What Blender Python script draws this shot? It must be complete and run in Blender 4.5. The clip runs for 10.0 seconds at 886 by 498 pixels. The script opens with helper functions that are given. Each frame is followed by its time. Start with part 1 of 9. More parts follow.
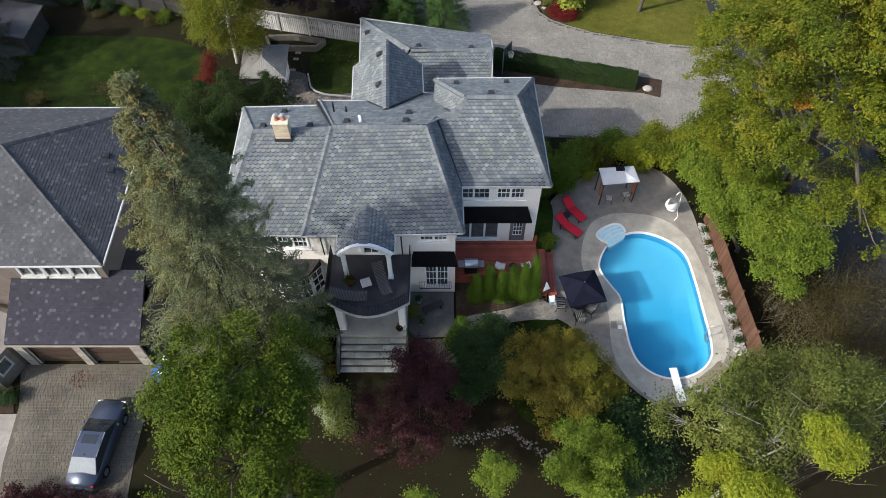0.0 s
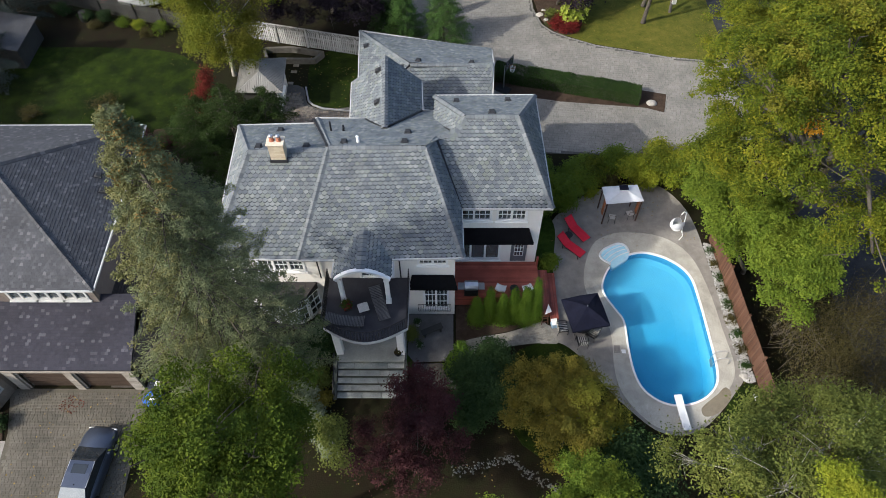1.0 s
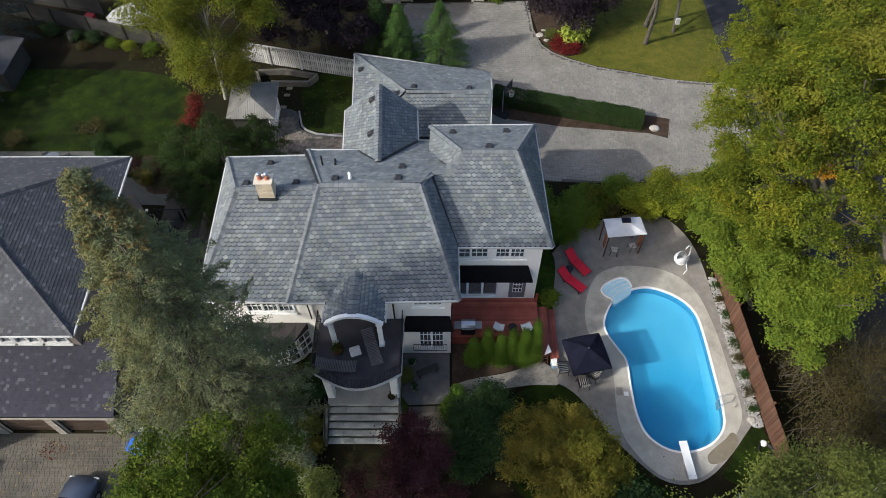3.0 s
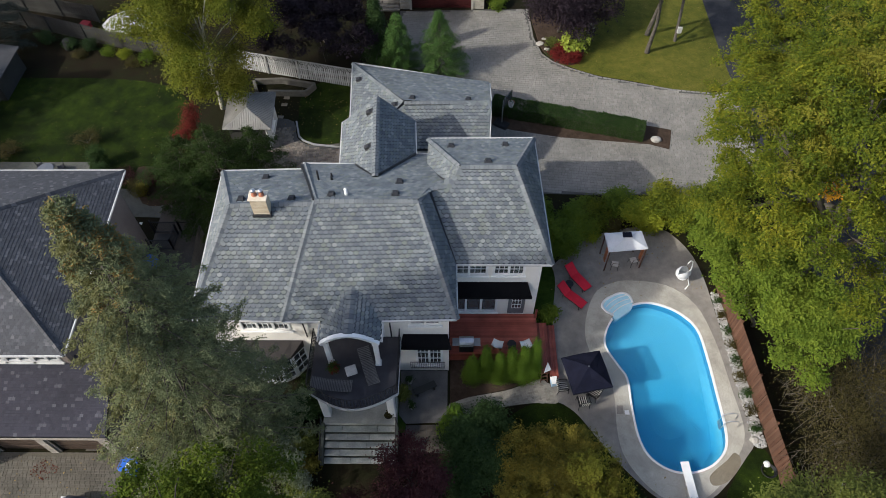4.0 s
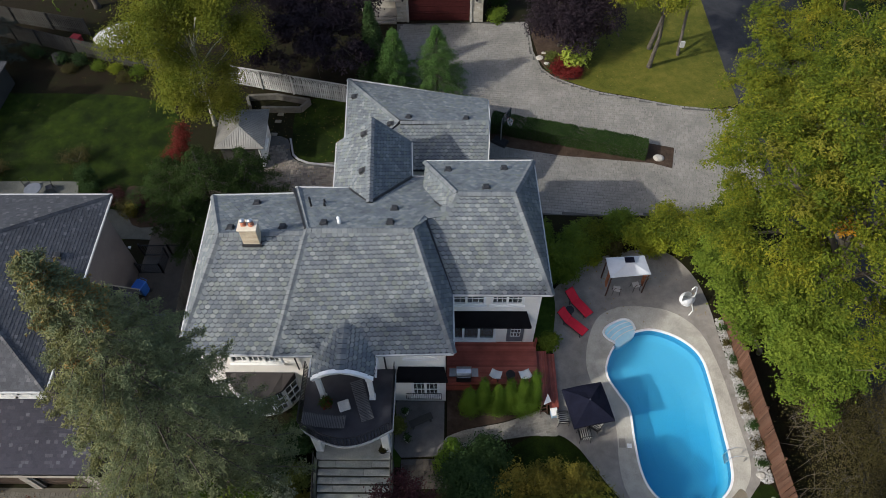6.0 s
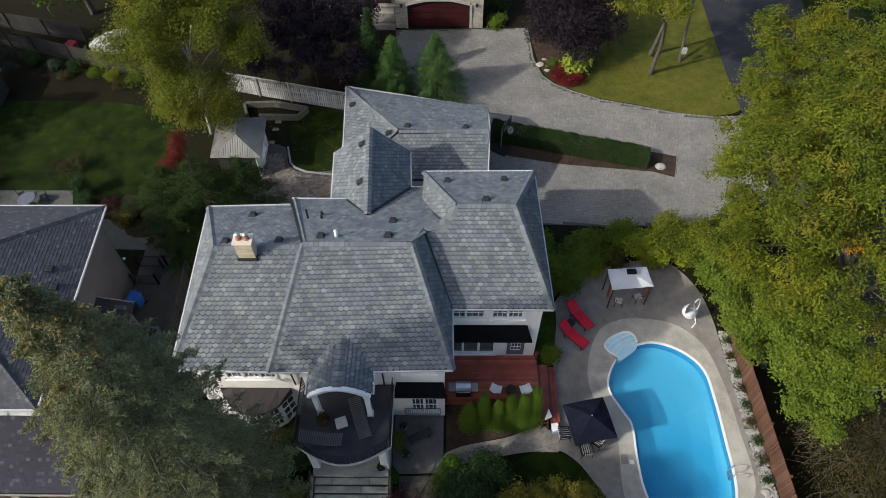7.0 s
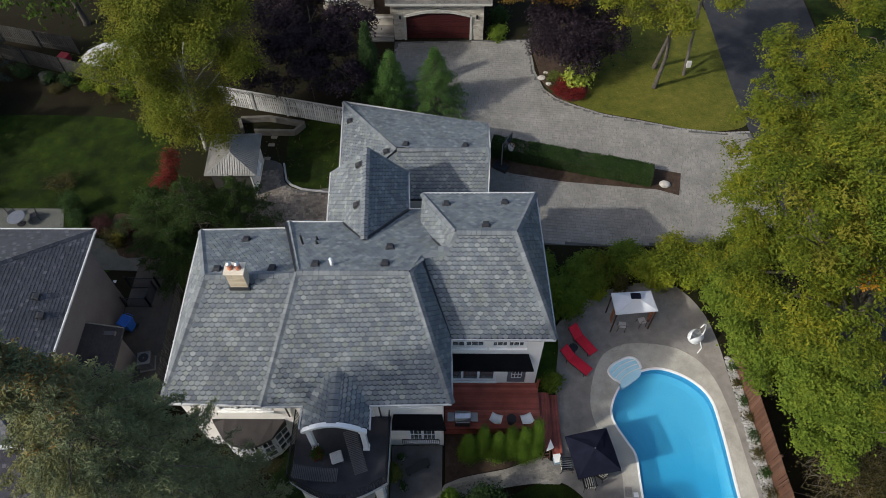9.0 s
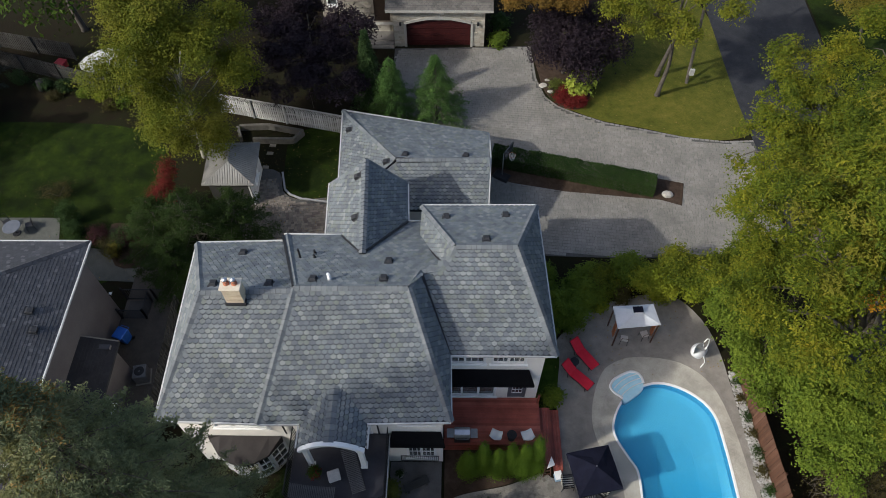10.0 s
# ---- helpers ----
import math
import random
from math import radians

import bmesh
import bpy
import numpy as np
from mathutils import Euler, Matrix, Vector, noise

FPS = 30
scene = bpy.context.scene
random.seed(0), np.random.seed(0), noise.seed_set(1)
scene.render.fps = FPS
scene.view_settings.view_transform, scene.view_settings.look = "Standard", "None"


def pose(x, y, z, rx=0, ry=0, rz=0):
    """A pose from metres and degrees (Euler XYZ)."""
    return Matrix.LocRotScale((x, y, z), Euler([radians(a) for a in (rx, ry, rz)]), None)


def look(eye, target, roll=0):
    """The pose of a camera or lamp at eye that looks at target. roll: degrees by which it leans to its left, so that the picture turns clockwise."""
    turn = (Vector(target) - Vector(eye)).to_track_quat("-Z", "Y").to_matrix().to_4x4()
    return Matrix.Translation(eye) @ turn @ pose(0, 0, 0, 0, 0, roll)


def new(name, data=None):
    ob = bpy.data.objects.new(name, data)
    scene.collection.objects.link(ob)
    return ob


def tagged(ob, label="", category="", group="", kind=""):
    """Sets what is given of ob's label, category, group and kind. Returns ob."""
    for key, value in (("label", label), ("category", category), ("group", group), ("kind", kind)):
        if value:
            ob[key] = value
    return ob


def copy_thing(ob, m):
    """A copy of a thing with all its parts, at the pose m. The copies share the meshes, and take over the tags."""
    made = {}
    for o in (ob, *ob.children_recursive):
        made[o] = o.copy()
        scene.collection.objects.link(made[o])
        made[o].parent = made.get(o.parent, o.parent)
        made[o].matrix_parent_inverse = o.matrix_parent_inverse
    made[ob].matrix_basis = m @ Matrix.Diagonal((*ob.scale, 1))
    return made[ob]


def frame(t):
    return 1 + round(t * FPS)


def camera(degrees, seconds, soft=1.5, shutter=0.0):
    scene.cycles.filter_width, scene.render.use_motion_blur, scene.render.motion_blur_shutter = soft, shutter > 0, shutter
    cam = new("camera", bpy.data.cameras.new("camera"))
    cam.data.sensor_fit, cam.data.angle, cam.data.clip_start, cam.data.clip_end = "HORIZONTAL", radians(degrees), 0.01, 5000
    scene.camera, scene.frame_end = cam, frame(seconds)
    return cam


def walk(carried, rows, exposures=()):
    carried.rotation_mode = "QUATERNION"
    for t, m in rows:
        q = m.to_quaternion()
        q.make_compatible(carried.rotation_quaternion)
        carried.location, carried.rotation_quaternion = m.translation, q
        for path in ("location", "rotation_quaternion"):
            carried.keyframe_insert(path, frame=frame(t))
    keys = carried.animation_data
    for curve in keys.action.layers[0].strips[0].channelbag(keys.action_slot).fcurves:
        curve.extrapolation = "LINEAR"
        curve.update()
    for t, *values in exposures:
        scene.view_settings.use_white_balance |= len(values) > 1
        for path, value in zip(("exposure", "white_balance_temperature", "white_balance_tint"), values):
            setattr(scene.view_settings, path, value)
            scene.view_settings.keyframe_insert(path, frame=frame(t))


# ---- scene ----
cam = camera(66.2, 10.0, soft=0.6)
METRES, EYE, TILT, LEAN, TURN = 10.3, 35.45, -54.5, 0.5, 0.0
PATH = [
    (0, (0.033, -0.08, 35.485), (0.017, 1.081, 33.856), -0.7),
    (0.5, (0.056, 0.723, 35.484), (0.039, 1.885, 33.856), -0.7),
    (1, (0.115, 1.469, 35.47), (0.096, 2.631, 33.842), -0.7),
    (1.5, (0.179, 2.131, 35.462), (0.159, 3.294, 33.835), -0.8),
    (2, (0.26, 2.763, 35.447), (0.238, 3.927, 33.822), -0.8),
    (2.5, (0.317, 3.388, 35.474), (0.296, 4.553, 33.848), -0.8),
    (4, (0.534, 5.028, 35.521), (0.51, 6.193, 33.896), -0.8),
    (4.5, (0.574, 5.522, 35.513), (0.551, 6.688, 33.888), -0.8),
    (5, (0.617, 6.001, 35.506), (0.593, 7.166, 33.881), -0.8),
    (5.5, (0.675, 6.47, 35.503), (0.651, 7.635, 33.876), -0.8),
    (7, (0.733, 7.773, 35.328), (0.709, 8.94, 33.704), -0.8),
    (7.5, (0.786, 8.204, 35.328), (0.76, 9.37, 33.703), -0.8),
    (8, (0.789, 8.651, 35.314), (0.763, 9.816, 33.688), -0.8),
    (8.5, (0.775, 9.091, 35.297), (0.75, 10.255, 33.671), -0.7),
    (9, (0.794, 9.487, 35.289), (0.769, 10.652, 33.664), -0.8),
    (9.5, (0.811, 9.925, 35.286), (0.785, 11.09, 33.66), -0.7),
    (10, (0.853, 10.329, 35.26), (0.825, 11.495, 33.636), -0.8),
]
walk(cam, [(t, look(eye, target, roll)) for t, eye, target, roll in PATH],
     [(0, 0.29), (2.5, 0.12), (5, -0.06), (7.5, -0.16), (10, -0.23)])

# ---- world, sun, exposure ----
SUN_TURN, SUN_HIGH = 27.2, 35.3  # the shadows run this many degrees from +x towards +y
world = bpy.data.worlds.new("sky")
scene.world = world
world.use_nodes = True
wt = world.node_tree
sky = wt.nodes.new("ShaderNodeTexSky")
sky.sky_type, sky.sun_disc = "NISHITA", False
sky.sun_elevation, sky.sun_rotation = radians(SUN_HIGH), radians(270 - SUN_TURN)
sky.air_density, sky.dust_density, sky.ozone_density = 0.9, 2.7, 1.0
wt.links.new(sky.outputs[0], wt.nodes["Background"].inputs[0])
wt.nodes["Background"].inputs[1].default_value = 0.255
sun = new("sun", bpy.data.lights.new("sun", "SUN"))
sun.data.energy, sun.data.angle, sun.data.color = 4.1, radians(1.2), (0.975, 0.955, 0.895)
ca, sa = math.cos(radians(SUN_TURN)), math.sin(radians(SUN_TURN))
sun.matrix_world = look((-60 * ca, -60 * sa, 60 * math.tan(radians(SUN_HIGH))), (0, 0, 0))


# ---- materials ----
def rgb(r, g, b):
    return (r, g, b, 1.0)


class Nodes:
    """A node material under construction."""

    def __init__(self, name):
        self.m = bpy.data.materials.new(name)
        self.m.use_nodes = True
        self.t = self.m.node_tree
        self.b = self.t.nodes["Principled BSDF"]

    def add(self, kind, **values):
        n = self.t.nodes.new(kind)
        for k, v in values.items():
            n.inputs[k.replace("_", " ")].default_value = v
        return n

    def link(self, a, b):
        self.t.links.new(a, b)

    def coords(self, which="Object"):
        return self.t.nodes.new("ShaderNodeTexCoord").outputs[which]

    def noise(self, scale, detail=4.0, rough=0.55, vector=None, distortion=0.0):
        n = self.add("ShaderNodeTexNoise", Scale=scale, Detail=detail, Roughness=rough, Distortion=distortion)
        self.link(vector if vector is not None else self.coords(), n.inputs["Vector"])
        return n.outputs["Fac"]

    def ramp(self, fac, stops):
        r = self.t.nodes.new("ShaderNodeValToRGB")
        e = r.color_ramp.elements
        while len(e) < len(stops):
            e.new(0.5)
        for k, (p, c) in zip(e, stops):
            k.position, k.color = p, (*c, 1.0) if len(c) == 3 else c
        self.link(fac, r.inputs[0])
        return r.outputs[0]

    def mix(self, fac, a, b, mode="MIX"):
        n = self.t.nodes.new("ShaderNodeMix")
        n.data_type, n.blend_type = "RGBA", mode
        for s, v in ((n.inputs[0], fac), (n.inputs[6], a), (n.inputs[7], b)):
            if isinstance(v, (int, float)):
                s.default_value = v
            elif isinstance(v, tuple):
                s.default_value = (*v, 1.0) if len(v) == 3 else v
            else:
                self.link(v, s)
        return n.outputs[2]

    def math(self, op, a, b=0.0):
        n = self.t.nodes.new("ShaderNodeMath")
        n.operation = op
        for s, v in zip(n.inputs, (a, b)):
            if isinstance(v, (int, float)):
                s.default_value = v
            else:
                self.link(v, s)
        return n.outputs[0]

    def any_random(self):
        """A number of its own for each loose piece of a mesh and for each object."""
        g = self.t.nodes.new("ShaderNodeNewGeometry").outputs["Random Per Island"]
        o = self.t.nodes.new("ShaderNodeObjectInfo").outputs["Random"]
        return self.math("FRACT", self.math("ADD", g, o))

    def bump(self, height, strength=0.3, distance=0.02):
        n = self.add("ShaderNodeBump", Strength=strength, Distance=distance)
        self.link(height, n.inputs["Height"])
        self.link(n.outputs[0], self.b.inputs["Normal"])

    def done(self, colour, rough=0.8, metal=0.0, spec=0.3):
        if isinstance(colour, tuple):
            self.b.inputs["Base Color"].default_value = (*colour, 1.0)
        else:
            self.link(colour, self.b.inputs["Base Color"])
        if isinstance(rough, (int, float)):
            self.b.inputs["Roughness"].default_value = rough
        else:
            self.link(rough, self.b.inputs["Roughness"])
        self.b.inputs["Metallic"].default_value = metal
        self.b.inputs["Specular IOR Level"].default_value = spec
        return self.m


def worn(name, a, b, scale=3.0, fine=40.0, rough=0.8, metal=0.0, bump=0.2, spec=0.3):
    """A surface between two tones, with large stains and a fine grain."""
    n = Nodes(name)
    big, small = n.noise(scale, 5, 0.6), n.noise(fine, 3, 0.6)
    c = n.mix(n.ramp(big, [(0.3, (0, 0, 0)), (0.7, (1, 1, 1))]), a, b)
    c = n.mix(0.25, c, n.ramp(small, [(0.3, (0.25, 0.25, 0.25)), (0.7, (0.8, 0.8, 0.8))]), "OVERLAY")
    n.bump(small, bump, 0.01)
    return n.done(c, rough, metal, spec)


def pieces(name, tones, scale=1.2, fine=25.0, rough=0.8, bump=0.3, stain=0.5, spec=0.3):
    """Separate pieces (shingles, pavers, boards): a tone for each, stains over many, grain on each."""
    n = Nodes(name)
    step = 1.0 / max(1, len(tones) - 1)
    c = n.ramp(n.any_random(), [(i * step, t) for i, t in enumerate(tones)])
    pos = n.t.nodes.new("ShaderNodeNewGeometry").outputs["Position"]
    big, small = n.noise(scale, 5, 0.6, pos), n.noise(fine, 3, 0.65, pos)
    c = n.mix(stain, c, n.ramp(big, [(0.3, (0.32, 0.32, 0.32)), (0.7, (0.68, 0.68, 0.68))]), "OVERLAY")
    c = n.mix(0.35, c, n.ramp(small, [(0.3, (0.25, 0.25, 0.25)), (0.7, (0.75, 0.75, 0.75))]), "OVERLAY")
    n.bump(small, bump, 0.01)
    return n.done(c, rough, 0.0, spec)


def foliage(name, tones, patch=0.5, shine=0.22, rough=0.7, far=None):
    """Leaves: a tone for each leaf, patches of older and younger growth, and light that shines through."""
    n = Nodes(name)
    step = 1.0 / (len(tones) - 1)
    pos = n.t.nodes.new("ShaderNodeNewGeometry").outputs["Position"]
    big, tuft = n.noise(patch, 3, 0.6, pos), n.noise(1.6, 2, 0.5, pos)
    fac = n.math("ADD", n.math("MULTIPLY", n.any_random(), 0.3), n.math("MULTIPLY", n.math("SUBTRACT", n.math("ADD", n.math("MULTIPLY", big, 0.6), n.math("MULTIPLY", tuft, 0.4)), 0.3), 1.55))
    c = n.ramp(fac, [(i * step, t) for i, t in enumerate(tones)])
    m = n.done(c, rough, 0.0, 0.12)
    tr = n.add("ShaderNodeBsdfTranslucent")
    bright = n.mix(1.0, c, (1.0, 1.0, 0.55), "MULTIPLY")
    n.link(bright, tr.inputs[0])
    mixer = n.t.nodes.new("ShaderNodeMixShader")
    mixer.inputs[0].default_value = shine
    n.link(n.b.outputs[0], mixer.inputs[1])
    n.link(tr.outputs[0], mixer.inputs[2])
    n.link(mixer.outputs[0], n.t.nodes["Material Output"].inputs[0])
    return m


def ground_mat(name, tones, scales=(0.12, 1.2, 18.0), rough=0.95, bump=0.6, grain=0.55):
    n = Nodes(name)
    pos = n.t.nodes.new("ShaderNodeNewGeometry").outputs["Position"]
    big, mid, small = (n.noise(s, 6, 0.62, pos) for s in scales)
    f = n.math("ADD", n.math("MULTIPLY", big, 0.55), n.math("MULTIPLY", mid, 0.45))
    k = len(tones) - 1
    c = n.ramp(f, [(0.34 + 0.32 * i / k, t) for i, t in enumerate(tones)])
    c = n.mix(grain, c, n.ramp(small, [(0.3, (0.2, 0.2, 0.2)), (0.7, (0.8, 0.8, 0.8))]), "OVERLAY")
    n.bump(small, bump, 0.04)
    return n.done(c, rough, 0.0, 0.1)


def glass_mat(name, tint=(0.02, 0.025, 0.03)):
    n = Nodes(name)
    n.b.inputs["Transmission Weight"].default_value = 0.6
    n.b.inputs["IOR"].default_value = 1.45
    return n.done((0.2, 0.225, 0.235), 0.03, 0.0, 0.5)


def water_mat():
    n = Nodes("pool_water")
    n.t.nodes.remove(n.b)
    clear = n.add("ShaderNodeBsdfTransparent")
    clear.inputs[0].default_value = rgb(0.90, 0.98, 0.99)
    gloss = n.add("ShaderNodeBsdfGlossy", Roughness=0.06)
    wave = n.noise(1.6, 3, 0.5)
    bump = n.add("ShaderNodeBump", Strength=0.12, Distance=0.05)
    n.link(wave, bump.inputs["Height"])
    n.link(bump.outputs[0], gloss.inputs["Normal"])
    facing = n.t.nodes.new("ShaderNodeLayerWeight").outputs["Facing"]
    fac = n.math("ADD", n.math("MULTIPLY", n.math("POWER", facing, 5.0), 0.9), 0.025)
    mixer = n.t.nodes.new("ShaderNodeMixShader")
    n.link(fac, mixer.inputs[0])
    milk = n.add("ShaderNodeBsdfDiffuse")
    milk.inputs[0].default_value = rgb(0.06, 0.42, 0.66)
    body = n.t.nodes.new("ShaderNodeMixShader")
    body.inputs[0].default_value = 0.26
    n.link(clear.outputs[0], body.inputs[1])
    n.link(milk.outputs[0], body.inputs[2])
    n.link(body.outputs[0], mixer.inputs[1])
    n.link(gloss.outputs[0], mixer.inputs[2])
    n.link(mixer.outputs[0], n.t.nodes["Material Output"].inputs[0])
    return n.m


def liner_mat():
    n = Nodes("pool_liner")
    pos = n.t.nodes.new("ShaderNodeNewGeometry").outputs["Position"]
    sep = n.t.nodes.new("ShaderNodeSeparateXYZ")
    n.link(pos, sep.inputs[0])
    big = n.noise(0.5, 4, 0.6, pos)
    deep = n.math("MULTIPLY", n.math("ADD", sep.outputs[2], 1.4), 0.85)
    c = n.ramp(n.math("ADD", deep, n.math("MULTIPLY", n.math("SUBTRACT", big, 0.5), 0.25)),
               [(0.0, (0.012, 0.27, 0.54)), (0.35, (0.03, 0.36, 0.61)), (0.62, (0.11, 0.48, 0.69))])
    return n.done(c, 0.6)


SHINGLE = pieces("slate_shingle", [(0.1050, 0.1211, 0.1327), (0.1278, 0.1429, 0.1515), (0.1506, 0.1658, 0.1690), (0.1151, 0.1314, 0.1427), (0.1354, 0.1504, 0.1365), (0.1912, 0.2066, 0.2040), (0.1125, 0.1275, 0.1415), (0.0947, 0.1097, 0.1239)], 0.9, 30, 0.8, 0.5, 0.5)
TRIM = worn("weathered_white_trim", (0.40, 0.40, 0.39), (0.52, 0.52, 0.50), 1.5, 40, 0.6, 0, 0.1)
# Dark colour painted as the shadow line under shingle edges; also fills cap joints.
JOINT_SHADE = worn("shingle_joint_shade", (0.024, 0.028, 0.034), (0.040, 0.045, 0.052), 3, 40, 0.85)
CAP = pieces("ridge_cap_slate", [(0.098, 0.111, 0.121), (0.122, 0.135, 0.143), (0.15, 0.16, 0.165)], 0.8, 30, 0.75, 0.4, 0.3)
UNDERLAY = worn("roof_underlay", (0.022, 0.025, 0.03), (0.035, 0.039, 0.045), 1.0, 30, 0.85)
TABS = pieces("dark_asphalt_shingle", [(0.050, 0.052, 0.057), (0.061, 0.063, 0.069), (0.047, 0.049, 0.054), (0.067, 0.069, 0.075), (0.056, 0.058, 0.064), (0.053, 0.055, 0.061), (0.064, 0.065, 0.071), (0.108, 0.109, 0.113)], 0.5, 30, 0.85, 0.4, 0.5)
GARAGE_TABS = pieces("purple_grey_shingle", [(0.024, 0.0235, 0.033), (0.028, 0.0272, 0.038), (0.022, 0.0215, 0.031), (0.030, 0.029, 0.040), (0.026, 0.0252, 0.035), (0.0265, 0.0256, 0.036), (0.029, 0.028, 0.039), (0.075, 0.073, 0.086)], 0.5, 30, 0.85, 0.4, 0.6)
LOW_TABS = pieces("brown_grey_shingle", [(0.040, 0.036, 0.036), (0.046, 0.042, 0.042), (0.036, 0.033, 0.033)], 0.8, 30, 0.85, 0.4, 0.6)
STUCCO = worn("cream_stucco", (0.71, 0.68, 0.625), (0.79, 0.76, 0.70), 0.7, 60, 0.9, 0, 0.35)
GREY_STUCCO = worn("grey_stucco", (0.098, 0.088, 0.089), (0.13, 0.117, 0.117), 0.7, 60, 0.9, 0, 0.35)
TAUPE_BRICK = worn("taupe_brick", (0.12, 0.098, 0.084), (0.17, 0.142, 0.122), 1.5, 18, 0.9, 0, 0.5)
WHITE = worn("white_paint", (0.72, 0.72, 0.7), (0.8, 0.8, 0.78), 2.0, 50, 0.5, 0, 0.1)
GLASS = glass_mat("window_glass")
DARK_IN = worn("dark_interior", (0.03, 0.03, 0.03), (0.06, 0.055, 0.05), 1.0, 20)
IRON = worn("black_iron", (0.012, 0.012, 0.014), (0.03, 0.03, 0.032), 6, 60, 0.5, 0.4, 0.15, 0.4)
BLACK_METAL_ROOF = worn("black_awning_cloth", (0.004, 0.004, 0.005), (0.008, 0.008, 0.009), 2, 60, 0.95, 0, 0.2, 0.08)
BALCONY = worn("dark_balcony_membrane", (0.03, 0.03, 0.037), (0.05, 0.05, 0.058), 1.2, 40, 0.75, 0, 0.2)
STONE_STEP = pieces("grey_green_flagstone", [(0.25, 0.265, 0.24), (0.33, 0.335, 0.31), (0.29, 0.30, 0.275), (0.36, 0.36, 0.33)], 1.5, 22, 0.85, 0.4, 0.7)
CHIM_BRICK = pieces("buff_brick", [(0.425, 0.357, 0.255), (0.493, 0.425, 0.3145), (0.3825, 0.3145, 0.221)], 2, 40, 0.9, 0.4, 0.3)
CLAY = worn("clay_pot", (0.32, 0.12, 0.07), (0.42, 0.18, 0.11), 6, 50, 0.8)
VENT = worn("black_roof_vent", (0.015, 0.016, 0.018), (0.03, 0.031, 0.034), 8, 60, 0.6)
PVC = worn("white_pvc", (0.75, 0.75, 0.73), (0.82, 0.82, 0.8), 8, 60, 0.4)
DECK = pieces("red_stained_board", [(0.23, 0.056, 0.037), (0.32, 0.083, 0.058), (0.19, 0.048, 0.032), (0.38, 0.115, 0.08), (0.27, 0.068, 0.046)], 1.0, 30, 0.5, 0.3, 0.85)
CEDAR = pieces("red_cedar_board", [(0.0912, 0.04284, 0.0252), (0.12, 0.05796, 0.03528), (0.0768, 0.0378, 0.02268), (0.1392, 0.0756, 0.0504)], 0.7, 20, 0.8, 0.4, 0.6)
GREY_WOOD = pieces("weathered_grey_board", [(0.36, 0.36, 0.345), (0.45, 0.45, 0.43), (0.30, 0.30, 0.285), (0.52, 0.52, 0.50)], 0.9, 20, 0.85, 0.4, 0.6)
DARK_WOOD = pieces("dark_grey_board", [(0.038, 0.037, 0.034), (0.054, 0.053, 0.048), (0.031, 0.030, 0.027)], 0.9, 20, 0.85, 0.4, 0.6)
CONCRETE = ground_mat("broom_concrete", [(0.165, 0.15, 0.133), (0.23, 0.212, 0.188), (0.30, 0.278, 0.248)], (0.35, 2.0, 26), 0.85, 0.25, 0.3)
COPING = ground_mat("pale_pool_deck", [(0.27, 0.252, 0.212), (0.385, 0.362, 0.308), (0.48, 0.457, 0.393)], (0.35, 1.3, 30), 0.85, 0.2, 0.35)
AGGREGATE = ground_mat("washed_aggregate", [(0.17, 0.155, 0.13), (0.25, 0.23, 0.195), (0.32, 0.295, 0.255)], (0.4, 3.0, 40), 0.9, 0.4)
SIDE_YARD = ground_mat("dark_concrete", [(0.0572, 0.0507, 0.04446), (0.07865, 0.0689, 0.0585), (0.1001, 0.0871, 0.07254)], (0.3, 2, 30), 0.9, 0.3)
STAIN = ground_mat("damp_brown_stain", [(0.15, 0.1275, 0.09), (0.195, 0.165, 0.12), (0.24, 0.21, 0.15)], (0.5, 3, 30), 0.6, 0.2)
ASPHALT = ground_mat("asphalt", [(0.024, 0.025, 0.028), (0.034, 0.035, 0.039), (0.05, 0.051, 0.054)], (0.2, 1.5, 40), 0.9, 0.3)
PAVER = pieces("grey_paver", [(0.1733, 0.1642, 0.1456), (0.1995, 0.1892, 0.1664), (0.1837, 0.1746, 0.1544), (0.2184, 0.2069, 0.1825), (0.1659, 0.1569, 0.1404)], 0.35, 20, 0.85, 0.4, 0.6)
TAN_PAVER = pieces("tan_paver", [(0.100, 0.090, 0.070), (0.114, 0.103, 0.081), (0.094, 0.084, 0.066), (0.124, 0.113, 0.090)], 0.35, 20, 0.85, 0.3, 0.9)
TAN_JOINT = ground_mat("tan_joint_sand", [(0.092, 0.083, 0.065), (0.118, 0.107, 0.084)], (0.5, 3, 40))
JOINT = ground_mat("paver_joint_sand", [(0.075, 0.073, 0.068), (0.1, 0.097, 0.09)], (0.5, 3, 40))
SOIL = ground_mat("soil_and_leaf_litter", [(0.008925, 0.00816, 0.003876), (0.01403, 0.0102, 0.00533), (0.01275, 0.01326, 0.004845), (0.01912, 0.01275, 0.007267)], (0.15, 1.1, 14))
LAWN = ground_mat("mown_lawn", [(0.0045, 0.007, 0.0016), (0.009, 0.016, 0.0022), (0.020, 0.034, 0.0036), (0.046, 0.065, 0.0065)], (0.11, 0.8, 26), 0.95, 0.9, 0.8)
LAWN_GREEN = ground_mat("fresh_grass_strip", [(0.018, 0.034, 0.005), (0.034, 0.062, 0.008), (0.055, 0.085, 0.012)], (0.5, 2.5, 30))
LAWN_DRY = ground_mat("dry_autumn_lawn", [(0.042, 0.050, 0.008), (0.070, 0.076, 0.0115), (0.098, 0.096, 0.016), (0.125, 0.113, 0.023)], (0.22, 1.6, 22), 0.95, 0.8, 0.7)
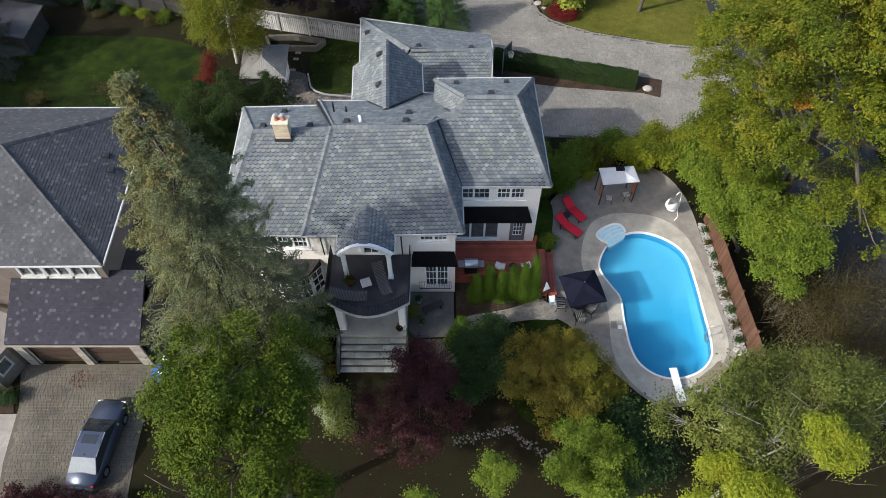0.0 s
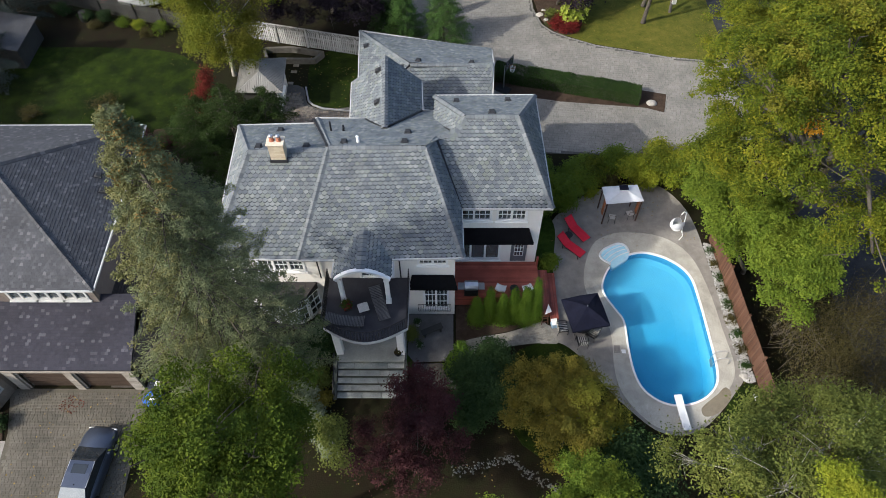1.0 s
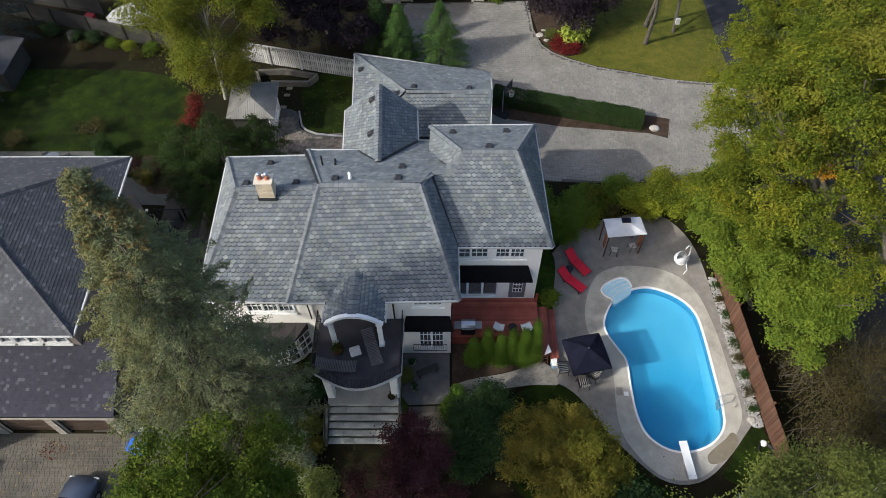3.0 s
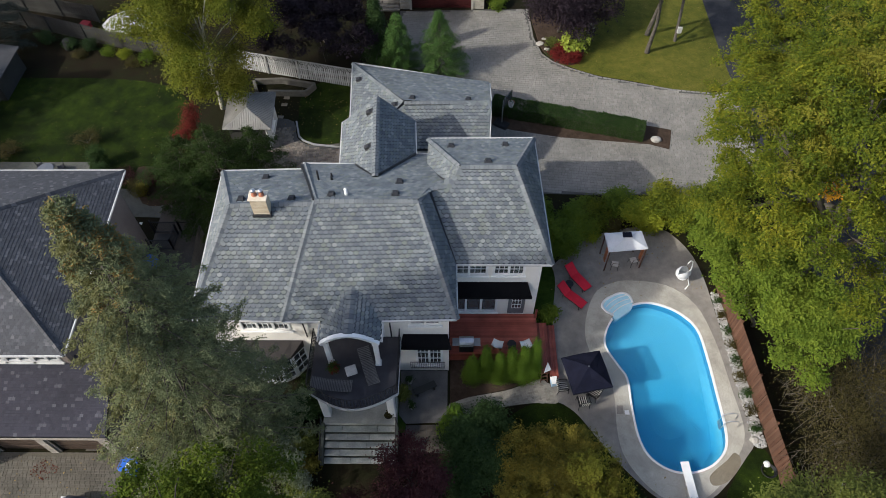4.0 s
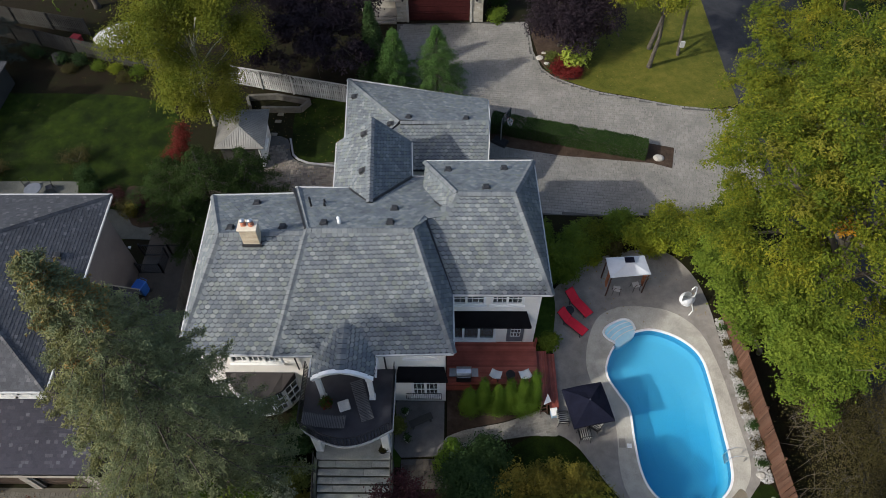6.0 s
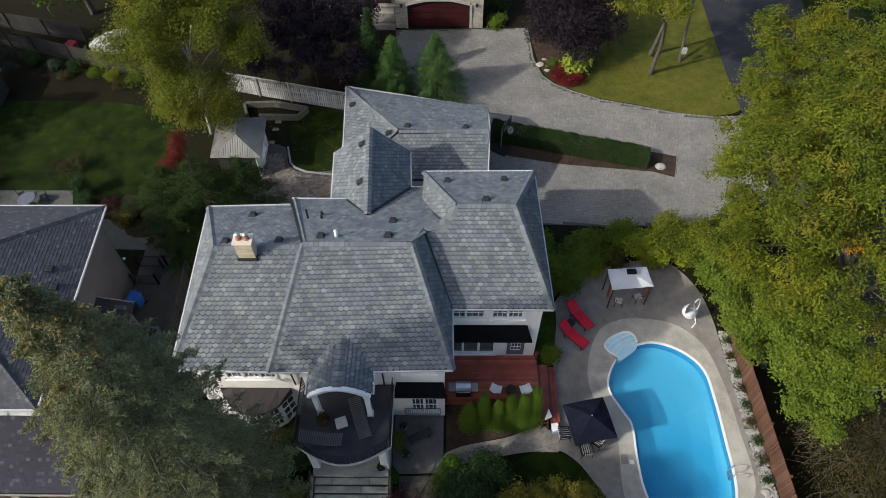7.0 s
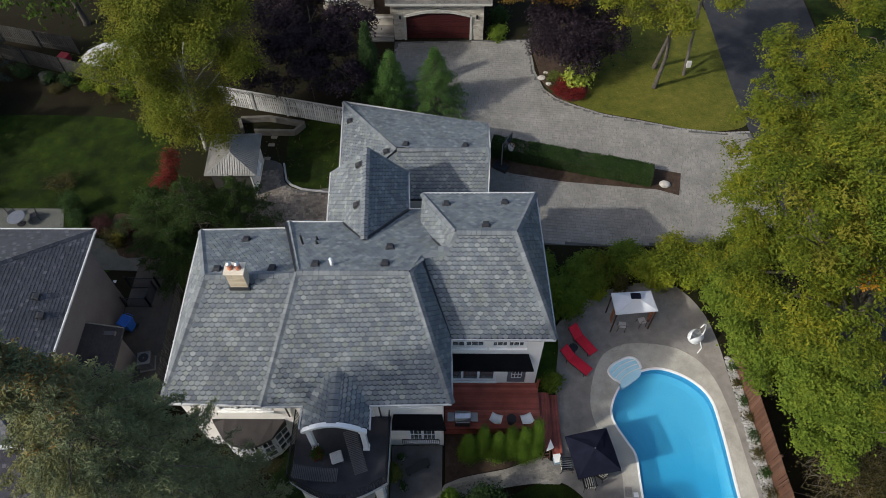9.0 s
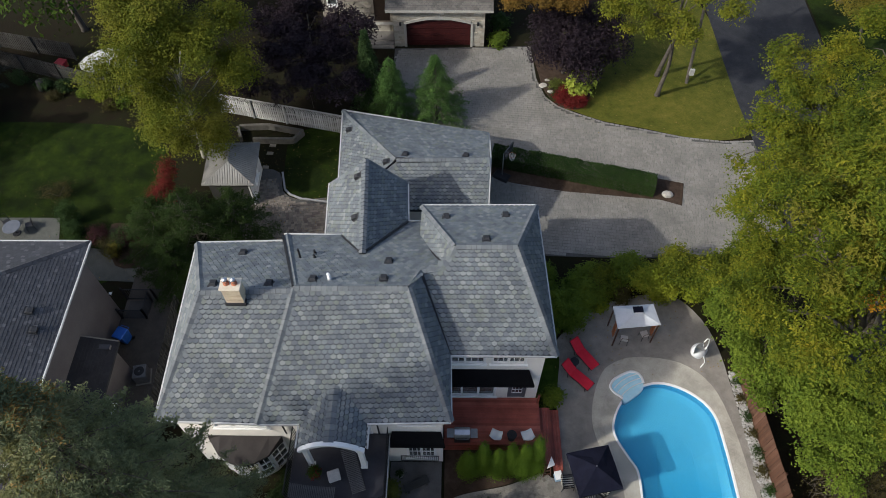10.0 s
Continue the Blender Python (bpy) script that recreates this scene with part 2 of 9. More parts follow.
MULCH = ground_mat("bark_mulch", [(0.032, 0.022, 0.015), (0.055, 0.037, 0.026), (0.082, 0.058, 0.042)], (0.6, 4, 35), 0.95, 0.9)
PEBBLE = pieces("white_pebble", [(0.2805, 0.2722, 0.2558), (0.3795, 0.3712, 0.3548), (0.2145, 0.2063, 0.1898), (0.4455, 0.4372, 0.4208)], 2, 30, 0.8, 0.2, 0.3)
PEBBLE_DIM = pieces("dim_grey_pebble", [(0.08, 0.08, 0.0704), (0.128, 0.1264, 0.112), (0.06, 0.064, 0.048), (0.176, 0.1736, 0.16)], 2, 30, 0.9, 0.2, 0.5)
ROCK = worn("pale_boulder", (0.30, 0.28, 0.245), (0.42, 0.40, 0.36), 2.5, 16, 0.9, 0, 0.8)
BARK = worn("grey_bark", (0.06, 0.051, 0.0408), (0.102, 0.09, 0.075), 4, 30, 0.95, 0, 0.9)
PALE_BARK = worn("pale_bark", (0.27, 0.2497, 0.216), (0.3915, 0.3713, 0.324), 4, 30, 0.9, 0, 0.6)
TWIG_BARK = worn("grey_twig_bark", (0.075, 0.064, 0.05), (0.125, 0.108, 0.086), 4, 30, 0.95, 0, 0.4)
RED_CLOTH = worn("red_sling_cloth", (0.50, 0.012, 0.03), (0.60, 0.02, 0.045), 4, 90, 0.75, 0, 0.2)
NAVY_CLOTH = worn("charcoal_canvas", (0.0063, 0.007, 0.0144), (0.0108, 0.012, 0.024), 2, 90, 0.9, 0, 0.2, 0.1)
GAZ_CLOTH = worn("pale_grey_canvas", (0.50, 0.51, 0.53), (0.60, 0.61, 0.63), 1.5, 90, 0.8, 0, 0.15)
BROWN_WOOD = worn("brown_post_wood", (0.052, 0.023, 0.013), (0.085, 0.038, 0.021), 5, 40, 0.6)
WICKER = worn("grey_wicker", (0.030, 0.030, 0.032), (0.055, 0.054, 0.054), 12, 80, 0.8, 0, 0.7)
STEEL = worn("brushed_steel", (0.45, 0.45, 0.46), (0.58, 0.58, 0.59), 5, 90, 0.3, 0.9, 0.1, 0.5)
CAR_PAINT = worn("dark_blue_car_paint", (0.062, 0.076, 0.108), (0.076, 0.092, 0.128), 1, 200, 0.28, 0.55, 0.02, 0.6)
CAR_GLASS = worn("car_glass", (0.02, 0.025, 0.03), (0.03, 0.035, 0.04), 1, 10, 0.05, 0, 0.0, 0.7)
RUBBER = worn("tyre_rubber", (0.012, 0.012, 0.012), (0.02, 0.02, 0.02), 8, 60, 0.85)
BLUE_BIN = worn("blue_plastic", (0.02, 0.10, 0.42), (0.03, 0.14, 0.50), 4, 60, 0.5)
GARAGE_DOOR = worn("dark_red_wood_door", (0.036, 0.0075, 0.0075), (0.056, 0.0125, 0.0115), 3, 30, 0.5)
BROWN_DOOR = worn("dark_brown_door", (0.04, 0.026, 0.018), (0.06, 0.04, 0.028), 3, 30, 0.6)
CREAM_STONE = pieces("cream_ledge_stone", [(0.345, 0.315, 0.255), (0.405, 0.375, 0.315), (0.3, 0.27, 0.2175), (0.45, 0.42, 0.36)], 1, 25, 0.9, 0.4, 0.4)
TIN = worn("weathered_tin_roof", (0.154, 0.1505, 0.1365), (0.252, 0.245, 0.224), 0.9, 25, 0.55, 0.3, 0.15, 0.4)
LINER, WATER = liner_mat(), water_mat()
LINER_WALL = worn("blue_liner_wall", (0.016, 0.20, 0.40), (0.022, 0.24, 0.45), 1.0, 30, 0.5)

OAK_LEAF = foliage("oak_leaf", [(0.014, 0.028, 0.004), (0.044, 0.067, 0.006), (0.095, 0.116, 0.009), (0.165, 0.160, 0.0125), (0.26, 0.188, 0.016)], 0.28, 0.2)
GREEN_LEAF = foliage("green_leaf", [(0.014, 0.033, 0.004), (0.030, 0.062, 0.006), (0.055, 0.092, 0.009), (0.10, 0.115, 0.012)])
MID_LEAF = foliage("mid_green_leaf", [(0.038, 0.066, 0.008), (0.075, 0.118, 0.012), (0.12, 0.165, 0.016), (0.19, 0.21, 0.022)])
FRESH_LEAF = foliage("fresh_green_leaf", [(0.046, 0.080, 0.010), (0.088, 0.134, 0.015), (0.14, 0.185, 0.021), (0.19, 0.21, 0.026)])
YELLOW_LEAF = foliage("yellow_green_leaf", [(0.095, 0.133, 0.0114), (0.152, 0.19, 0.0152), (0.209, 0.228, 0.019), (0.2565, 0.247, 0.02375)])
GOLD_LEAF = foliage("golden_brown_leaf", [(0.048, 0.056, 0.010), (0.092, 0.088, 0.014), (0.150, 0.122, 0.018), (0.215, 0.165, 0.023)])
RED_LEAF = foliage("burgundy_leaf", [(0.020, 0.009, 0.010), (0.044, 0.016, 0.018), (0.080, 0.028, 0.031), (0.12, 0.05, 0.05)])
SCARLET_LEAF = foliage("scarlet_leaf", [(0.06, 0.016, 0.010), (0.13, 0.016, 0.014), (0.20, 0.02, 0.02)])
PLUM_LEAF = foliage("plum_leaf", [(0.011, 0.008, 0.011), (0.019, 0.013, 0.018), (0.032, 0.022, 0.029), (0.056, 0.042, 0.049)])
SPRUCE_NEEDLE = foliage("grey_green_needle", [(0.058, 0.078, 0.042), (0.112, 0.134, 0.069), (0.178, 0.192, 0.098), (0.25, 0.236, 0.12)], 0.35, 0.2)
CONE_TIP = foliage("tan_cone", [(0.15, 0.10, 0.034), (0.23, 0.155, 0.055), (0.30, 0.21, 0.08)])
FIR_NEEDLE = foliage("fir_needle", [(0.024, 0.058, 0.014), (0.058, 0.115, 0.026), (0.098, 0.165, 0.040)], 0.4, 0.15)
BLUE_NEEDLE = foliage("grey_blue_needle", [(0.022, 0.032, 0.029), (0.042, 0.057, 0.051), (0.068, 0.086, 0.075)], 0.5, 0.12)
HEMLOCK_NEEDLE = foliage("hemlock_needle", [(0.012, 0.024, 0.005), (0.026, 0.047, 0.009), (0.050, 0.078, 0.014)], 0.5, 0.15)
YEW_NEEDLE = foliage("yew_needle", [(0.0135, 0.0297, 0.0108), (0.0297, 0.0567, 0.0162), (0.04725, 0.081, 0.0216)], 0.4, 0.15)
ARBOR_LEAF = foliage("arborvitae_leaf", [(0.05175, 0.09775, 0.0115), (0.09775, 0.1667, 0.0161), (0.138, 0.2185, 0.0207)], 0.6, 0.2)
SAGE_LEAF = foliage("sage_green_leaf", [(0.046, 0.064, 0.014), (0.086, 0.108, 0.022), (0.135, 0.152, 0.034), (0.22, 0.22, 0.066)])
BROWN_LEAF = foliage("brown_scrub_leaf", [(0.026, 0.022, 0.008), (0.048, 0.040, 0.014), (0.070, 0.060, 0.019), (0.085, 0.085, 0.020)])
BIRCH_LEAF = foliage("birch_leaf", [(0.045, 0.064, 0.007), (0.090, 0.110, 0.010), (0.140, 0.142, 0.013), (0.22, 0.165, 0.017)])
HOSTA_LEAF = foliage("hosta_leaf", [(0.16, 0.22, 0.03), (0.28, 0.34, 0.05), (0.38, 0.40, 0.09)])
HEDGE_LEAF = foliage("hedge_leaf", [(0.014, 0.032, 0.009), (0.028, 0.055, 0.013), (0.045, 0.078, 0.018)], 0.8, 0.2)
FLOWER = foliage("white_flower", [(0.45, 0.45, 0.42), (0.6, 0.6, 0.55)])
LITTER = foliage("fallen_leaf", [(0.16, 0.10, 0.03), (0.24, 0.17, 0.06), (0.3, 0.24, 0.12)], 0.5, 0.1)
RUST = foliage("rusty_fallen_leaf", [(0.05, 0.018, 0.012), (0.10, 0.03, 0.018), (0.15, 0.05, 0.03)], 0.5, 0.1)
WALNUT_LEAF = foliage("thin_green_leaf", [(0.016, 0.031, 0.004), (0.044, 0.072, 0.006), (0.084, 0.114, 0.009), (0.145, 0.155, 0.014)])
PALE_LEAF = foliage("white_edged_leaf", [(0.07, 0.10, 0.05), (0.20, 0.23, 0.16), (0.38, 0.40, 0.33)])
SUNWARD_NEEDLE = foliage("sunward_pale_needle", [(0.10, 0.108, 0.048), (0.16, 0.162, 0.072), (0.22, 0.20, 0.092)], 0.5, 0.25)
COURT_SLAB = ground_mat("old_court_concrete", [(0.10, 0.094, 0.088), (0.14, 0.132, 0.124), (0.185, 0.175, 0.162)], (0.4, 1.8, 30), 0.85, 0.25, 0.4)
# Terrace slab coloured dark in place of the shade over it.
SHADE_SLAB = ground_mat("shade_toned_terrace_slab", [(0.075, 0.078, 0.066), (0.10, 0.102, 0.088), (0.125, 0.126, 0.11)], (0.25, 1.8, 30), 0.9, 0.2)
BOW_ROOF = worn("brown_bow_roof", (0.024, 0.021, 0.021), (0.038, 0.033, 0.032), 2.0, 30, 0.85, 0, 0.3)
COPPER_LEAF = foliage("copper_leaf", [(0.05, 0.034, 0.010), (0.10, 0.062, 0.014), (0.16, 0.095, 0.018), (0.21, 0.135, 0.024)])
GOLD_BRIGHT = foliage("bright_golden_leaf", [(0.085, 0.095, 0.012), (0.135, 0.135, 0.016), (0.20, 0.175, 0.02)])
ORANGE_LEAF = foliage("orange_oak_leaf", [(0.30, 0.14, 0.012), (0.42, 0.21, 0.018), (0.5, 0.28, 0.03)])


# ---- building helpers ----
class Shape:
    """Vertices and faces of one mesh under construction."""

    def __init__(self):
        self.v, self.f = [], []

    def add(self, verts, faces):
        k = len(self.v)
        self.v += [tuple(p) for p in verts]
        self.f += [tuple(k + i for i in q) for q in faces]
        return self

    def box(self, x0, x1, y0, y1, z0, z1, m=None):
        p = [Vector((x, y, z)) for z in (z0, z1) for y in (y0, y1) for x in (x0, x1)]
        if m is not None:
            p = [m @ q for q in p]
        return self.add(p, [(0, 2, 3, 1), (4, 5, 7, 6), (0, 1, 5, 4), (2, 6, 7, 3), (0, 4, 6, 2), (1, 3, 7, 5)])

    def beam(self, a, b, w, h, up=(0, 0, 1)):
        """A bar of section w x h from a to b."""
        a, b = Vector(a), Vector(b)
        d = (b - a).normalized()
        s = d.cross(Vector(up))
        s = s.normalized() if s.length > 1e-5 else Vector((1, 0, 0))
        u = s.cross(d)
        p = [c + s * (i * w / 2) + u * (j * h / 2) for c in (a, b) for i, j in ((-1, -1), (1, -1), (1, 1), (-1, 1))]
        return self.add(p, [(3, 2, 1, 0), (4, 5, 6, 7), (0, 1, 5, 4), (1, 2, 6, 5), (2, 3, 7, 6), (3, 0, 4, 7)])

    def tube(self, points, radii, n=8):
        pts = [Vector(p) for p in points]
        if isinstance(radii, (int, float)):
            radii = [radii] * len(pts)
        verts, faces = [], []
        side = None
        for i, p in enumerate(pts):
            d = (pts[min(i + 1, len(pts) - 1)] - pts[max(i - 1, 0)]).normalized()
            ref = side if side is not None else (Vector((0, 0, 1)) if abs(d.z) < 0.9 else Vector((1, 0, 0)))
            s = (ref - d * ref.dot(d)).normalized()
            side = s
            u = d.cross(s)
            verts += [p + (s * math.cos(a) + u * math.sin(a)) * radii[i] for a in [2 * math.pi * k / n for k in range(n)]]
        for i in range(len(pts) - 1):
            faces += [(i * n + k, i * n + (k + 1) % n, (i + 1) * n + (k + 1) % n, (i + 1) * n + k) for k in range(n)]
        faces += [tuple(range(n - 1, -1, -1)), tuple((len(pts) - 1) * n + k for k in range(n))]
        return self.add(verts, faces)

    def lathe(self, profile, n=16, m=None):
        """Turned round z: profile of (radius, height) from the bottom up, closed at both ends."""
        verts, faces = [], []
        for r, z in profile:
            verts += [Vector((r * math.cos(2 * math.pi * k / n), r * math.sin(2 * math.pi * k / n), z)) for k in range(n)]
        if m is not None:
            verts = [m @ q for q in verts]
        for i in range(len(profile) - 1):
            faces += [(i * n + k, i * n + (k + 1) % n, (i + 1) * n + (k + 1) % n, (i + 1) * n + k) for k in range(n)]
        faces += [tuple(range(n - 1, -1, -1)), tuple((len(profile) - 1) * n + k for k in range(n))]
        return self.add(verts, faces)

    def slab(self, outline, z0, z1):
        n = len(outline)
        p = [(x, y, z0) for x, y in outline] + [(x, y, z1) for x, y in outline]
        return self.add(p, [tuple(range(n - 1, -1, -1)), tuple(range(n, 2 * n))] + [(i, (i + 1) % n, n + (i + 1) % n, n + i) for i in range(n)])

    def plate(self, points, depth):
        """A flat polygon in space with thickness, downwards."""
        n = len(points)
        p = [Vector(q) for q in points] + [Vector(q) - Vector((0, 0, depth)) for q in points]
        return self.add(p, [tuple(range(n)), tuple(range(2 * n - 1, n - 1, -1))] + [((i + 1) % n, i, n + i, n + (i + 1) % n) for i in range(n)])

    def mesh(self, name, bevel=0.0, smooth=False):
        me = bpy.data.meshes.new(name)
        me.from_pydata(self.v, [], self.f)
        bm = bmesh.new()
        bm.from_mesh(me)
        bmesh.ops.recalc_face_normals(bm, faces=bm.faces)
        if bevel:
            bmesh.ops.bevel(bm, geom=bm.edges[:], offset=bevel, segments=1, affect="EDGES", clamp_overlap=True)
        if smooth:
            for f in bm.faces:
                f.smooth = True
        bm.to_mesh(me)
        bm.free()
        return me


def part(name, shape, material, parent=None, label="", bevel=0.0, smooth=False, kind=""):
    """Links a shape or a mesh as one object under a thing or a part."""
    me = shape.mesh(name, bevel, smooth) if isinstance(shape, Shape) else shape
    if not me.materials:
        me.materials.append(material)
    ob = new(name, me)
    ob.parent = parent
    return tagged(ob, label=label, kind=kind)


def thing(name, label, category, m=None, group="", kind=""):
    ob = tagged(new(name), label, category, group, kind)
    ob.empty_display_size = 0.2
    if m is not None:
        ob.matrix_basis = m
    return ob


def solid(name, shape, material, label, category="", kind="", group="", bevel=0.0, smooth=False):
    return tagged(part(name, shape, material, None, "", bevel, smooth), label, category, group, kind)


def smooth_loop(points, n=6):
    """A closed, rounded outline through the points (Catmull-Rom)."""
    out = []
    k = len(points)
    for i in range(k):
        p0, p1, p2, p3 = (Vector(points[(i + j - 1) % k]) for j in range(4))
        for s in range(n):
            t = s / n
            out.append(tuple(0.5 * (2 * p1 + (p2 - p0) * t + (2 * p0 - 5 * p1 + 4 * p2 - p3) * t * t + (3 * p1 - p0 - 3 * p2 + p3) * t ** 3)))
    return out


def inside(x, y, poly):
    hit, j = False, len(poly) - 1
    for i in range(len(poly)):
        (xi, yi), (xj, yj) = poly[i][:2], poly[j][:2]
        if (yi > y) != (yj > y) and x < (xj - xi) * (y - yi) / (yj - yi) + xi:
            hit = not hit
        j = i
    return hit


def offset_loop(points, d):
    """The outline moved outwards by d (for a loop that runs counter-clockwise)."""
    out, n = [], len(points)
    for i in range(n):
        a, b = Vector(points[i - 1]), Vector(points[(i + 1) % n])
        t = (b - a).normalized()
        out.append((points[i][0] + t.y * d, points[i][1] - t.x * d))
    return out


def ring_between(inner, outer, z0, z1):
    """A flat ring with thickness between two loops of equal length."""
    s, n = Shape(), len(inner)
    v = [(x, y, z) for loop, z in ((inner, z0), (inner, z1), (outer, z1), (outer, z0)) for x, y in loop]
    f = []
    for i in range(n):
        j = (i + 1) % n
        for a, b in ((0, 1), (1, 2), (2, 3), (3, 0)):
            f.append((a * n + i, a * n + j, b * n + j, b * n + i))
    return s.add(v, f)


# ---- leaves and plants ----
def leaf_mesh(name, centres, sizes, outward, rng, aspect=0.55, droop=0.0, spread=0.6):
    """Small pointed leaves: one diamond each, turned at random about the outward way."""
    n = len(centres)
    w = outward + rng.normal(0, spread, (n, 3))
    w /= np.linalg.norm(w, axis=1, keepdims=True) + 1e-9
    a = rng.normal(0, 1, (n, 3))
    a[:, 2] -= droop
    u = a - w * np.sum(a * w, axis=1, keepdims=True)
    u /= np.linalg.norm(u, axis=1, keepdims=True) + 1e-9
    s = np.cross(w, u)
    L, W = sizes[:, None], (sizes * aspect)[:, None]
    bend = w * L * 0.12
    v = np.empty((n, 4, 3))
    v[:, 0] = centres - u * L * 0.5 - bend
    v[:, 1] = centres + s * W * 0.5 + u * L * 0.05
    v[:, 2] = centres + u * L * 0.5 - bend
    v[:, 3] = centres - s * W * 0.5 + u * L * 0.05
    me = bpy.data.meshes.new(name)
    me.from_pydata(v.reshape(-1, 3), [], np.arange(4 * n).reshape(n, 4))
    return me


def crown_leaves(name, lobes, count, size, rng, clump=0.35, per=26, shell=0.45, up=0.35, aspect=0.6):
    """Leaves in clumps over the outside of rounded lobes (x, y, z, rx, ry, rz)."""
    lobes = np.array(lobes, float)
    area = (lobes[:, 3] * lobes[:, 4] * lobes[:, 5]) ** (2 / 3)
    k = max(1, count // per)
    which = rng.choice(len(lobes), k, p=area / area.sum())
    d = rng.normal(0, 1, (k, 3))
    d[:, 2] += up
    d /= np.linalg.norm(d, axis=1, keepdims=True)
    r = 1.0 - shell * rng.random(k) ** 1.6 + rng.normal(0, 0.05, k)
    spots = lobes[which, :3] + d * lobes[which, 3:] * r[:, None]
    sizes_k = clump * rng.uniform(0.6, 1.4, k)
    c = np.repeat(spots, per, axis=0) + rng.normal(0, 1, (k * per, 3)) * np.repeat(sizes_k, per)[:, None] * np.array([1, 1, 0.6])
    out = np.repeat(d, per, axis=0) * 0.8 + np.array([0, 0, 0.7])
    return leaf_mesh(name, c, size * rng.uniform(0.6, 1.35, k * per), out, rng, aspect, 0.0, 0.42)


def lobes_of(centre, radii, count, rng, spread=0.62, size=0.5):
    """Lobes that make up an uneven crown."""
    out = [(*centre, radii[0] * 0.62, radii[1] * 0.62, radii[2] * 0.62)]
    for i in range(count):
        d = rng.normal(0, 1, 3)
        d[2] = abs(d[2]) * 0.9 - 0.25
        d /= np.linalg.norm(d)
        s = size * rng.uniform(0.7, 1.25)
        p = np.array(centre) + d * np.array(radii) * spread * rng.uniform(0.85, 1.15)
        out.append((*p, radii[0] * s, radii[1] * s, radii[2] * s * 0.85))
    return out


def branches(base, lobes, trunk_r, rng, n=8, fork=0.45, twigs=2):
    """A tapered trunk with limbs that reach into the lobes."""
    s = Shape()
    base = Vector(base)
    top = Vector(lobes[0][:3])
    lean = Vector((rng.uniform(-0.3, 0.3), rng.uniform(-0.3, 0.3), 0))
    pts = [base - Vector((0, 0, 0.15)), base + Vector((0, 0, 0.3)), base.lerp(top, 0.35) + lean, base.lerp(top, 0.7) - lean * 0.5, top]
    s.tube(pts, [trunk_r * 1.5, trunk_r * 1.1, trunk_r * 0.8, trunk_r * 0.55, trunk_r * 0.25], n)
    for L in lobes[1:]:
        a = base.lerp(top, fork + 0.4 * rng.random())
        b = Vector(L[:3])
        mid = a.lerp(b, 0.5) + Vector((0, 0, 0.08 * (b - a).length)) + Vector(tuple(rng.normal(0, 0.15, 3)))
        s.tube([a, mid, b], [trunk_r * 0.38, trunk_r * 0.26, trunk_r * 0.12], 6)
        for _ in range(twigs):
            e = b + Vector(tuple(np.clip(rng.normal(0, 0.5, 3), -0.85, 0.85) * np.array(L[3:])))
            s.tube([mid.lerp(b, rng.uniform(0.2, 0.9)), b.lerp(e, 0.5), e], [trunk_r * 0.12, trunk_r * 0.08, trunk_r * 0.03], 4)
    return s


def split_lobes(lobes, k, size, rng):
    """Each lobe as a ring of smaller ones over its upper side, with gaps between them."""
    out = []
    for x, y, z, a, b, c in lobes:
        for i in range(k):
            d = rng.normal(0, 1, 3)
            d[2] = abs(d[2]) * 0.8 - 0.3
            d /= np.linalg.norm(d)
            s = size * rng.uniform(0.65, 1.3)
            k_ = rng.uniform(0.55, 0.92)
            out.append((x + d[0] * a * k_, y + d[1] * b * k_, z + d[2] * c * k_, a * s, b * s, c * s * 0.75))
    return out


def tree(name, label, base, lobes, leaf, bark, count, size, trunk_r, seed, category="tree", clump=0.35, per=26, shell=0.45, group="", aspect=0.6, twigs=2, up=0.35, accents=(), fine=0, fine_size=0.36):
    """A tree as a trunk with limbs and a crown of single leaves; accents: further leaves of another colour."""
    rng = np.random.default_rng(seed)
    t = thing(name, label, category, group=group)
    part("trunk", branches(base, lobes, trunk_r, rng, twigs=twigs), bark, t, smooth=True)
    if fine:
        lobes = split_lobes(lobes, fine, fine_size, rng)
    part("crown", crown_leaves("crown", lobes, count, size, rng, clump, per, shell, up, aspect), leaf, t, kind="stuff")
    for nm, mat, some, n in accents:
        part(nm, crown_leaves(nm, some, n, size, rng, clump, per, shell, up, aspect), mat, t, kind="stuff")
    return t


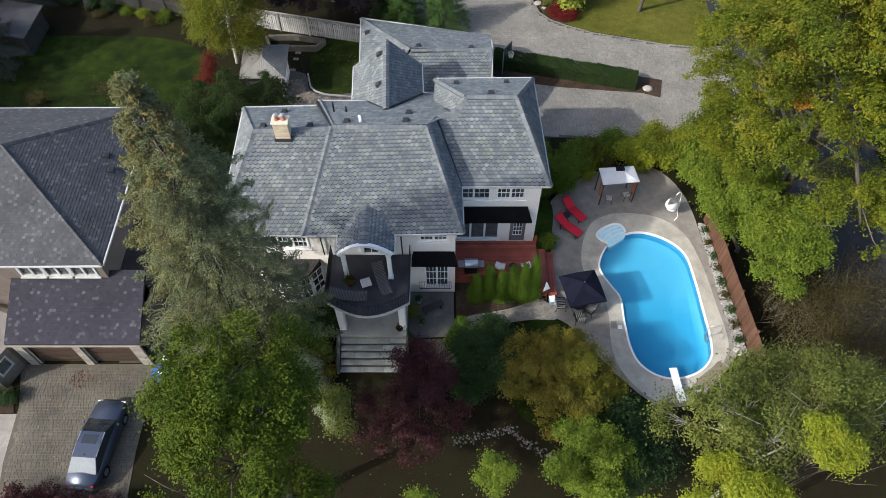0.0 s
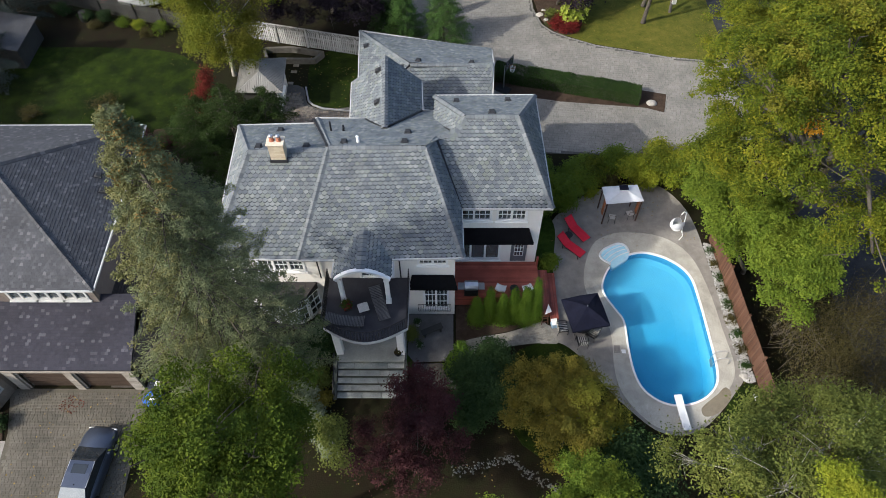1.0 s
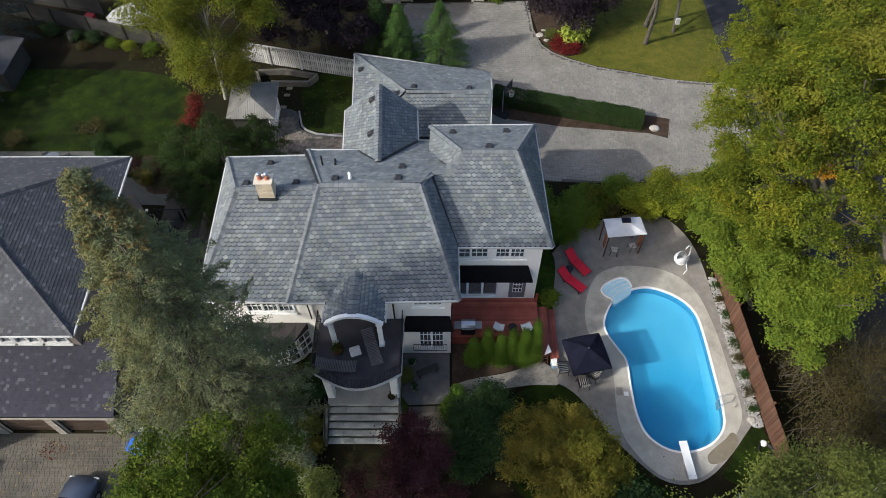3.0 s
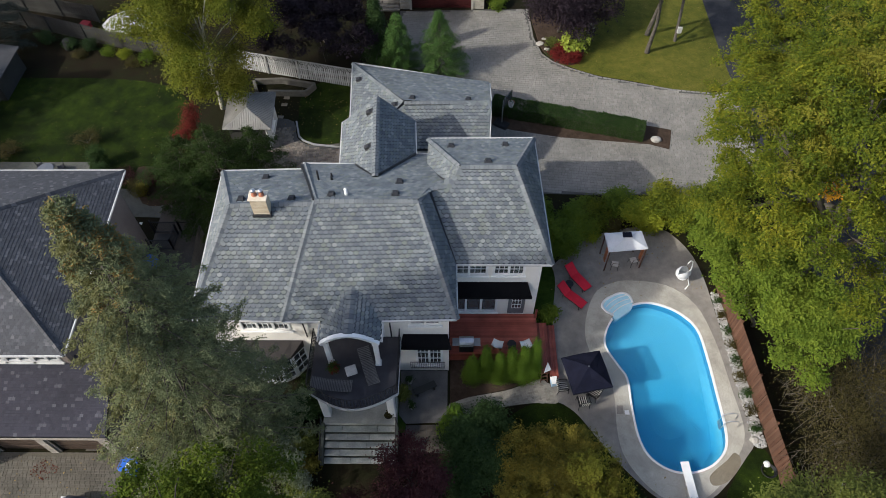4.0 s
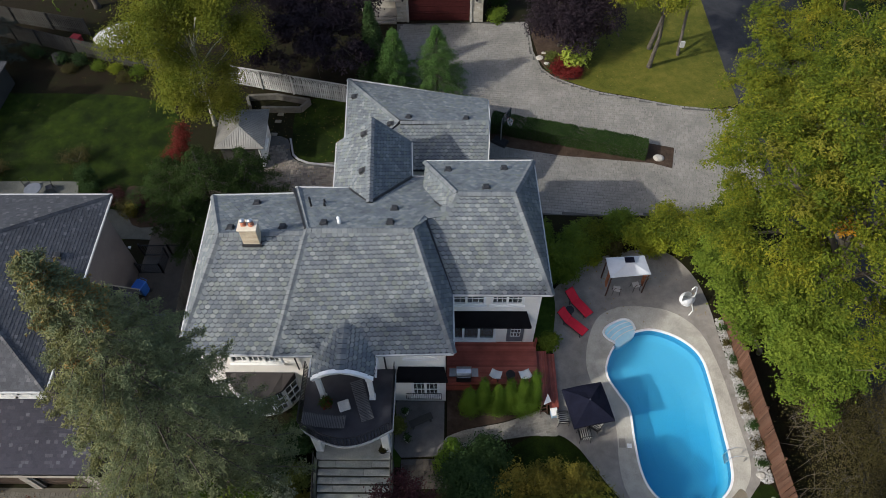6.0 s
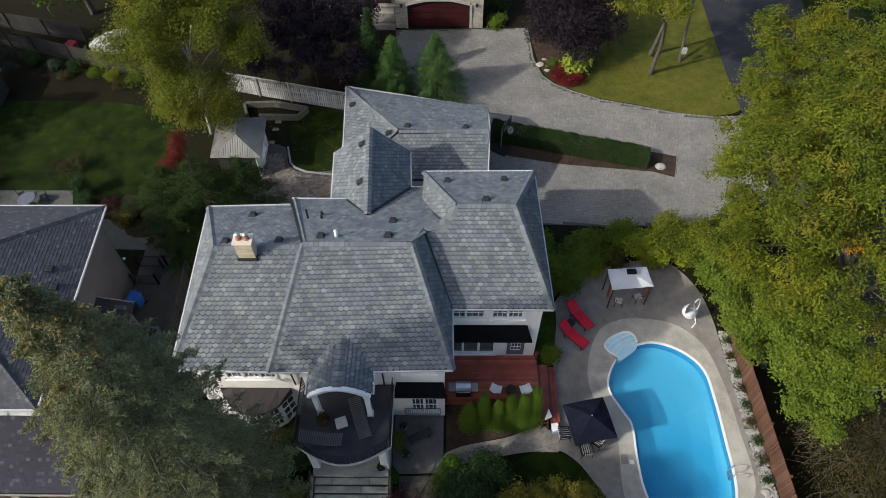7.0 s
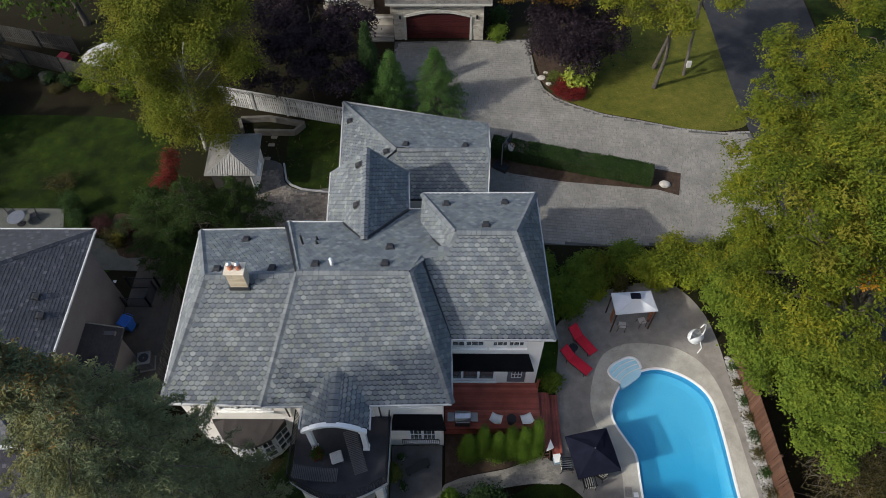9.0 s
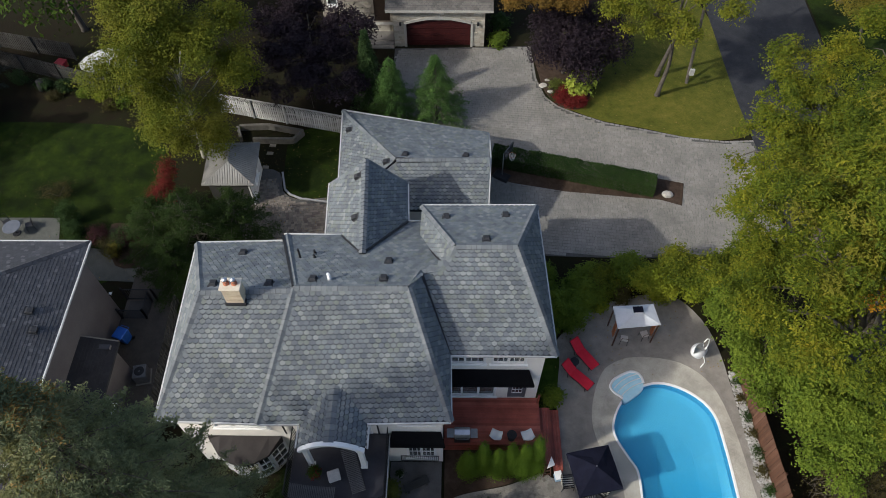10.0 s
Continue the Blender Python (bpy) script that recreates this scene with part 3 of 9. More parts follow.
def conifer(name, label, base, height, radius, leaf, bark, seed, n_branch=420, per=60, size=0.28, start=0.08, power=0.8, droop=0.35, group="", tips=None, lean=(0, 0), category="tree", reach=(0.72, 1.12), side_spread=0.10):
    """A trunk with whorls of drooping branches, each hung with short sprays."""
    rng = np.random.default_rng(seed)
    bx, by, bz = base
    t = thing(name, label, category, group=group)
    s = Shape()
    top = Vector((bx + lean[0], by + lean[1], bz + height))
    s.tube([(bx, by, bz - 0.1), Vector((bx, by, bz)).lerp(top, 0.5), top], [0.025 * height ** 0.9, 0.014 * height ** 0.9, 0.02], 8)
    pts, outs, tip_pts = [], [], []
    for i in range(n_branch):
        h = start + (1 - start) * (i + rng.random()) / n_branch
        a = i * 2.399963 + rng.normal(0, 0.25)
        R = radius * (1 - h) ** power * rng.uniform(*reach) + 0.12
        o = Vector((bx, by, bz)).lerp(top, h)
        d = np.array([math.cos(a), math.sin(a), 0.0])
        end = np.array(o) + d * R + np.array([0, 0, -droop * R + 0.12 * R])
        if R > 0.8:
            s.tube([o, Vector((np.array(o) + end) / 2 + np.array([0, 0, 0.08 * R])), Vector(end)], [0.018 * R + 0.01, 0.012 * R, 0.006], 4)
        m = max(8, int(per * (0.3 + R / radius)))
        f = rng.random(m) ** 0.7
        along = np.array(o)[None, :] * (1 - f[:, None]) + end[None, :] * f[:, None]
        along[:, 2] += 0.32 * R * f * (1 - f)
        side = np.array([-d[1], d[0], 0.0])
        spread = rng.normal(0, 0.11 + side_spread * R * (1 - 0.5 * f), m)
        along += side[None, :] * spread[:, None]
        along[:, 2] -= np.abs(rng.normal(0, 0.10 + 0.05 * R, m))
        pts.append(along)
        outs.append(np.tile(d * 0.5 + np.array([0, 0, 0.8]), (m, 1)))
        if tips is not None and h > 0.925:
            tip_pts.append(along[f > 0.3])
    P, O = np.vstack(pts), np.vstack(outs)
    part("trunk", s, bark, t, smooth=True)
    part("crown", leaf_mesh("crown", P, size * rng.uniform(0.6, 1.3, len(P)), O, rng, 0.42, 0.8, 0.4), leaf, t, kind="stuff")
    if tips is not None:
        Q = np.vstack(tip_pts)
        Q = Q[rng.random(len(Q)) < 0.55] + rng.normal(0, 0.1, 3)
        part("cone_cluster", leaf_mesh("cone_cluster", Q, 0.2 * rng.uniform(0.6, 1.3, len(Q)), np.tile([0, 0, 1.0], (len(Q), 1)), rng, 0.5, 1.0), tips, t, "cluster of tan cones", kind="stuff")
    return t


def spruce(name, label, base, height, radius, leaf, bark, seed, whorls=34, each=7, start=0.1, power=0.65, droop=0.3, twigs=11, per=16, size=0.15, group="", tips=None, tip_from=0.9, lean=(0, 0), shy=(), category="tree", young=None):
    """A ragged conifer: uneven whorls of long branches, side twigs on each, short sprays on those. shy: sides (plan
    directions) on which the lower branches stay short. young: a paler needle that paints sunlight onto the sunward
    side.
    """
    rng = np.random.default_rng(seed)
    t = thing(name, label, category, group=group)
    foot, top = np.array(base, float), np.array(base, float) + np.array([lean[0], lean[1], height])
    s = Shape()
    s.tube([foot - np.array([0, 0, 0.1]), (foot + top) / 2, top], [0.022 * height ** 0.9, 0.010 * height ** 0.9, 0.02], 8)
    pts, outs, tip_pts, fresh = [], [], [], []
    for k in range(whorls):
        for j in range(each):
            if rng.random() < (0.1 if k < 0.8 * whorls else 0.42):
                continue
            h = min(0.995, start + (1 - start) * ((k + rng.normal(0, 0.22) + 0.5) / whorls))
            a = 2 * math.pi * (j + rng.normal(0, 0.22)) / each + k * 2.4
            d = np.array([math.cos(a), math.sin(a), 0.0])
            R = radius * (1 - h) ** power * rng.uniform(0.62, 1.2) + 0.2
            R *= 1 - 0.45 * max(0.0, (h - 0.78) / 0.22)
            for sx, sy, k_ in shy:
                if d[0] * sx + d[1] * sy > 0.2 and h < 0.55:
                    R *= k_ + (1 - k_) * h / 0.55
            o = foot + (top - foot) * h
            bend = rng.uniform(0.7, 1.2) * droop
            side = np.array([-d[1], d[0], 0.0])
            at = lambda f: o + d * R * f + np.array([0, 0, R * (0.35 * f - (bend + 0.3) * f * f + 0.12 * f ** 4)])
            s.tube([at(0), at(0.35), at(0.7), at(1.0)], [0.011 * R + 0.01, 0.008 * R + 0.006, 0.005 * R + 0.004, 0.004], 4)
            m = max(4, int(twigs * (0.35 + 0.65 * R / radius)))
            for q in range(m):
                f = 0.2 + 0.8 * ((q + rng.random()) / m) ** 0.75
                p0 = at(f)
                L = (0.20 + 0.30 * R * (1.1 - f)) * rng.uniform(0.6, 1.2)
                way = side * (1 if q % 2 else -1) * rng.uniform(0.5, 1.0) + d * rng.uniform(0.4, 0.9) + np.array([0, 0, rng.uniform(-0.45, 0.05)])
                way /= np.linalg.norm(way)
                if q >= m - 2:
                    way = d + np.array([0, 0, -0.15])
                u = rng.random(per) ** 0.8
                sp = p0 + way * (L * u)[:, None] + rng.normal(0, 0.085, (per, 3)) + np.array([0, 0, -0.05]) * rng.random((per, 1))
                # Sprays facing the sun take the paler needle, so sunlight is put into the colour.
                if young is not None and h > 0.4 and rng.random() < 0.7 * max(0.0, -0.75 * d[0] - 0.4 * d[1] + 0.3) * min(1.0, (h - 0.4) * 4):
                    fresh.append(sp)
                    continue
                pts.append(sp)
                outs.append(np.tile(d * 0.4 + np.array([0, 0, 0.9]), (per, 1)))
                if tips is not None and h > tip_from and rng.random() < 0.42:
                    tip_pts.append(sp[: per // 2] + np.array([0, 0, -0.04]))
    P, O = np.vstack(pts), np.vstack(outs)
    part("trunk", s, bark, t, smooth=True)
    part("crown", leaf_mesh("crown", P, size * rng.uniform(0.6, 1.35, len(P)), O, rng, 0.36, 0.5, 0.45), leaf, t, kind="stuff")
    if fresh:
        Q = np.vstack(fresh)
        part("young_growth", leaf_mesh("young_growth", Q, size * rng.uniform(0.6, 1.35, len(Q)), np.tile([-0.5, -0.3, 0.8], (len(Q), 1)), rng, 0.4, 0.5), young, t, "yellow-green sprays painted lighter towards the sun", kind="stuff")
    if tip_pts:
        Q = np.vstack(tip_pts)
        part("cone_crop", leaf_mesh("cone_crop", Q, 0.17 * rng.uniform(0.6, 1.3, len(Q)), np.tile([0, 0, 1.0], (len(Q), 1)), rng, 0.5, 1.0), tips, t, "tan cones hanging in the top", kind="stuff")
    return t


def shrub(name, label, x, y, r, h, leaf, seed, count=2500, size=0.11, group="", category="shrub", z=0.0, flat=1.0):
    rng = np.random.default_rng(seed)
    lobes = [(x, y, z + h * 0.5, r * 0.75, r * 0.75 * flat, h * 0.5)]
    for i in range(6):
        a = rng.uniform(0, 6.283)
        k = rng.uniform(0.35, 0.6)
        lobes.append((x + math.cos(a) * r * k, y + math.sin(a) * r * k * flat, z + h * rng.uniform(0.35, 0.7), r * 0.45, r * 0.45 * flat, h * 0.38))
    t = thing(name, label, category, group=group)
    s = Shape()
    for L in lobes:
        s.tube([(x, y, z - 0.05), ((x + L[0]) / 2, (y + L[1]) / 2, L[2] * 0.6 + z * 0.4), L[:3]], [0.04, 0.03, 0.012], 5)
    part("stem", s, BARK, t)
    part("leaves", crown_leaves("leaves", lobes, count, size, rng, 0.13 * max(1, r), 18, 0.5), leaf, t, kind="stuff")
    return t


# ---- roofs ----
def flattened(points):
    """The points moved straight up or down onto the plane that fits them best."""
    p = np.array([tuple(q) for q in points], float)
    k, *_ = np.linalg.lstsq(np.column_stack([p[:, 0], p[:, 1], np.ones(len(p))]), p[:, 2], rcond=None)
    return [(x, y, float(k[0] * x + k[1] * y + k[2])) for x, y, _ in p]


def plane_axes(points):
    pts = [Vector(p) for p in points]
    n = Vector((0, 0, 0))
    for i in range(len(pts)):
        a, b = pts[i], pts[(i + 1) % len(pts)]
        n += a.cross(b)
    n.normalize()
    if n.z < 0:
        n = -n
    u = Vector((0, 0, 1)).cross(n).normalized()
    return sum(pts, Vector()) / len(pts), u, n.cross(u), n


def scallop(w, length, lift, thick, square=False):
    """A shingle in its own plane (u across, v up the slope, h off the roof): its face, a bevelled lower edge coloured
    dark as its shadow line, and the outline.
    """
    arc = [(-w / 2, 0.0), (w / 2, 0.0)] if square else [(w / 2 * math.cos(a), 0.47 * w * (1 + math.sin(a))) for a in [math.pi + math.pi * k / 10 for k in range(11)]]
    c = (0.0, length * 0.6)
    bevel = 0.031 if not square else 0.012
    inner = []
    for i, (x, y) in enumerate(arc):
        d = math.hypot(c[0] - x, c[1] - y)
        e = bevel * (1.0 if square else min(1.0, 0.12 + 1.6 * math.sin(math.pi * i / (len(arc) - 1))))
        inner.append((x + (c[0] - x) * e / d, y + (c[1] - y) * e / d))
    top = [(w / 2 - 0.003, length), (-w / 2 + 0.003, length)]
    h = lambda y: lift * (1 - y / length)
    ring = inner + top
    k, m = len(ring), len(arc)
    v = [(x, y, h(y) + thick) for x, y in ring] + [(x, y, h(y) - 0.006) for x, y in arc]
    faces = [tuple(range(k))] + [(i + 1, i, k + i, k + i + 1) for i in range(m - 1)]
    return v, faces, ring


def clipped(poly, border):
    """The part of a polygon inside a convex border (both in the plane, the border counter-clockwise)."""
    for i in range(len(border)):
        (ax, ay), (bx, by) = border[i], border[(i + 1) % len(border)]
        side = lambda p: (bx - ax) * (p[1] - ay) - (by - ay) * (p[0] - ax)
        out = []
        for j in range(len(poly)):
            p, q = poly[j - 1], poly[j]
            sp_, sq = side(p), side(q)
            if (sp_ >= 0) != (sq >= 0):
                t = sp_ / (sp_ - sq)
                out.append((p[0] + (q[0] - p[0]) * t, p[1] + (q[1] - p[1]) * t))
            if sq >= 0:
                out.append(q)
        poly = out
        if len(poly) < 3:
            return []
    return poly


def shingled(roof, points, material, rng, w=0.268, course=0.218, square=False, apart=None, edge=None):
    """Covers a roof face with overlapping shingles, cut along its hips and valleys. apart: a test on a place that picks shingles to be objects of their own."""
    c, u, v, n = plane_axes(points)
    flat = [((Vector(p) - c).dot(u), (Vector(p) - c).dot(v)) for p in points]
    if sum(flat[i - 1][0] * flat[i][1] - flat[i][0] * flat[i - 1][1] for i in range(len(flat))) < 0:
        flat = flat[::-1]
    hull = []
    for half in (sorted(set(flat)), sorted(set(flat), reverse=True)):
        chain = []
        for p in half:
            while len(chain) > 1 and (chain[-1][0] - chain[-2][0]) * (p[1] - chain[-2][1]) - (chain[-1][1] - chain[-2][1]) * (p[0] - chain[-2][0]) <= 0:
                chain.pop()
            chain.append(p)
        hull += chain[:-1]
    us, vs = [p[0] for p in flat], [p[1] for p in flat]
    length, lift, thick = course * 1.5, (0.018 if square else 0.045), (0.008 if square else 0.014)
    tv, tf, ring = scallop(w, length, lift, thick, square)
    tv = np.array(tv)
    base = np.array([u, v, n])
    V, F, M, k, singles = [], [], [], 0, []
    row, y = 0, min(vs) + 0.0
    while y < max(vs):
        x = min(us) + (w / 2 if row % 2 else 0)
        while x < max(us) + w:
            at = c + u * x + v * y + n * 0.006
            whole = all(inside(x + a, y + b, flat) for a, b in ring[:-2] + [(-w * 0.45, length), (w * 0.45, length)])
            if whole:
                if apart is not None and apart(at):
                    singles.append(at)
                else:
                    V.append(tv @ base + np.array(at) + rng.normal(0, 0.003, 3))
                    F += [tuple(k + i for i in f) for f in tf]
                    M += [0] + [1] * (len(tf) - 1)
                    k += len(tv)
            elif any(inside(x + a, y + b, flat) for a, b in ring):
                cut = clipped([(x + a, y + b) for a, b in ring], hull)
                if len(cut) >= 3:
                    V.append(np.array([tuple(c + u * a + v * b + n * (0.006 + thick + lift * (1 - (b - y) / length))) for a, b in cut]))
                    F.append(tuple(range(k, k + len(cut))))
                    M.append(0)
                    k += len(cut)
            x += w
        row, y = row + 1, y + course
    if V:
        me = bpy.data.meshes.new("shingles")
        me.from_pydata(np.vstack(V), [], F)
        me.materials.append(material)
        me.materials.append(edge or JOINT_SHADE)
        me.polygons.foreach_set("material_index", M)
        part("shingles", me, material, roof, kind="stuff")
    if singles:
        one = bpy.data.meshes.new("shingle")
        one.from_pydata(tv.tolist(), [], tf)
        one.materials.append(material)
        one.materials.append(edge or JOINT_SHADE)
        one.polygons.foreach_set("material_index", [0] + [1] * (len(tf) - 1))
        turn = Matrix((u, v, n)).transposed().to_4x4()
        for at in singles:
            ob = new("shingle", one)
            ob.parent = roof
            ob.matrix_basis = Matrix.Translation(at) @ turn


def caps(parent, a, b, material, width=0.36, step=0.24, drop=0.08):
    """Ridge or hip caps: short bent tiles that overlap along a line."""
    a, b = Vector(a), Vector(b)
    if a.z > b.z:
        a, b = b, a
    d = (b - a).normalized()
    s = d.cross(Vector((0, 0, 1))).normalized()
    u = s.cross(d)
    n = max(1, int((b - a).length / step))
    gap = (b - a).length / n
    lo, hi, pts = 0.078, 0.094, []
    for e, lift in ((-d * 0.004, hi), (d * (gap - 0.016), lo)):
        for q in (0, -0.04):
            pts += [e - s * width / 2 + u * (lift - drop + q), e + u * (lift + 0.02 + q), e + s * width / 2 + u * (lift - drop + q)]
    one = Shape().add(pts, [(0, 1, 7, 6), (1, 2, 8, 7), (0, 3, 4, 1), (1, 4, 5, 2), (6, 7, 10, 9), (7, 8, 11, 10), (0, 6, 9, 3), (2, 5, 11, 8)]).mesh("ridge_cap")
    one.materials.append(material)
    one.materials.append(JOINT_SHADE)
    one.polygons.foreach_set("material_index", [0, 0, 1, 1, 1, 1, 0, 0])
    strip = [p + s * k * width * 0.46 + u * (0.035 - abs(k) * drop) for p in (a, b) for k in (-1, 0, 1)]
    strip += [q - u * 0.03 for q in strip]
    part("ridge_strip", Shape().add(strip, [(0, 1, 4, 3), (1, 2, 5, 4), (6, 9, 10, 7), (7, 10, 11, 8), (0, 3, 9, 6), (2, 8, 11, 5)]), JOINT_SHADE, parent)
    for i in range(n):
        ob = new("ridge_cap", one)
        ob.parent = parent
        ob.matrix_basis = Matrix.Translation(a.lerp(b, i / n))


def gutter(parent, a, b, side=0.07, material=None):
    a, b = Vector(a), Vector(b)
    d = (b - a).normalized()
    out = Vector((d.y, -d.x, 0)).normalized()
    hub = Vector((-3, 29, 0)) if parent.name.startswith("house") else Vector((-27, 24, 0))
    if out.dot((a + b) / 2 - hub) < 0:
        out = -out
    lift = out * 0.05 + Vector((0, 0, 0.04))
    return part("gutter", Shape().beam(a + lift, b + lift, 0.07, 0.1), material or TRIM, parent)


def wall(parent, name, a, b, z0, z1, material, openings=(), thick=0.25, label=""):
    """A wall from a to b (plan), its outside on the right of a->b, with openings (from, to, low, high) cut through it."""
    a, b = Vector((*a, 0)), Vector((*b, 0))
    d = (b - a).normalized()
    nrm = Vector((-d.y, d.x, 0))
    L = (b - a).length
    xs = sorted({0.0, L, *[o[0] for o in openings], *[o[1] for o in openings]})
    zs = sorted({z0, z1, *[o[2] for o in openings], *[o[3] for o in openings]})
    m = Matrix((( d.x, nrm.x, 0, a.x), (d.y, nrm.y, 0, a.y), (0, 0, 1, 0), (0, 0, 0, 1)))
    nx, nz = len(xs) - 1, len(zs) - 1
    solid_cell = lambda i, j: 0 <= i < nx and 0 <= j < nz and not any(o[0] < (xs[i] + xs[i + 1]) / 2 < o[1] and o[2] < (zs[j] + zs[j + 1]) / 2 < o[3] for o in openings)
    spot = lambda i, j, k: (k * (nz + 1) + j) * (nx + 1) + i
    verts = [m @ Vector((x, y, z)) for y in (0, thick) for z in zs for x in xs]
    faces = []
    for i in range(nx):
        for j in range(nz):
            if not solid_cell(i, j):
                continue
            q = [(i, j), (i + 1, j), (i + 1, j + 1), (i, j + 1)]
            faces += [tuple(spot(a, b_, 0) for a, b_ in q), tuple(spot(a, b_, 1) for a, b_ in q[::-1])]
            for (da, db), (e0, e1) in (((0, -1), (0, 1)), ((1, 0), (1, 2)), ((0, 1), (2, 3)), ((-1, 0), (3, 0))):
                if not solid_cell(i + da, j + db):
                    faces.append((spot(*q[e0], 0), spot(*q[e0], 1), spot(*q[e1], 1), spot(*q[e1], 0)))
    used = sorted({i for f in faces for i in f})
    back = {o: i for i, o in enumerate(used)}
    s = Shape().add([verts[i] for i in used], [tuple(back[i] for i in f) for f in faces])
    w = part(name, s, material, parent, label)
    return w, m


def window(parent, m, o, cols=2, rows=2, sashes=1, sill=True, colour=None, blind=None):
    """A window in an opening o of a wall with axes m: frame, sashes, panes, bars and sill."""
    colour = colour or WHITE
    x0, x1, z0, z1 = o
    f = Shape()
    for bx in ((x0 - 0.07, x0 + 0.06, z0 - 0.07, z1 + 0.07), (x1 - 0.06, x1 + 0.07, z0 - 0.07, z1 + 0.07)):
        f.box(bx[0], bx[1], -0.04, 0.12, bx[2], bx[3], m)
    for bz in ((z0 - 0.07, z0 + 0.06), (z1 - 0.06, z1 + 0.07)):
        f.box(x0 + 0.06, x1 - 0.06, -0.04, 0.12, bz[0], bz[1], m)
    w = part("window", f, colour, parent, bevel=0.008)
    step = (x1 - x0) / sashes
    for k in range(sashes):
        a, b = x0 + k * step, x0 + (k + 1) * step
        if k:
            part("mullion", Shape().box(a - 0.06, a + 0.06, -0.02, 0.1, z0 + 0.06, z1 - 0.06, m), colour, w)
        bars = Shape()
        for c in range(1, cols):
            bx = a + (b - a) * c / cols
            bars.box(bx - 0.014, bx + 0.014, 0.02, 0.06, z0 + 0.06, z1 - 0.06, m)
        for r in range(1, rows):
            bz = z0 + (z1 - z0) * r / rows
            bars.box(a + 0.06, b - 0.06, 0.025, 0.055, bz - 0.014, bz + 0.014, m)
        if cols > 1 or rows > 1:
            part("glazing_grid", bars, colour, w)
        part("pane", Shape().box(a + 0.03, b - 0.03, 0.062, 0.072, z0 + 0.03, z1 - 0.03, m), GLASS, w)
    # Without a blind, a dark sheet painted as the unlit room behind the panes.
    part("pane_backing", Shape().box(x0, x1, 0.1 if blind else 0.3, 0.12 if blind else 0.32, z0, z1, m), blind or DARK_IN, w)
    if sill:
        part("sill", Shape().box(x0 - 0.14, x1 + 0.14, -0.12, 0.03, z0 - 0.16, z0 - 0.08, m), colour, w, bevel=0.01)
    return w


def box_vent(parent, place, normal):
    n = Vector(normal).normalized()
    u = Vector((0, 0, 1)).cross(n).normalized()
    m = Matrix.Translation(place) @ Matrix((u, n.cross(u), n)).transposed().to_4x4()
    s = Shape().box(-0.22, 0.22, -0.24, 0.24, -0.01, 0.03, m)
    s.add([m @ Vector(p) for p in ((-0.17, -0.19, 0.03), (0.17, -0.19, 0.03), (0.17, 0.17, 0.03), (-0.17, 0.17, 0.03), (-0.15, -0.17, 0.19), (0.15, -0.17, 0.19), (0.13, 0.08, 0.13), (-0.13, 0.08, 0.13))],
          [(3, 2, 1, 0), (4, 5, 6, 7), (0, 1, 5, 4), (1, 2, 6, 5), (2, 3, 7, 6), (3, 0, 4, 7)])
    return part("roof_vent", s, VENT, parent, "black box roof vent", bevel=0.01)


# ---- ground, lawns, paving ----
POOL = smooth_loop([(9.55, 23.5), (9.7, 24.5), (10.4, 25.6), (11.5, 26.3), (12.7, 26.45), (14.1, 25.85), (15.02, 24.75), (15.24, 23.0), (15.3, 20.5), (15.3, 18.6), (15.05, 17.5), (14.2, 16.65), (13.0, 16.25),
                    (11.9, 16.4), (11.0, 17.1), (10.6, 18.2), (10.5, 19.9), (10.5, 21.5), (10.12, 22.3)], 4)[::-1]
if sum(POOL[i - 1][0] * POOL[i][1] - POOL[i][0] * POOL[i - 1][1] for i in range(len(POOL))) < 0:
    POOL = POOL[::-1]
RIM = offset_loop(POOL, 0.08)

bm = bmesh.new()
edges = []
for loop in ([(-60, -40), (70, -40), (70, 110), (-60, 110)], RIM):
    vs = [bm.verts.new((x, y, 0)) for x, y in loop]
    edges += [bm.edges.new((vs[i], vs[(i + 1) % len(vs)])) for i in range(len(vs))]
bmesh.ops.triangle_fill(bm, edges=edges, use_beauty=True, normal=(0, 0, 1))
far = [bm.verts.new(p) for p in ((-60, -40, 0), (70, -40, 0), (70, 110, 0), (-60, 110, 0))]
out = [bm.verts.new(p) for p in ((-1500, -1500, 0), (1500, -1500, 0), (1500, 1500, 0), (-1500, 1500, 0))]
for i in range(4):
    bm.faces.new((far[i], out[i], out[(i + 1) % 4], far[(i + 1) % 4]))
bmesh.ops.remove_doubles(bm, verts=bm.verts, dist=0.001)
bmesh.ops.recalc_face_normals(bm, faces=bm.faces)
ground_mesh = bpy.data.meshes.new("ground")
bm.to_mesh(ground_mesh)
bm.free()
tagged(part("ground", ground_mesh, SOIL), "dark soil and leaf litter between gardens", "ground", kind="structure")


def flat(name, outline, z, material, label, category, depth=0.06):
    return solid(name, Shape().slab(outline, z - depth, z), material, label, category, kind="structure")


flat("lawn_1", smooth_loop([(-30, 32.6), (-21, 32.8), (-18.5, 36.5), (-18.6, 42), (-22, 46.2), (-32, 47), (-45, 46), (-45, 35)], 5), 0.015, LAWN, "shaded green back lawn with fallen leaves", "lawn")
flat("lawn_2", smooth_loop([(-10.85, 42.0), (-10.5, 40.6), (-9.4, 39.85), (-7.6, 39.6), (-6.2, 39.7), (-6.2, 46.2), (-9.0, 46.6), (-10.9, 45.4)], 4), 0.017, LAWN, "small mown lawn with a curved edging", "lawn")
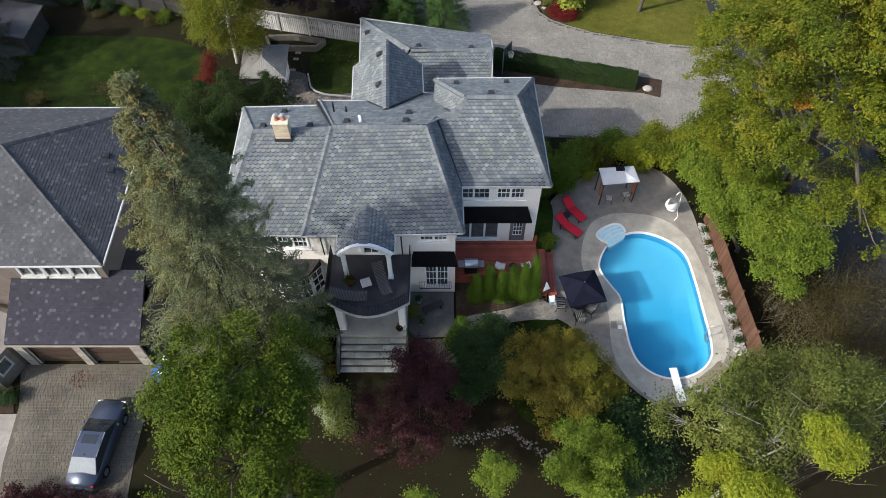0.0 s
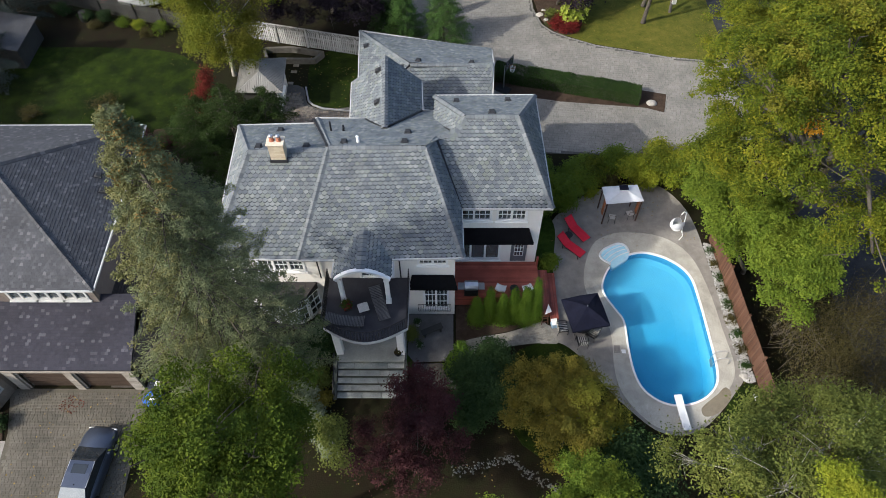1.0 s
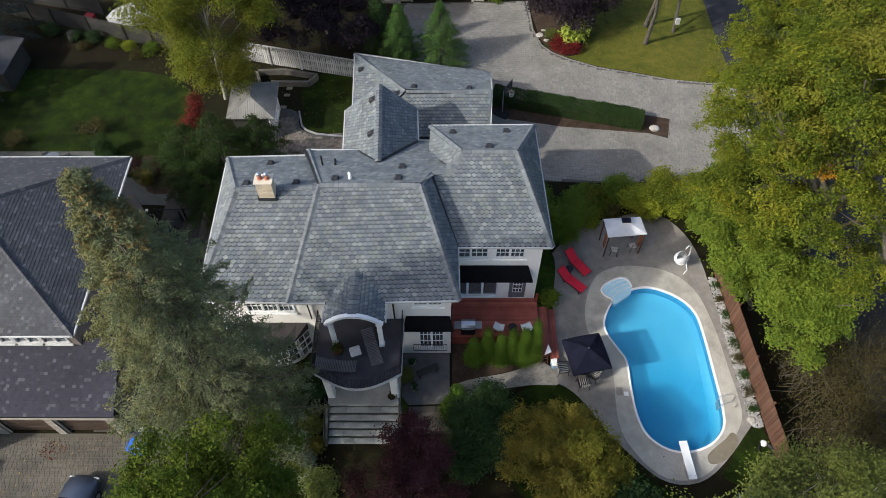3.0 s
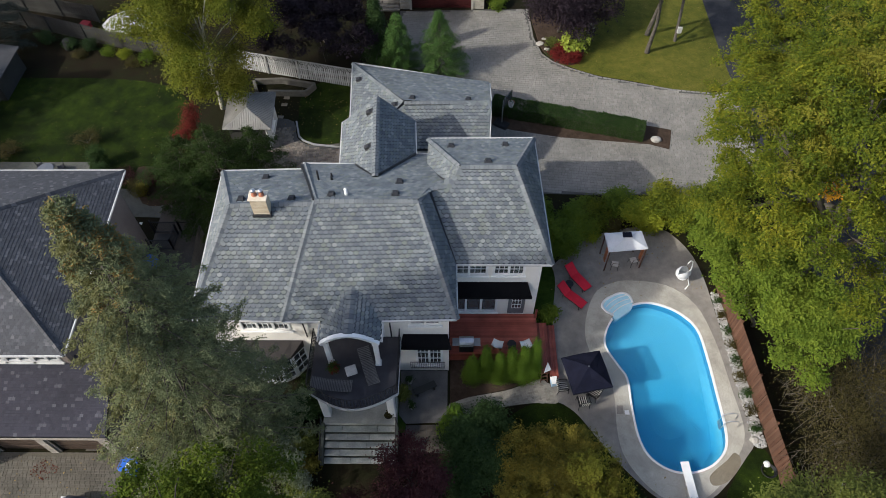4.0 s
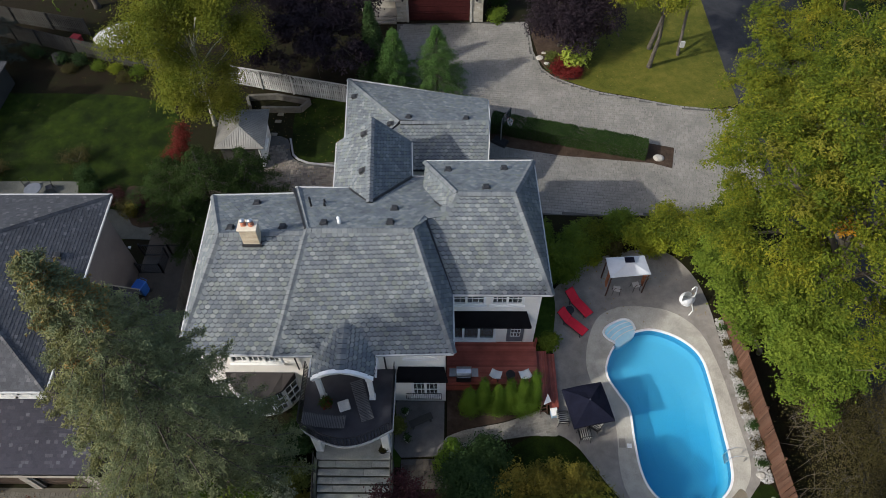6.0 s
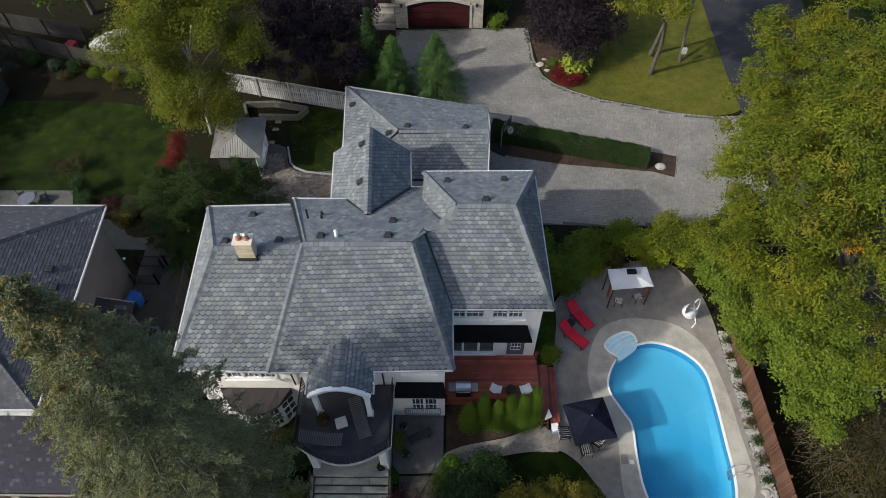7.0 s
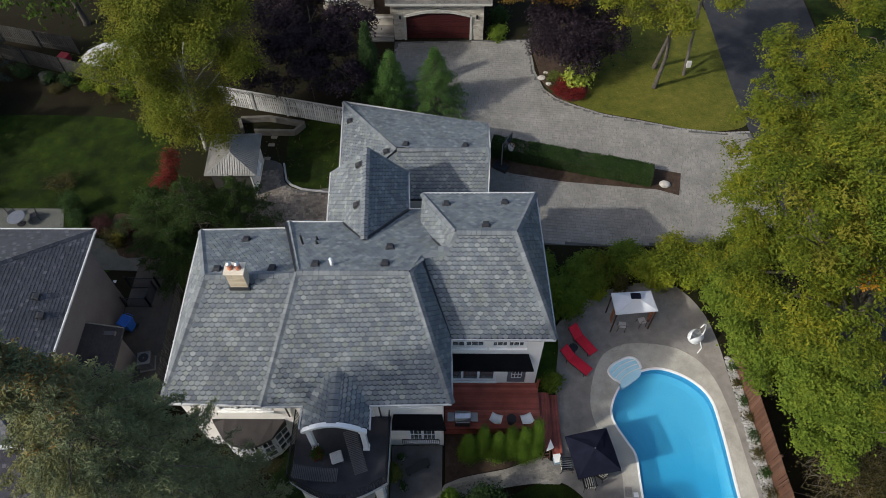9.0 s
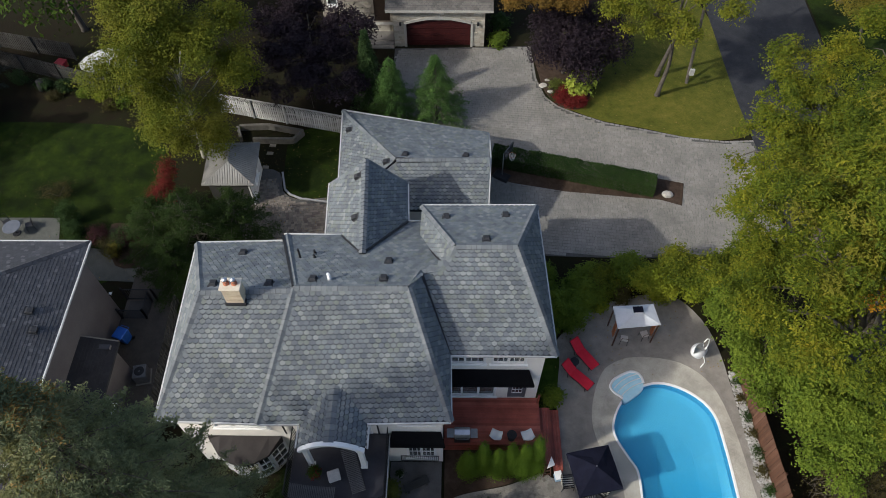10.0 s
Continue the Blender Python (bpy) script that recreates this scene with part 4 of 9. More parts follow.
flat("lawn_3", smooth_loop([(9.0, 49.2), (10.0, 48.3), (12, 47.3), (14.7, 46.6), (17.5, 45.75), (20.3, 45.4), (22.6, 46.5), (22.3, 51), (22.5, 58), (20, 64), (10, 60), (9.5, 54)], 5), 0.019, LAWN_DRY, "yellowing lawn beside the driveway", "lawn")
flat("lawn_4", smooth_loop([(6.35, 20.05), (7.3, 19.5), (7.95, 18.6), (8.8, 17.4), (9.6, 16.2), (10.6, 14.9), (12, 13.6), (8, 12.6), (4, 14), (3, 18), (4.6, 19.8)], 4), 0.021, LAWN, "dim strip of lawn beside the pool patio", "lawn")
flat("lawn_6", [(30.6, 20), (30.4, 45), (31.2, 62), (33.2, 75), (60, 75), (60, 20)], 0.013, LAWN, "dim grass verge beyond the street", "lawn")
flat("road", [(23.0, 75), (22.3, 62), (22.2, 50), (22.6, 40), (23.5, 20), (25, -30), (31, -30), (30.5, 20), (30.2, 45), (31, 62), (33, 75)], 0.023, ASPHALT, "dark asphalt street", "road")

DRIVE = [(-3.9, 55.6), (-3.9, 49), (-3.6, 46.2), (3.0, 44.2), (3.0, 36.5), (5.2, 35.2), (11.5, 35.0), (18.7, 35.2), (22.4, 36.5), (22.4, 45.3), (20.3, 45.2), (17.5, 45.6), (14.7, 46.4), (12, 47.1), (9.8, 48.15), (8.6, 48.9), (7.76, 49.9), (7.2, 52), (7.0, 55.9)]
BED = [(3.4, 44.0), (9, 43.0), (14.7, 41.7), (16.6, 41.2), (16.1, 39.25), (14.8, 39.75), (8.5, 40.45), (4.9, 41.2), (3.4, 41.9)]
drive = flat("driveway", DRIVE, 0.03, JOINT, "grey interlocking paver driveway", "driveway", 0.08)
flat("planting_bed", BED, 0.10, MULCH, "mulched bed under the clipped hedge", "planting bed", 0.16)
NDRIVE = [(-24.5, 17.1), (-16.6, 17.1), (-16.55, 12), (-16.3, 9), (-16.2, -6), (-24, -6), (-23.0, 9.6), (-23.4, 11.4), (-23.7, 14.5)]
ndrive = flat("driveway_2", NDRIVE, 0.03, TAN_JOINT, "tan paver driveway before the neighbouring garage", "driveway", 0.08)
flat("entry_walk", [(-24.6, 14.1), (-23.55, 14.1), (-23.0, 11.4), (-22.9, 9.6), (-26, 9.6), (-26, 14.1)], 0.026, CONCRETE, "pale concrete walk beside the tan driveway", "pavement")
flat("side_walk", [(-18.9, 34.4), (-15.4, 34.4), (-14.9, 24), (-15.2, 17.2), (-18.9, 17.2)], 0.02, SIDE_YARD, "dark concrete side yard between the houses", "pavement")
flat("garden_path", [(-33, 38.0), (-25.2, 38.0), (-24.6, 36.0), (-18.9, 34.9), (-18.9, 33), (-24.4, 33.2), (-33, 33.5)], 0.025, SHADE_SLAB, "concrete terrace behind the neighbouring house, coloured dark for shade", "pavement")
flat("planting_bed_2", smooth_loop([(-21.6, 37.5), (-18.7, 36.7), (-18.1, 34.5), (-20.4, 34.2)], 4), 0.036, MULCH, "brown mulch bed behind the neighbouring house", "planting bed")
court = flat("courtyard", smooth_loop([(-12.8, 42.0), (-11.2, 42.1), (-10.7, 40.4), (-9.4, 39.65), (-6.2, 39.35), (-6.2, 32.2), (-9, 32), (-12.5, 32.2), (-13.3, 37)], 3), 0.027, JOINT, "flagstone courtyard", "pavement")
PATIO = smooth_loop([(6.6, 24.8), (6.5, 26.3), (6.7, 28.6), (7.6, 29.9), (9.5, 31.4), (12, 32.2), (14.2, 32.2), (15.6, 30.6), (16.2, 28.5), (16.4, 25.5), (16.7, 22), (16.85, 18.4), (16.1, 17.1), (14.2, 15.2), (12.7, 14.55), (11.2, 14.85),
                     (9.7, 16.3), (8.75, 17.5), (7.95, 18.7), (7.35, 19.5), (6.45, 20.1), (5.3, 20.05), (5.4, 21.3), (6.5, 21.4)], 3)
if sum(PATIO[i - 1][0] * PATIO[i][1] - PATIO[i][0] * PATIO[i - 1][1] for i in range(len(PATIO))) < 0:
    PATIO = PATIO[::-1]


def holed(name, outer, hole, z, material, label):
    """A flat sheet with a hole, 5 cm thick at its edges."""
    b = bmesh.new()
    e = []
    for loop in (outer, hole):
        q = [b.verts.new((x, y, z)) for x, y in loop]
        e += [b.edges.new((q[i], q[(i + 1) % len(q)])) for i in range(len(q))]
    bmesh.ops.triangle_fill(b, edges=e, use_beauty=True, normal=(0, 0, 1))
    skirt = bmesh.ops.extrude_edge_only(b, edges=[x for x in b.edges if x.is_boundary])
    bmesh.ops.translate(b, verts=[g for g in skirt["geom"] if isinstance(g, bmesh.types.BMVert)], vec=(0, 0, -0.05))
    bmesh.ops.recalc_face_normals(b, faces=b.faces)
    me = bpy.data.meshes.new(name)
    b.to_mesh(me)
    b.free()
    return tagged(part(name, me, material), label, "patio", kind="structure")


DECKRING = smooth_loop([(8.45, 23.8), (8.6, 25.4), (9.3, 27.1), (10.3, 27.85), (11.6, 28.1), (13.8, 27.75), (15.3, 26.4), (15.95, 24), (16.2, 21), (16.3, 18.4), (15.4, 16.8), (14.0, 15.3), (12.7, 14.75), (11.2, 15.05), (9.9, 16.6), (9.5, 18.2), (9.6, 20.9), (9.0, 22.0)], 4)
if sum(DECKRING[i - 1][0] * DECKRING[i][1] - DECKRING[i][0] * DECKRING[i - 1][1] for i in range(len(DECKRING))) < 0:
    DECKRING = DECKRING[::-1]
holed("patio", PATIO, offset_loop(POOL, 0.10), 0.035, CONCRETE, "grey broomed concrete patio round the pool")
holed("pool_deck", DECKRING, RIM, 0.05, COPING, "pale weathered concrete ring round the pool")
WALK = smooth_loop([(0.45, 19.9), (1.6, 20.35), (3.6, 20.75), (5.0, 21.25), (5.8, 21.4), (6.5, 20.1), (5.4, 20.05), (4.4, 19.95), (2.4, 19.6), (0.6, 19.2)], 4)
front_walk = flat("front_walk", WALK, 0.042, AGGREGATE, "curved washed aggregate walk", "pavement")
flat("lower_court", [(-2.3, 21.95), (0.35, 21.95), (0.35, 18.9), (-1.9, 18.8), (-2.3, 19.3)], 0.038, COURT_SLAB, "old grey concrete court below the window", "pavement")

flat("lawn_7", smooth_loop([(5.5, 25.3), (6.55, 25.0), (6.75, 26.4), (7.0, 28.3), (6.6, 29.6), (5.5, 29.6)], 3), 0.044, LAWN_GREEN, "green strip of grass beside the house", "lawn")
flat("lawn_8", [(-2.9, 21.9), (-2.32, 21.9), (-2.32, 19.3), (-1.9, 18.75), (-1.95, 18.3), (-2.25, 18.3), (-2.25, 18.6), (-2.9, 18.6)], 0.026, LAWN_GREEN, "narrow strip of grass beside the stairs", "lawn")
flagged = flat("garden_walk", [(-1.9, 18.7), (0.3, 18.75), (0.5, 17.2), (-1.9, 17.2)], 0.02, JOINT, "sunken brown paver walk below the court", "pavement")
flat("deck_stain", smooth_loop([(14.3, 16.4), (15.0, 16.9), (15.5, 17.3), (15.75, 16.9), (15.3, 16.2), (14.6, 15.7), (14.0, 15.6), (13.9, 16.0)], 4), 0.054, STAIN, "brown damp stain at the pool end", "stain", 0.02)
flat("lawn_5", smooth_loop([(15.2, 16.0), (16.3, 17.3), (17.2, 17.4), (17.4, 15.4), (16.2, 14.4), (14.6, 14.9)], 4), 0.03, LAWN, "mossy strip of grass by the fence", "lawn")

# ---- pool ----
pool = thing("swimming_pool", "blue kidney-shaped swimming pool with white rim", "swimming pool")
n = len(POOL)
basin = Shape()
rows = [(POOL, 0.03), (POOL, -0.56), (offset_loop(POOL, -0.4), -0.66)]
cx, cy = 12.6, 21.3
deep = [(cx + (x - cx) * 0.45, cy + (y - cy) * 0.55) for x, y in POOL]
rows.append((deep, -0.78))
vs = []
for loop, z in rows:
    for x, y in loop:
        dz = z if z > -0.6 else z - 0.6 * max(0.0, min(1.0, (22.5 - y) / 4.0))
        vs.append((x, y, dz))
fs = [(r * n + i, r * n + (i + 1) % n, (r + 1) * n + (i + 1) % n, (r + 1) * n + i) for r in range(len(rows) - 1) for i in range(n)]
fs.append(tuple((len(rows) - 1) * n + i for i in range(n)))
part("basin", Shape().add(vs, fs[n:]), LINER, pool)
part("basin_wall", Shape().add(vs[:2 * n], fs[:n]), LINER_WALL, pool)
surface = Shape().add([(x, y, -0.08) for x, y in POOL], [tuple(range(n))])
part("water", surface, WATER, pool, "clear blue water")
entry = smooth_loop([(10.32, 25.3), (10.2, 25.64), (9.84, 25.9), (9.67, 26.27), (9.9, 26.66), (10.38, 26.97), (10.92, 27.18), (11.3, 27.08), (11.49, 26.78), (11.52, 26.4), (11.4, 26.05), (10.9, 25.65)], 4)
PALE_ACRYLIC = worn("pale_blue_acrylic", (0.36, 0.64, 0.74), (0.50, 0.75, 0.82), 2, 40, 0.4)
st = part("entry_steps", Shape().slab(entry, -0.3, 0.052), PALE_ACRYLIC, pool, "moulded pale blue entry steps")
if sum(entry[i - 1][0] * entry[i][1] - entry[i][0] * entry[i - 1][1] for i in range(len(entry))) < 0:
    entry = entry[::-1]
rim, inner = Shape(), offset_loop(POOL, -0.03)
for i in range(n):
    j = (i + 1) % n
    if not inside((POOL[i][0] + POOL[j][0]) / 2, (POOL[i][1] + POOL[j][1]) / 2 + 0.15, entry):
        rim.add([(*q, z) for q in (inner[i], RIM[i], RIM[j], inner[j]) for z in (-0.03, 0.075)], [(1, 3, 5, 7), (0, 6, 4, 2), (0, 1, 7, 6), (2, 4, 5, 3), (0, 2, 3, 1), (4, 6, 7, 5)])
part("rim", rim, WHITE, pool, "white moulded rim")
mouth = [q for q in entry if not inside(q[0], q[1] - 0.12, POOL)]
turn_at = max(range(len(mouth)), key=lambda i: math.dist(mouth[i], mouth[(i + 1) % len(mouth)]))
mouth = mouth[turn_at + 1:] + mouth[:turn_at + 1]
part("step_rim", Shape().tube([(x, y, 0.055) for x, y in mouth], 0.075, 8), WHITE, st, smooth=True)
way, out_ = Vector((0.846, 0.532)), Vector((-0.532, 0.846))
for off in (0.26, 0.55, 0.84):
    arc = [Vector((11.0, 25.88)) + out_ * (off + 0.13 * (1 - q * q)) + way * q * 0.8 for q in [k / 6 - 1 for k in range(13)]]
    part("tread_edge", Shape().tube([(q.x, q.y, 0.056) for q in arc], 0.03, 6), WHITE, st)

# ---- main house ----
house = thing("house", "two-storey cream stucco house with grey scalloped shingle roof", "house")
zE = 6.5
RL, RS, RM = (-10.55, 26.6, 9.16), (-6.3, 26.78, 9.3), (-1.16, 26.86, 9.22)
FL, BL = (-12.25, 21.55, zE), (-12.55, 31.25, zE)
SF, SB = (-7.68, 21.4, 6.55), (-8.05, 31.8, 6.55)
FR, VV = (0.82, 21.6, zE), (0.75, 24.85, zE)
MP, LB = (-0.65, 28.16, 8.63), (0.55, 28.45, 8.62)
ER, BR, RR, RLB = (5.75, 24.85, zE), (5.4, 33.9, zE), (3.92, 29.2, 9.2), (1.0, 29.2, 9.22)
BLK, LJ = (-0.8, 33.85, zE), (-0.87, 31.55, zE)
VAL, GPK, GS1, GS2 = (-3.62, 29.75, 7.78), (-3.92, 35.95, 7.9), (-1.75, 36.1, 5.75), (-1.6, 33.35, 5.75)
MB, WL1, WL2 = (-5.05, 31.8, 6.5), (-6.08, 32.3, 5.45), (-6.3, 36.4, 5.4)
GA, GB, GC, GD = (-6.77, 45.5, 2.65), (3.25, 43.45, 2.45), (2.98, 36.3, 3.2), (-6.2, 36.3, 3.0)
GL, GR = (-2.6, 38.75, 4.95), (3.12, 39.0, 4.75)
low = lambda p, d=0.12: (p[0], p[1], p[2] - d)

rng = np.random.default_rng(4)
FACES = {
    "left_front": [low(FL, 0), (-7.68, 21.45, 6.45), (-6.3, 26.7, 9.18), RL],
    "left_back": [RL, (-6.3, 26.7, 9.18), (-8.05, 31.4, 6.45), BL],
    "left_hip": [FL, RL, BL],
    "mid_front": [SF, FR, RM, RS],
    "mid_right": [FR, VV, MP, RM],
    "mid_back": [SB, RS, RM, MP, LB, LJ, (-0.8, 33.5, 5.6), GS2, VAL, MB],
    "right_front": [VV, ER, RR, RLB, LB, MP],
    "right_hip": [ER, BR, RR],
    "right_back": [RR, BR, BLK, RLB],
    "right_left": [BLK, LJ, LB, RLB],
    "wing_left": [VAL, MB, WL1, WL2, GPK],
    "wing_right": [VAL, GPK, GS1, GS2],
    "garage_front": [GL, GR, GC, GD],
    "garage_back": [GL, GA, GB, GR],
    "garage_left": [GL, GD, GA],
}
FACES = {k: flattened(v) for k, v in FACES.items()}
roofs = {}
for nm, pts in FACES.items():
    roofs[nm] = part("roof", Shape().plate(pts, 0.14), UNDERLAY, house, "grey scalloped slate-look shingles")
NEAR_EAVE = lambda p: p.y < 22.75 and p.x > -2.9
for nm, pts in FACES.items():
    shingled(roofs[nm], pts, SHINGLE, rng, apart=NEAR_EAVE if nm == "mid_front" else None)
for a, b in ((RL, (-6.4, 26.72, 9.2)), (RL, FL), (RL, BL), (RS, RM), (RS, SF), ((-6.18, 26.78, 9.3), (-7.88, 31.8, 6.55)), (RM, FR), (RM, MP), (MP, LB), (LB, RLB), (RLB, RR), (RR, ER), (RR, BR), (RLB, BLK), (VAL, GPK), (GL, GR), (GL, GA), (GPK, GS1)):
    caps(house, a, b, CAP)
part("step_flashing", Shape().beam((-6.38, 26.9, 9.27), (-8.1, 31.75, 6.6), 0.13, 0.05), VENT, house)
part("roof_step", Shape().add([SF, RS, SB, low(SF, 0.3), low(RS, 0.3), low(SB, 0.3)], [(0, 1, 4, 3), (1, 2, 5, 4)]), VENT, house)
for a, b in ((FL, (-7.7, 21.45, zE)), (FL, BL), (BL, (-8.1, 31.4, zE)), (SB, MB), (SF, (-5.85, 21.45, zE)), ((-2.85, 21.5, zE), FR), (FR, VV), (VV, ER), (ER, BR), (BR, BLK), (BLK, LJ), (GS1, GS2), (GS2, (-0.8, 33.4, 5.65)),
             (WL1, WL2), (GA, (-6.2, 36.5, 3.0)), (GA, GB), (GB, GR), (GR, GC)):
    gutter(house, low(a, 0.03), low(b, 0.03))

for a, b in ((VV, MP), (VAL, GS2), (VAL, MB), (LB, LJ)):
    lift = Vector((0, 0, 0.075))
    part("valley_flashing", Shape().beam(Vector(a) + lift, Vector(b) + lift, 0.15, 0.03), VENT, house)
# walls with their openings, counter-clockwise in plan with the outside on the right
w1 = [(1.7, 4.15, 4.68, 5.72), (1.4, 4.3, 1.2, 3.2)]
wl, ml = wall(house, "wall", (-11.9, 22.0), (-7.35, 22.0), 0, 6.45, STUCCO, w1)
window(house, ml, w1[0], 3, 2, 3)
w2 = [(2.6, 4.4, 4.05, 6.15), (2.3, 4.7, 1.25, 3.5), (5.82, 7.32, 5.3, 5.95), (6.02, 7.38, 0.72, 2.85)]
wm, mm = wall(house, "wall", (-7.35, 22.0), (0.42, 22.0), 0, 6.45, STUCCO, w2)
window(house, mm, w2[2], 3, 2, 2)
window(house, mm, w2[3], 3, 3, 2)
window(house, mm, w2[0], 2, 3, 2, sill=False)
wall(house, "wall", (0.42, 22.25), (0.42, 25.2), 0, 6.45, STUCCO)
w3 = [(0.12, 2.02, 5.05, 6.0), (2.4, 4.0, 5.05, 6.0), (0.1, 2.7, 1.2, 2.95), (3.38, 4.35, 0.95, 2.95)]
wr, mr = wall(house, "wall", (0.42, 25.2), (5.35, 25.2), 0, 6.45, STUCCO, w3)
window(house, mr, w3[0], 3, 2, 2, blind=WHITE)
window(house, mr, w3[1], 3, 2, 2, blind=WHITE)
window(house, mr, w3[2], 1, 1, 3)
wall(house, "wall", (5.35, 25.2), (5.15, 33.5), 0, 6.45, STUCCO)
wall(house, "wall", (5.15, 33.5), (-0.4, 33.5), 0, 6.4, STUCCO)
wall(house, "wall", (-0.4, 33.5), (-0.45, 31.4), 0, 6.4, STUCCO)
wall(house, "wall", (-5.9, 31.4), (-12.1, 31.0), 0, 6.4, STUCCO)
wall(house, "wall", (-12.1, 31.0), (-11.9, 22.0), 0, 6.4, STUCCO)
wall(house, "wall", (-1.95, 31.4), (-2.0, 35.9), 0, 5.65, STUCCO)
wall(house, "wall", (-2.0, 35.9), (-5.95, 36.1), 0, 5.2, STUCCO)
wall(house, "wall", (-5.95, 36.1), (-5.75, 31.4), 0, 5.3, STUCCO)
wall(house, "wall", (2.85, 36.6), (2.9, 43.1), 0, 2.6, STUCCO)
wall(house, "wall", (2.9, 43.1), (-6.4, 45.0), 0, 2.6, STUCCO)
wall(house, "wall", (-6.4, 45.0), (-6.0, 36.3), 0, 2.8, STUCCO)
wall(house, "wall", (-1.9, 36.5), (2.85, 36.5), 0, 2.8, STUCCO)
part("gable", Shape().plate([(2.95, 36.4, 3.1), (2.98, 43.3, 2.5), (2.98, 39.0, 4.65)], 0.05), STUCCO, house)
part("inner_floor", Shape().box(-11.6, 0.1, 22.5, 30.8, 3.6, 3.8), DARK_IN, house)

# french door on the deck
dr = part("door", Shape().box(3.4, 4.33, 0.02, 0.1, 0.95, 2.93, mr), worn("grey_door_paint", (0.10, 0.105, 0.12), (0.13, 0.135, 0.15), 3, 50, 0.5), house, "dark grey glazed door")
part("door_glass", Shape().box(3.62, 4.12, 0.0, 0.02, 1.6, 2.75, mr), GLASS, dr)
g = Shape()
for k in range(4):
    g.box(3.6 + k * 0.175 - 0.012, 3.6 + k * 0.175 + 0.012, -0.02, 0.0, 1.58, 2.77, mr)
    g.box(3.6, 4.14, -0.022, -0.002, 1.58 + k * 0.39 - 0.012, 1.58 + k * 0.39 + 0.012, mr)
part("glazing_grid", g, WHITE, dr)


def awning(x0, x1, y, z1, z0, out_y, cut):
    s = Shape()
    pts = [(x0, y, z1), (x1, y, z1), (x1 + cut, out_y, z0), (x0 - cut, out_y, z0)]
    s.plate(pts, 0.06)
    a = part("awning", s, BLACK_METAL_ROOF, house, "black sloped awning")
    part("valance", Shape().box(x0 - cut, x1 + cut, out_y - 0.02, out_y + 0.02, z0 - 0.18, z0 - 0.05), BLACK_METAL_ROOF, a)
    return a


awning(0.55, 4.7, 25.18, 4.35, 3.6, 24.66, 0.3)
awning(-1.95, 0.36, 21.98, 4.3, 3.65, 21.5, 0.2)

# chimney
ch = part("chimney", Shape().box(-9.3, -8.5, 26.1, 26.64, 8.4, 10.12), CHIM_BRICK, house, "buff brick chimney with two clay pots")
part("crown", Shape().box(-9.37, -8.43, 26.03, 26.71, 10.12, 10.21), worn("chimney_crown", (0.5, 0.44, 0.34), (0.6, 0.54, 0.44), 4, 40), ch, bevel=0.02)
part("flashing", Shape().box(-9.37, -8.43, 26.02, 26.7, 8.6, 9.06), VENT, ch)
for zc in range(9):
    for side_, (bx0, bx1) in enumerate(((-9.3, -9.04), (-9.03, -8.77), (-8.76, -8.5))):
        off = 0.0 if zc % 2 else 0.06
        part("brick", Shape().box(bx0 + off * (side_ > 0), bx1 + off * (side_ < 2), 26.088, 26.099, 9.07 + zc * 0.115, 9.175 + zc * 0.115), CHIM_BRICK, ch)
for x in (-9.08, -8.72):
    m = Matrix.Translation((x, 26.38, 10.21))
    pot = part("chimney_pot", Shape().lathe([(0.14, 0), (0.14, 0.04), (0.11, 0.07), (0.11, 0.22), (0.125, 0.24)], 14, m), CLAY, ch, smooth=False)
    part("cowl", Shape().lathe([(0.08, 0.24), (0.08, 0.3), (0.13, 0.31), (0.12, 0.36), (0.03, 0.41)], 14, m), STEEL, pot)

# portico with a barrel roof
xl, xr, yf = -5.8, -2.88, 20.3
arch = []
for k in range(17):
    t = k / 16
    a = math.pi * t
    arch.append((xl + (xr - xl) * t, 6.4 + 0.82 * (1 - (2 * t - 1) ** 2)))
pv = Shape()
na = len(arch)
vv = [(x, yf, z) for x, z in arch] + [(x, min(27.0, 21.6 + (z - 6.5) / 0.52 + 0.5), z) for x, z in arch]
pv.add(vv, [(i, i + 1, na + i + 1, na + i) for i in range(na - 1)])
portico = part("portico_roof", pv, UNDERLAY, house, "arched shingle roof over the balcony", smooth=True)
V, F, M = [], [], []
tv, tf, _ = scallop(0.24, 0.3, 0.055, 0.02)
k = 0
for side in range(na - 1):
    (xa, za), (xb, zb) = arch[side], arch[side + 1]
    if abs(zb - za) < 0.02:
        continue
    upv = Vector((xb - xa, 0, zb - za)) * (1 if zb > za else -1)
    u = Vector((0, -1, 0)) * (1 if zb > za else -1)
    v = upv.normalized()
    nn = u.cross(v)
    base = np.array([u, v, nn])
    x0, z0 = (xa, za) if zb > za else (xb, zb)
    y = yf + 0.16 + (0.11 if side % 2 else 0)
    end = 21.6 + (z0 - 6.5) / 0.52 + 0.3
    while y < end:
        V.append(np.array(tv) @ base + np.array([x0, y, z0]) + np.array(nn) * 0.006)
        F += [tuple(k + i for i in f) for f in tf]
        M += [0] + [1] * (len(tf) - 1)
        k += len(tv)
        y += 0.24
me = bpy.data.meshes.new("shingles")
me.from_pydata(np.vstack(V), [], F)
me.materials.append(SHINGLE)
me.materials.append(JOINT_SHADE)
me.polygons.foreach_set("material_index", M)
part("shingles", me, SHINGLE, portico, kind="stuff")
caps(portico, (-4.34, yf + 0.05, 7.225), (-4.34, 23.3, 7.245), CAP, 0.44, 0.26, 0.035)
fr = Shape()
lo = [(x + (0.10 if i < 8 else -0.10 if i > 8 else 0), z - 0.06) for i, (x, z) in enumerate(arch)]
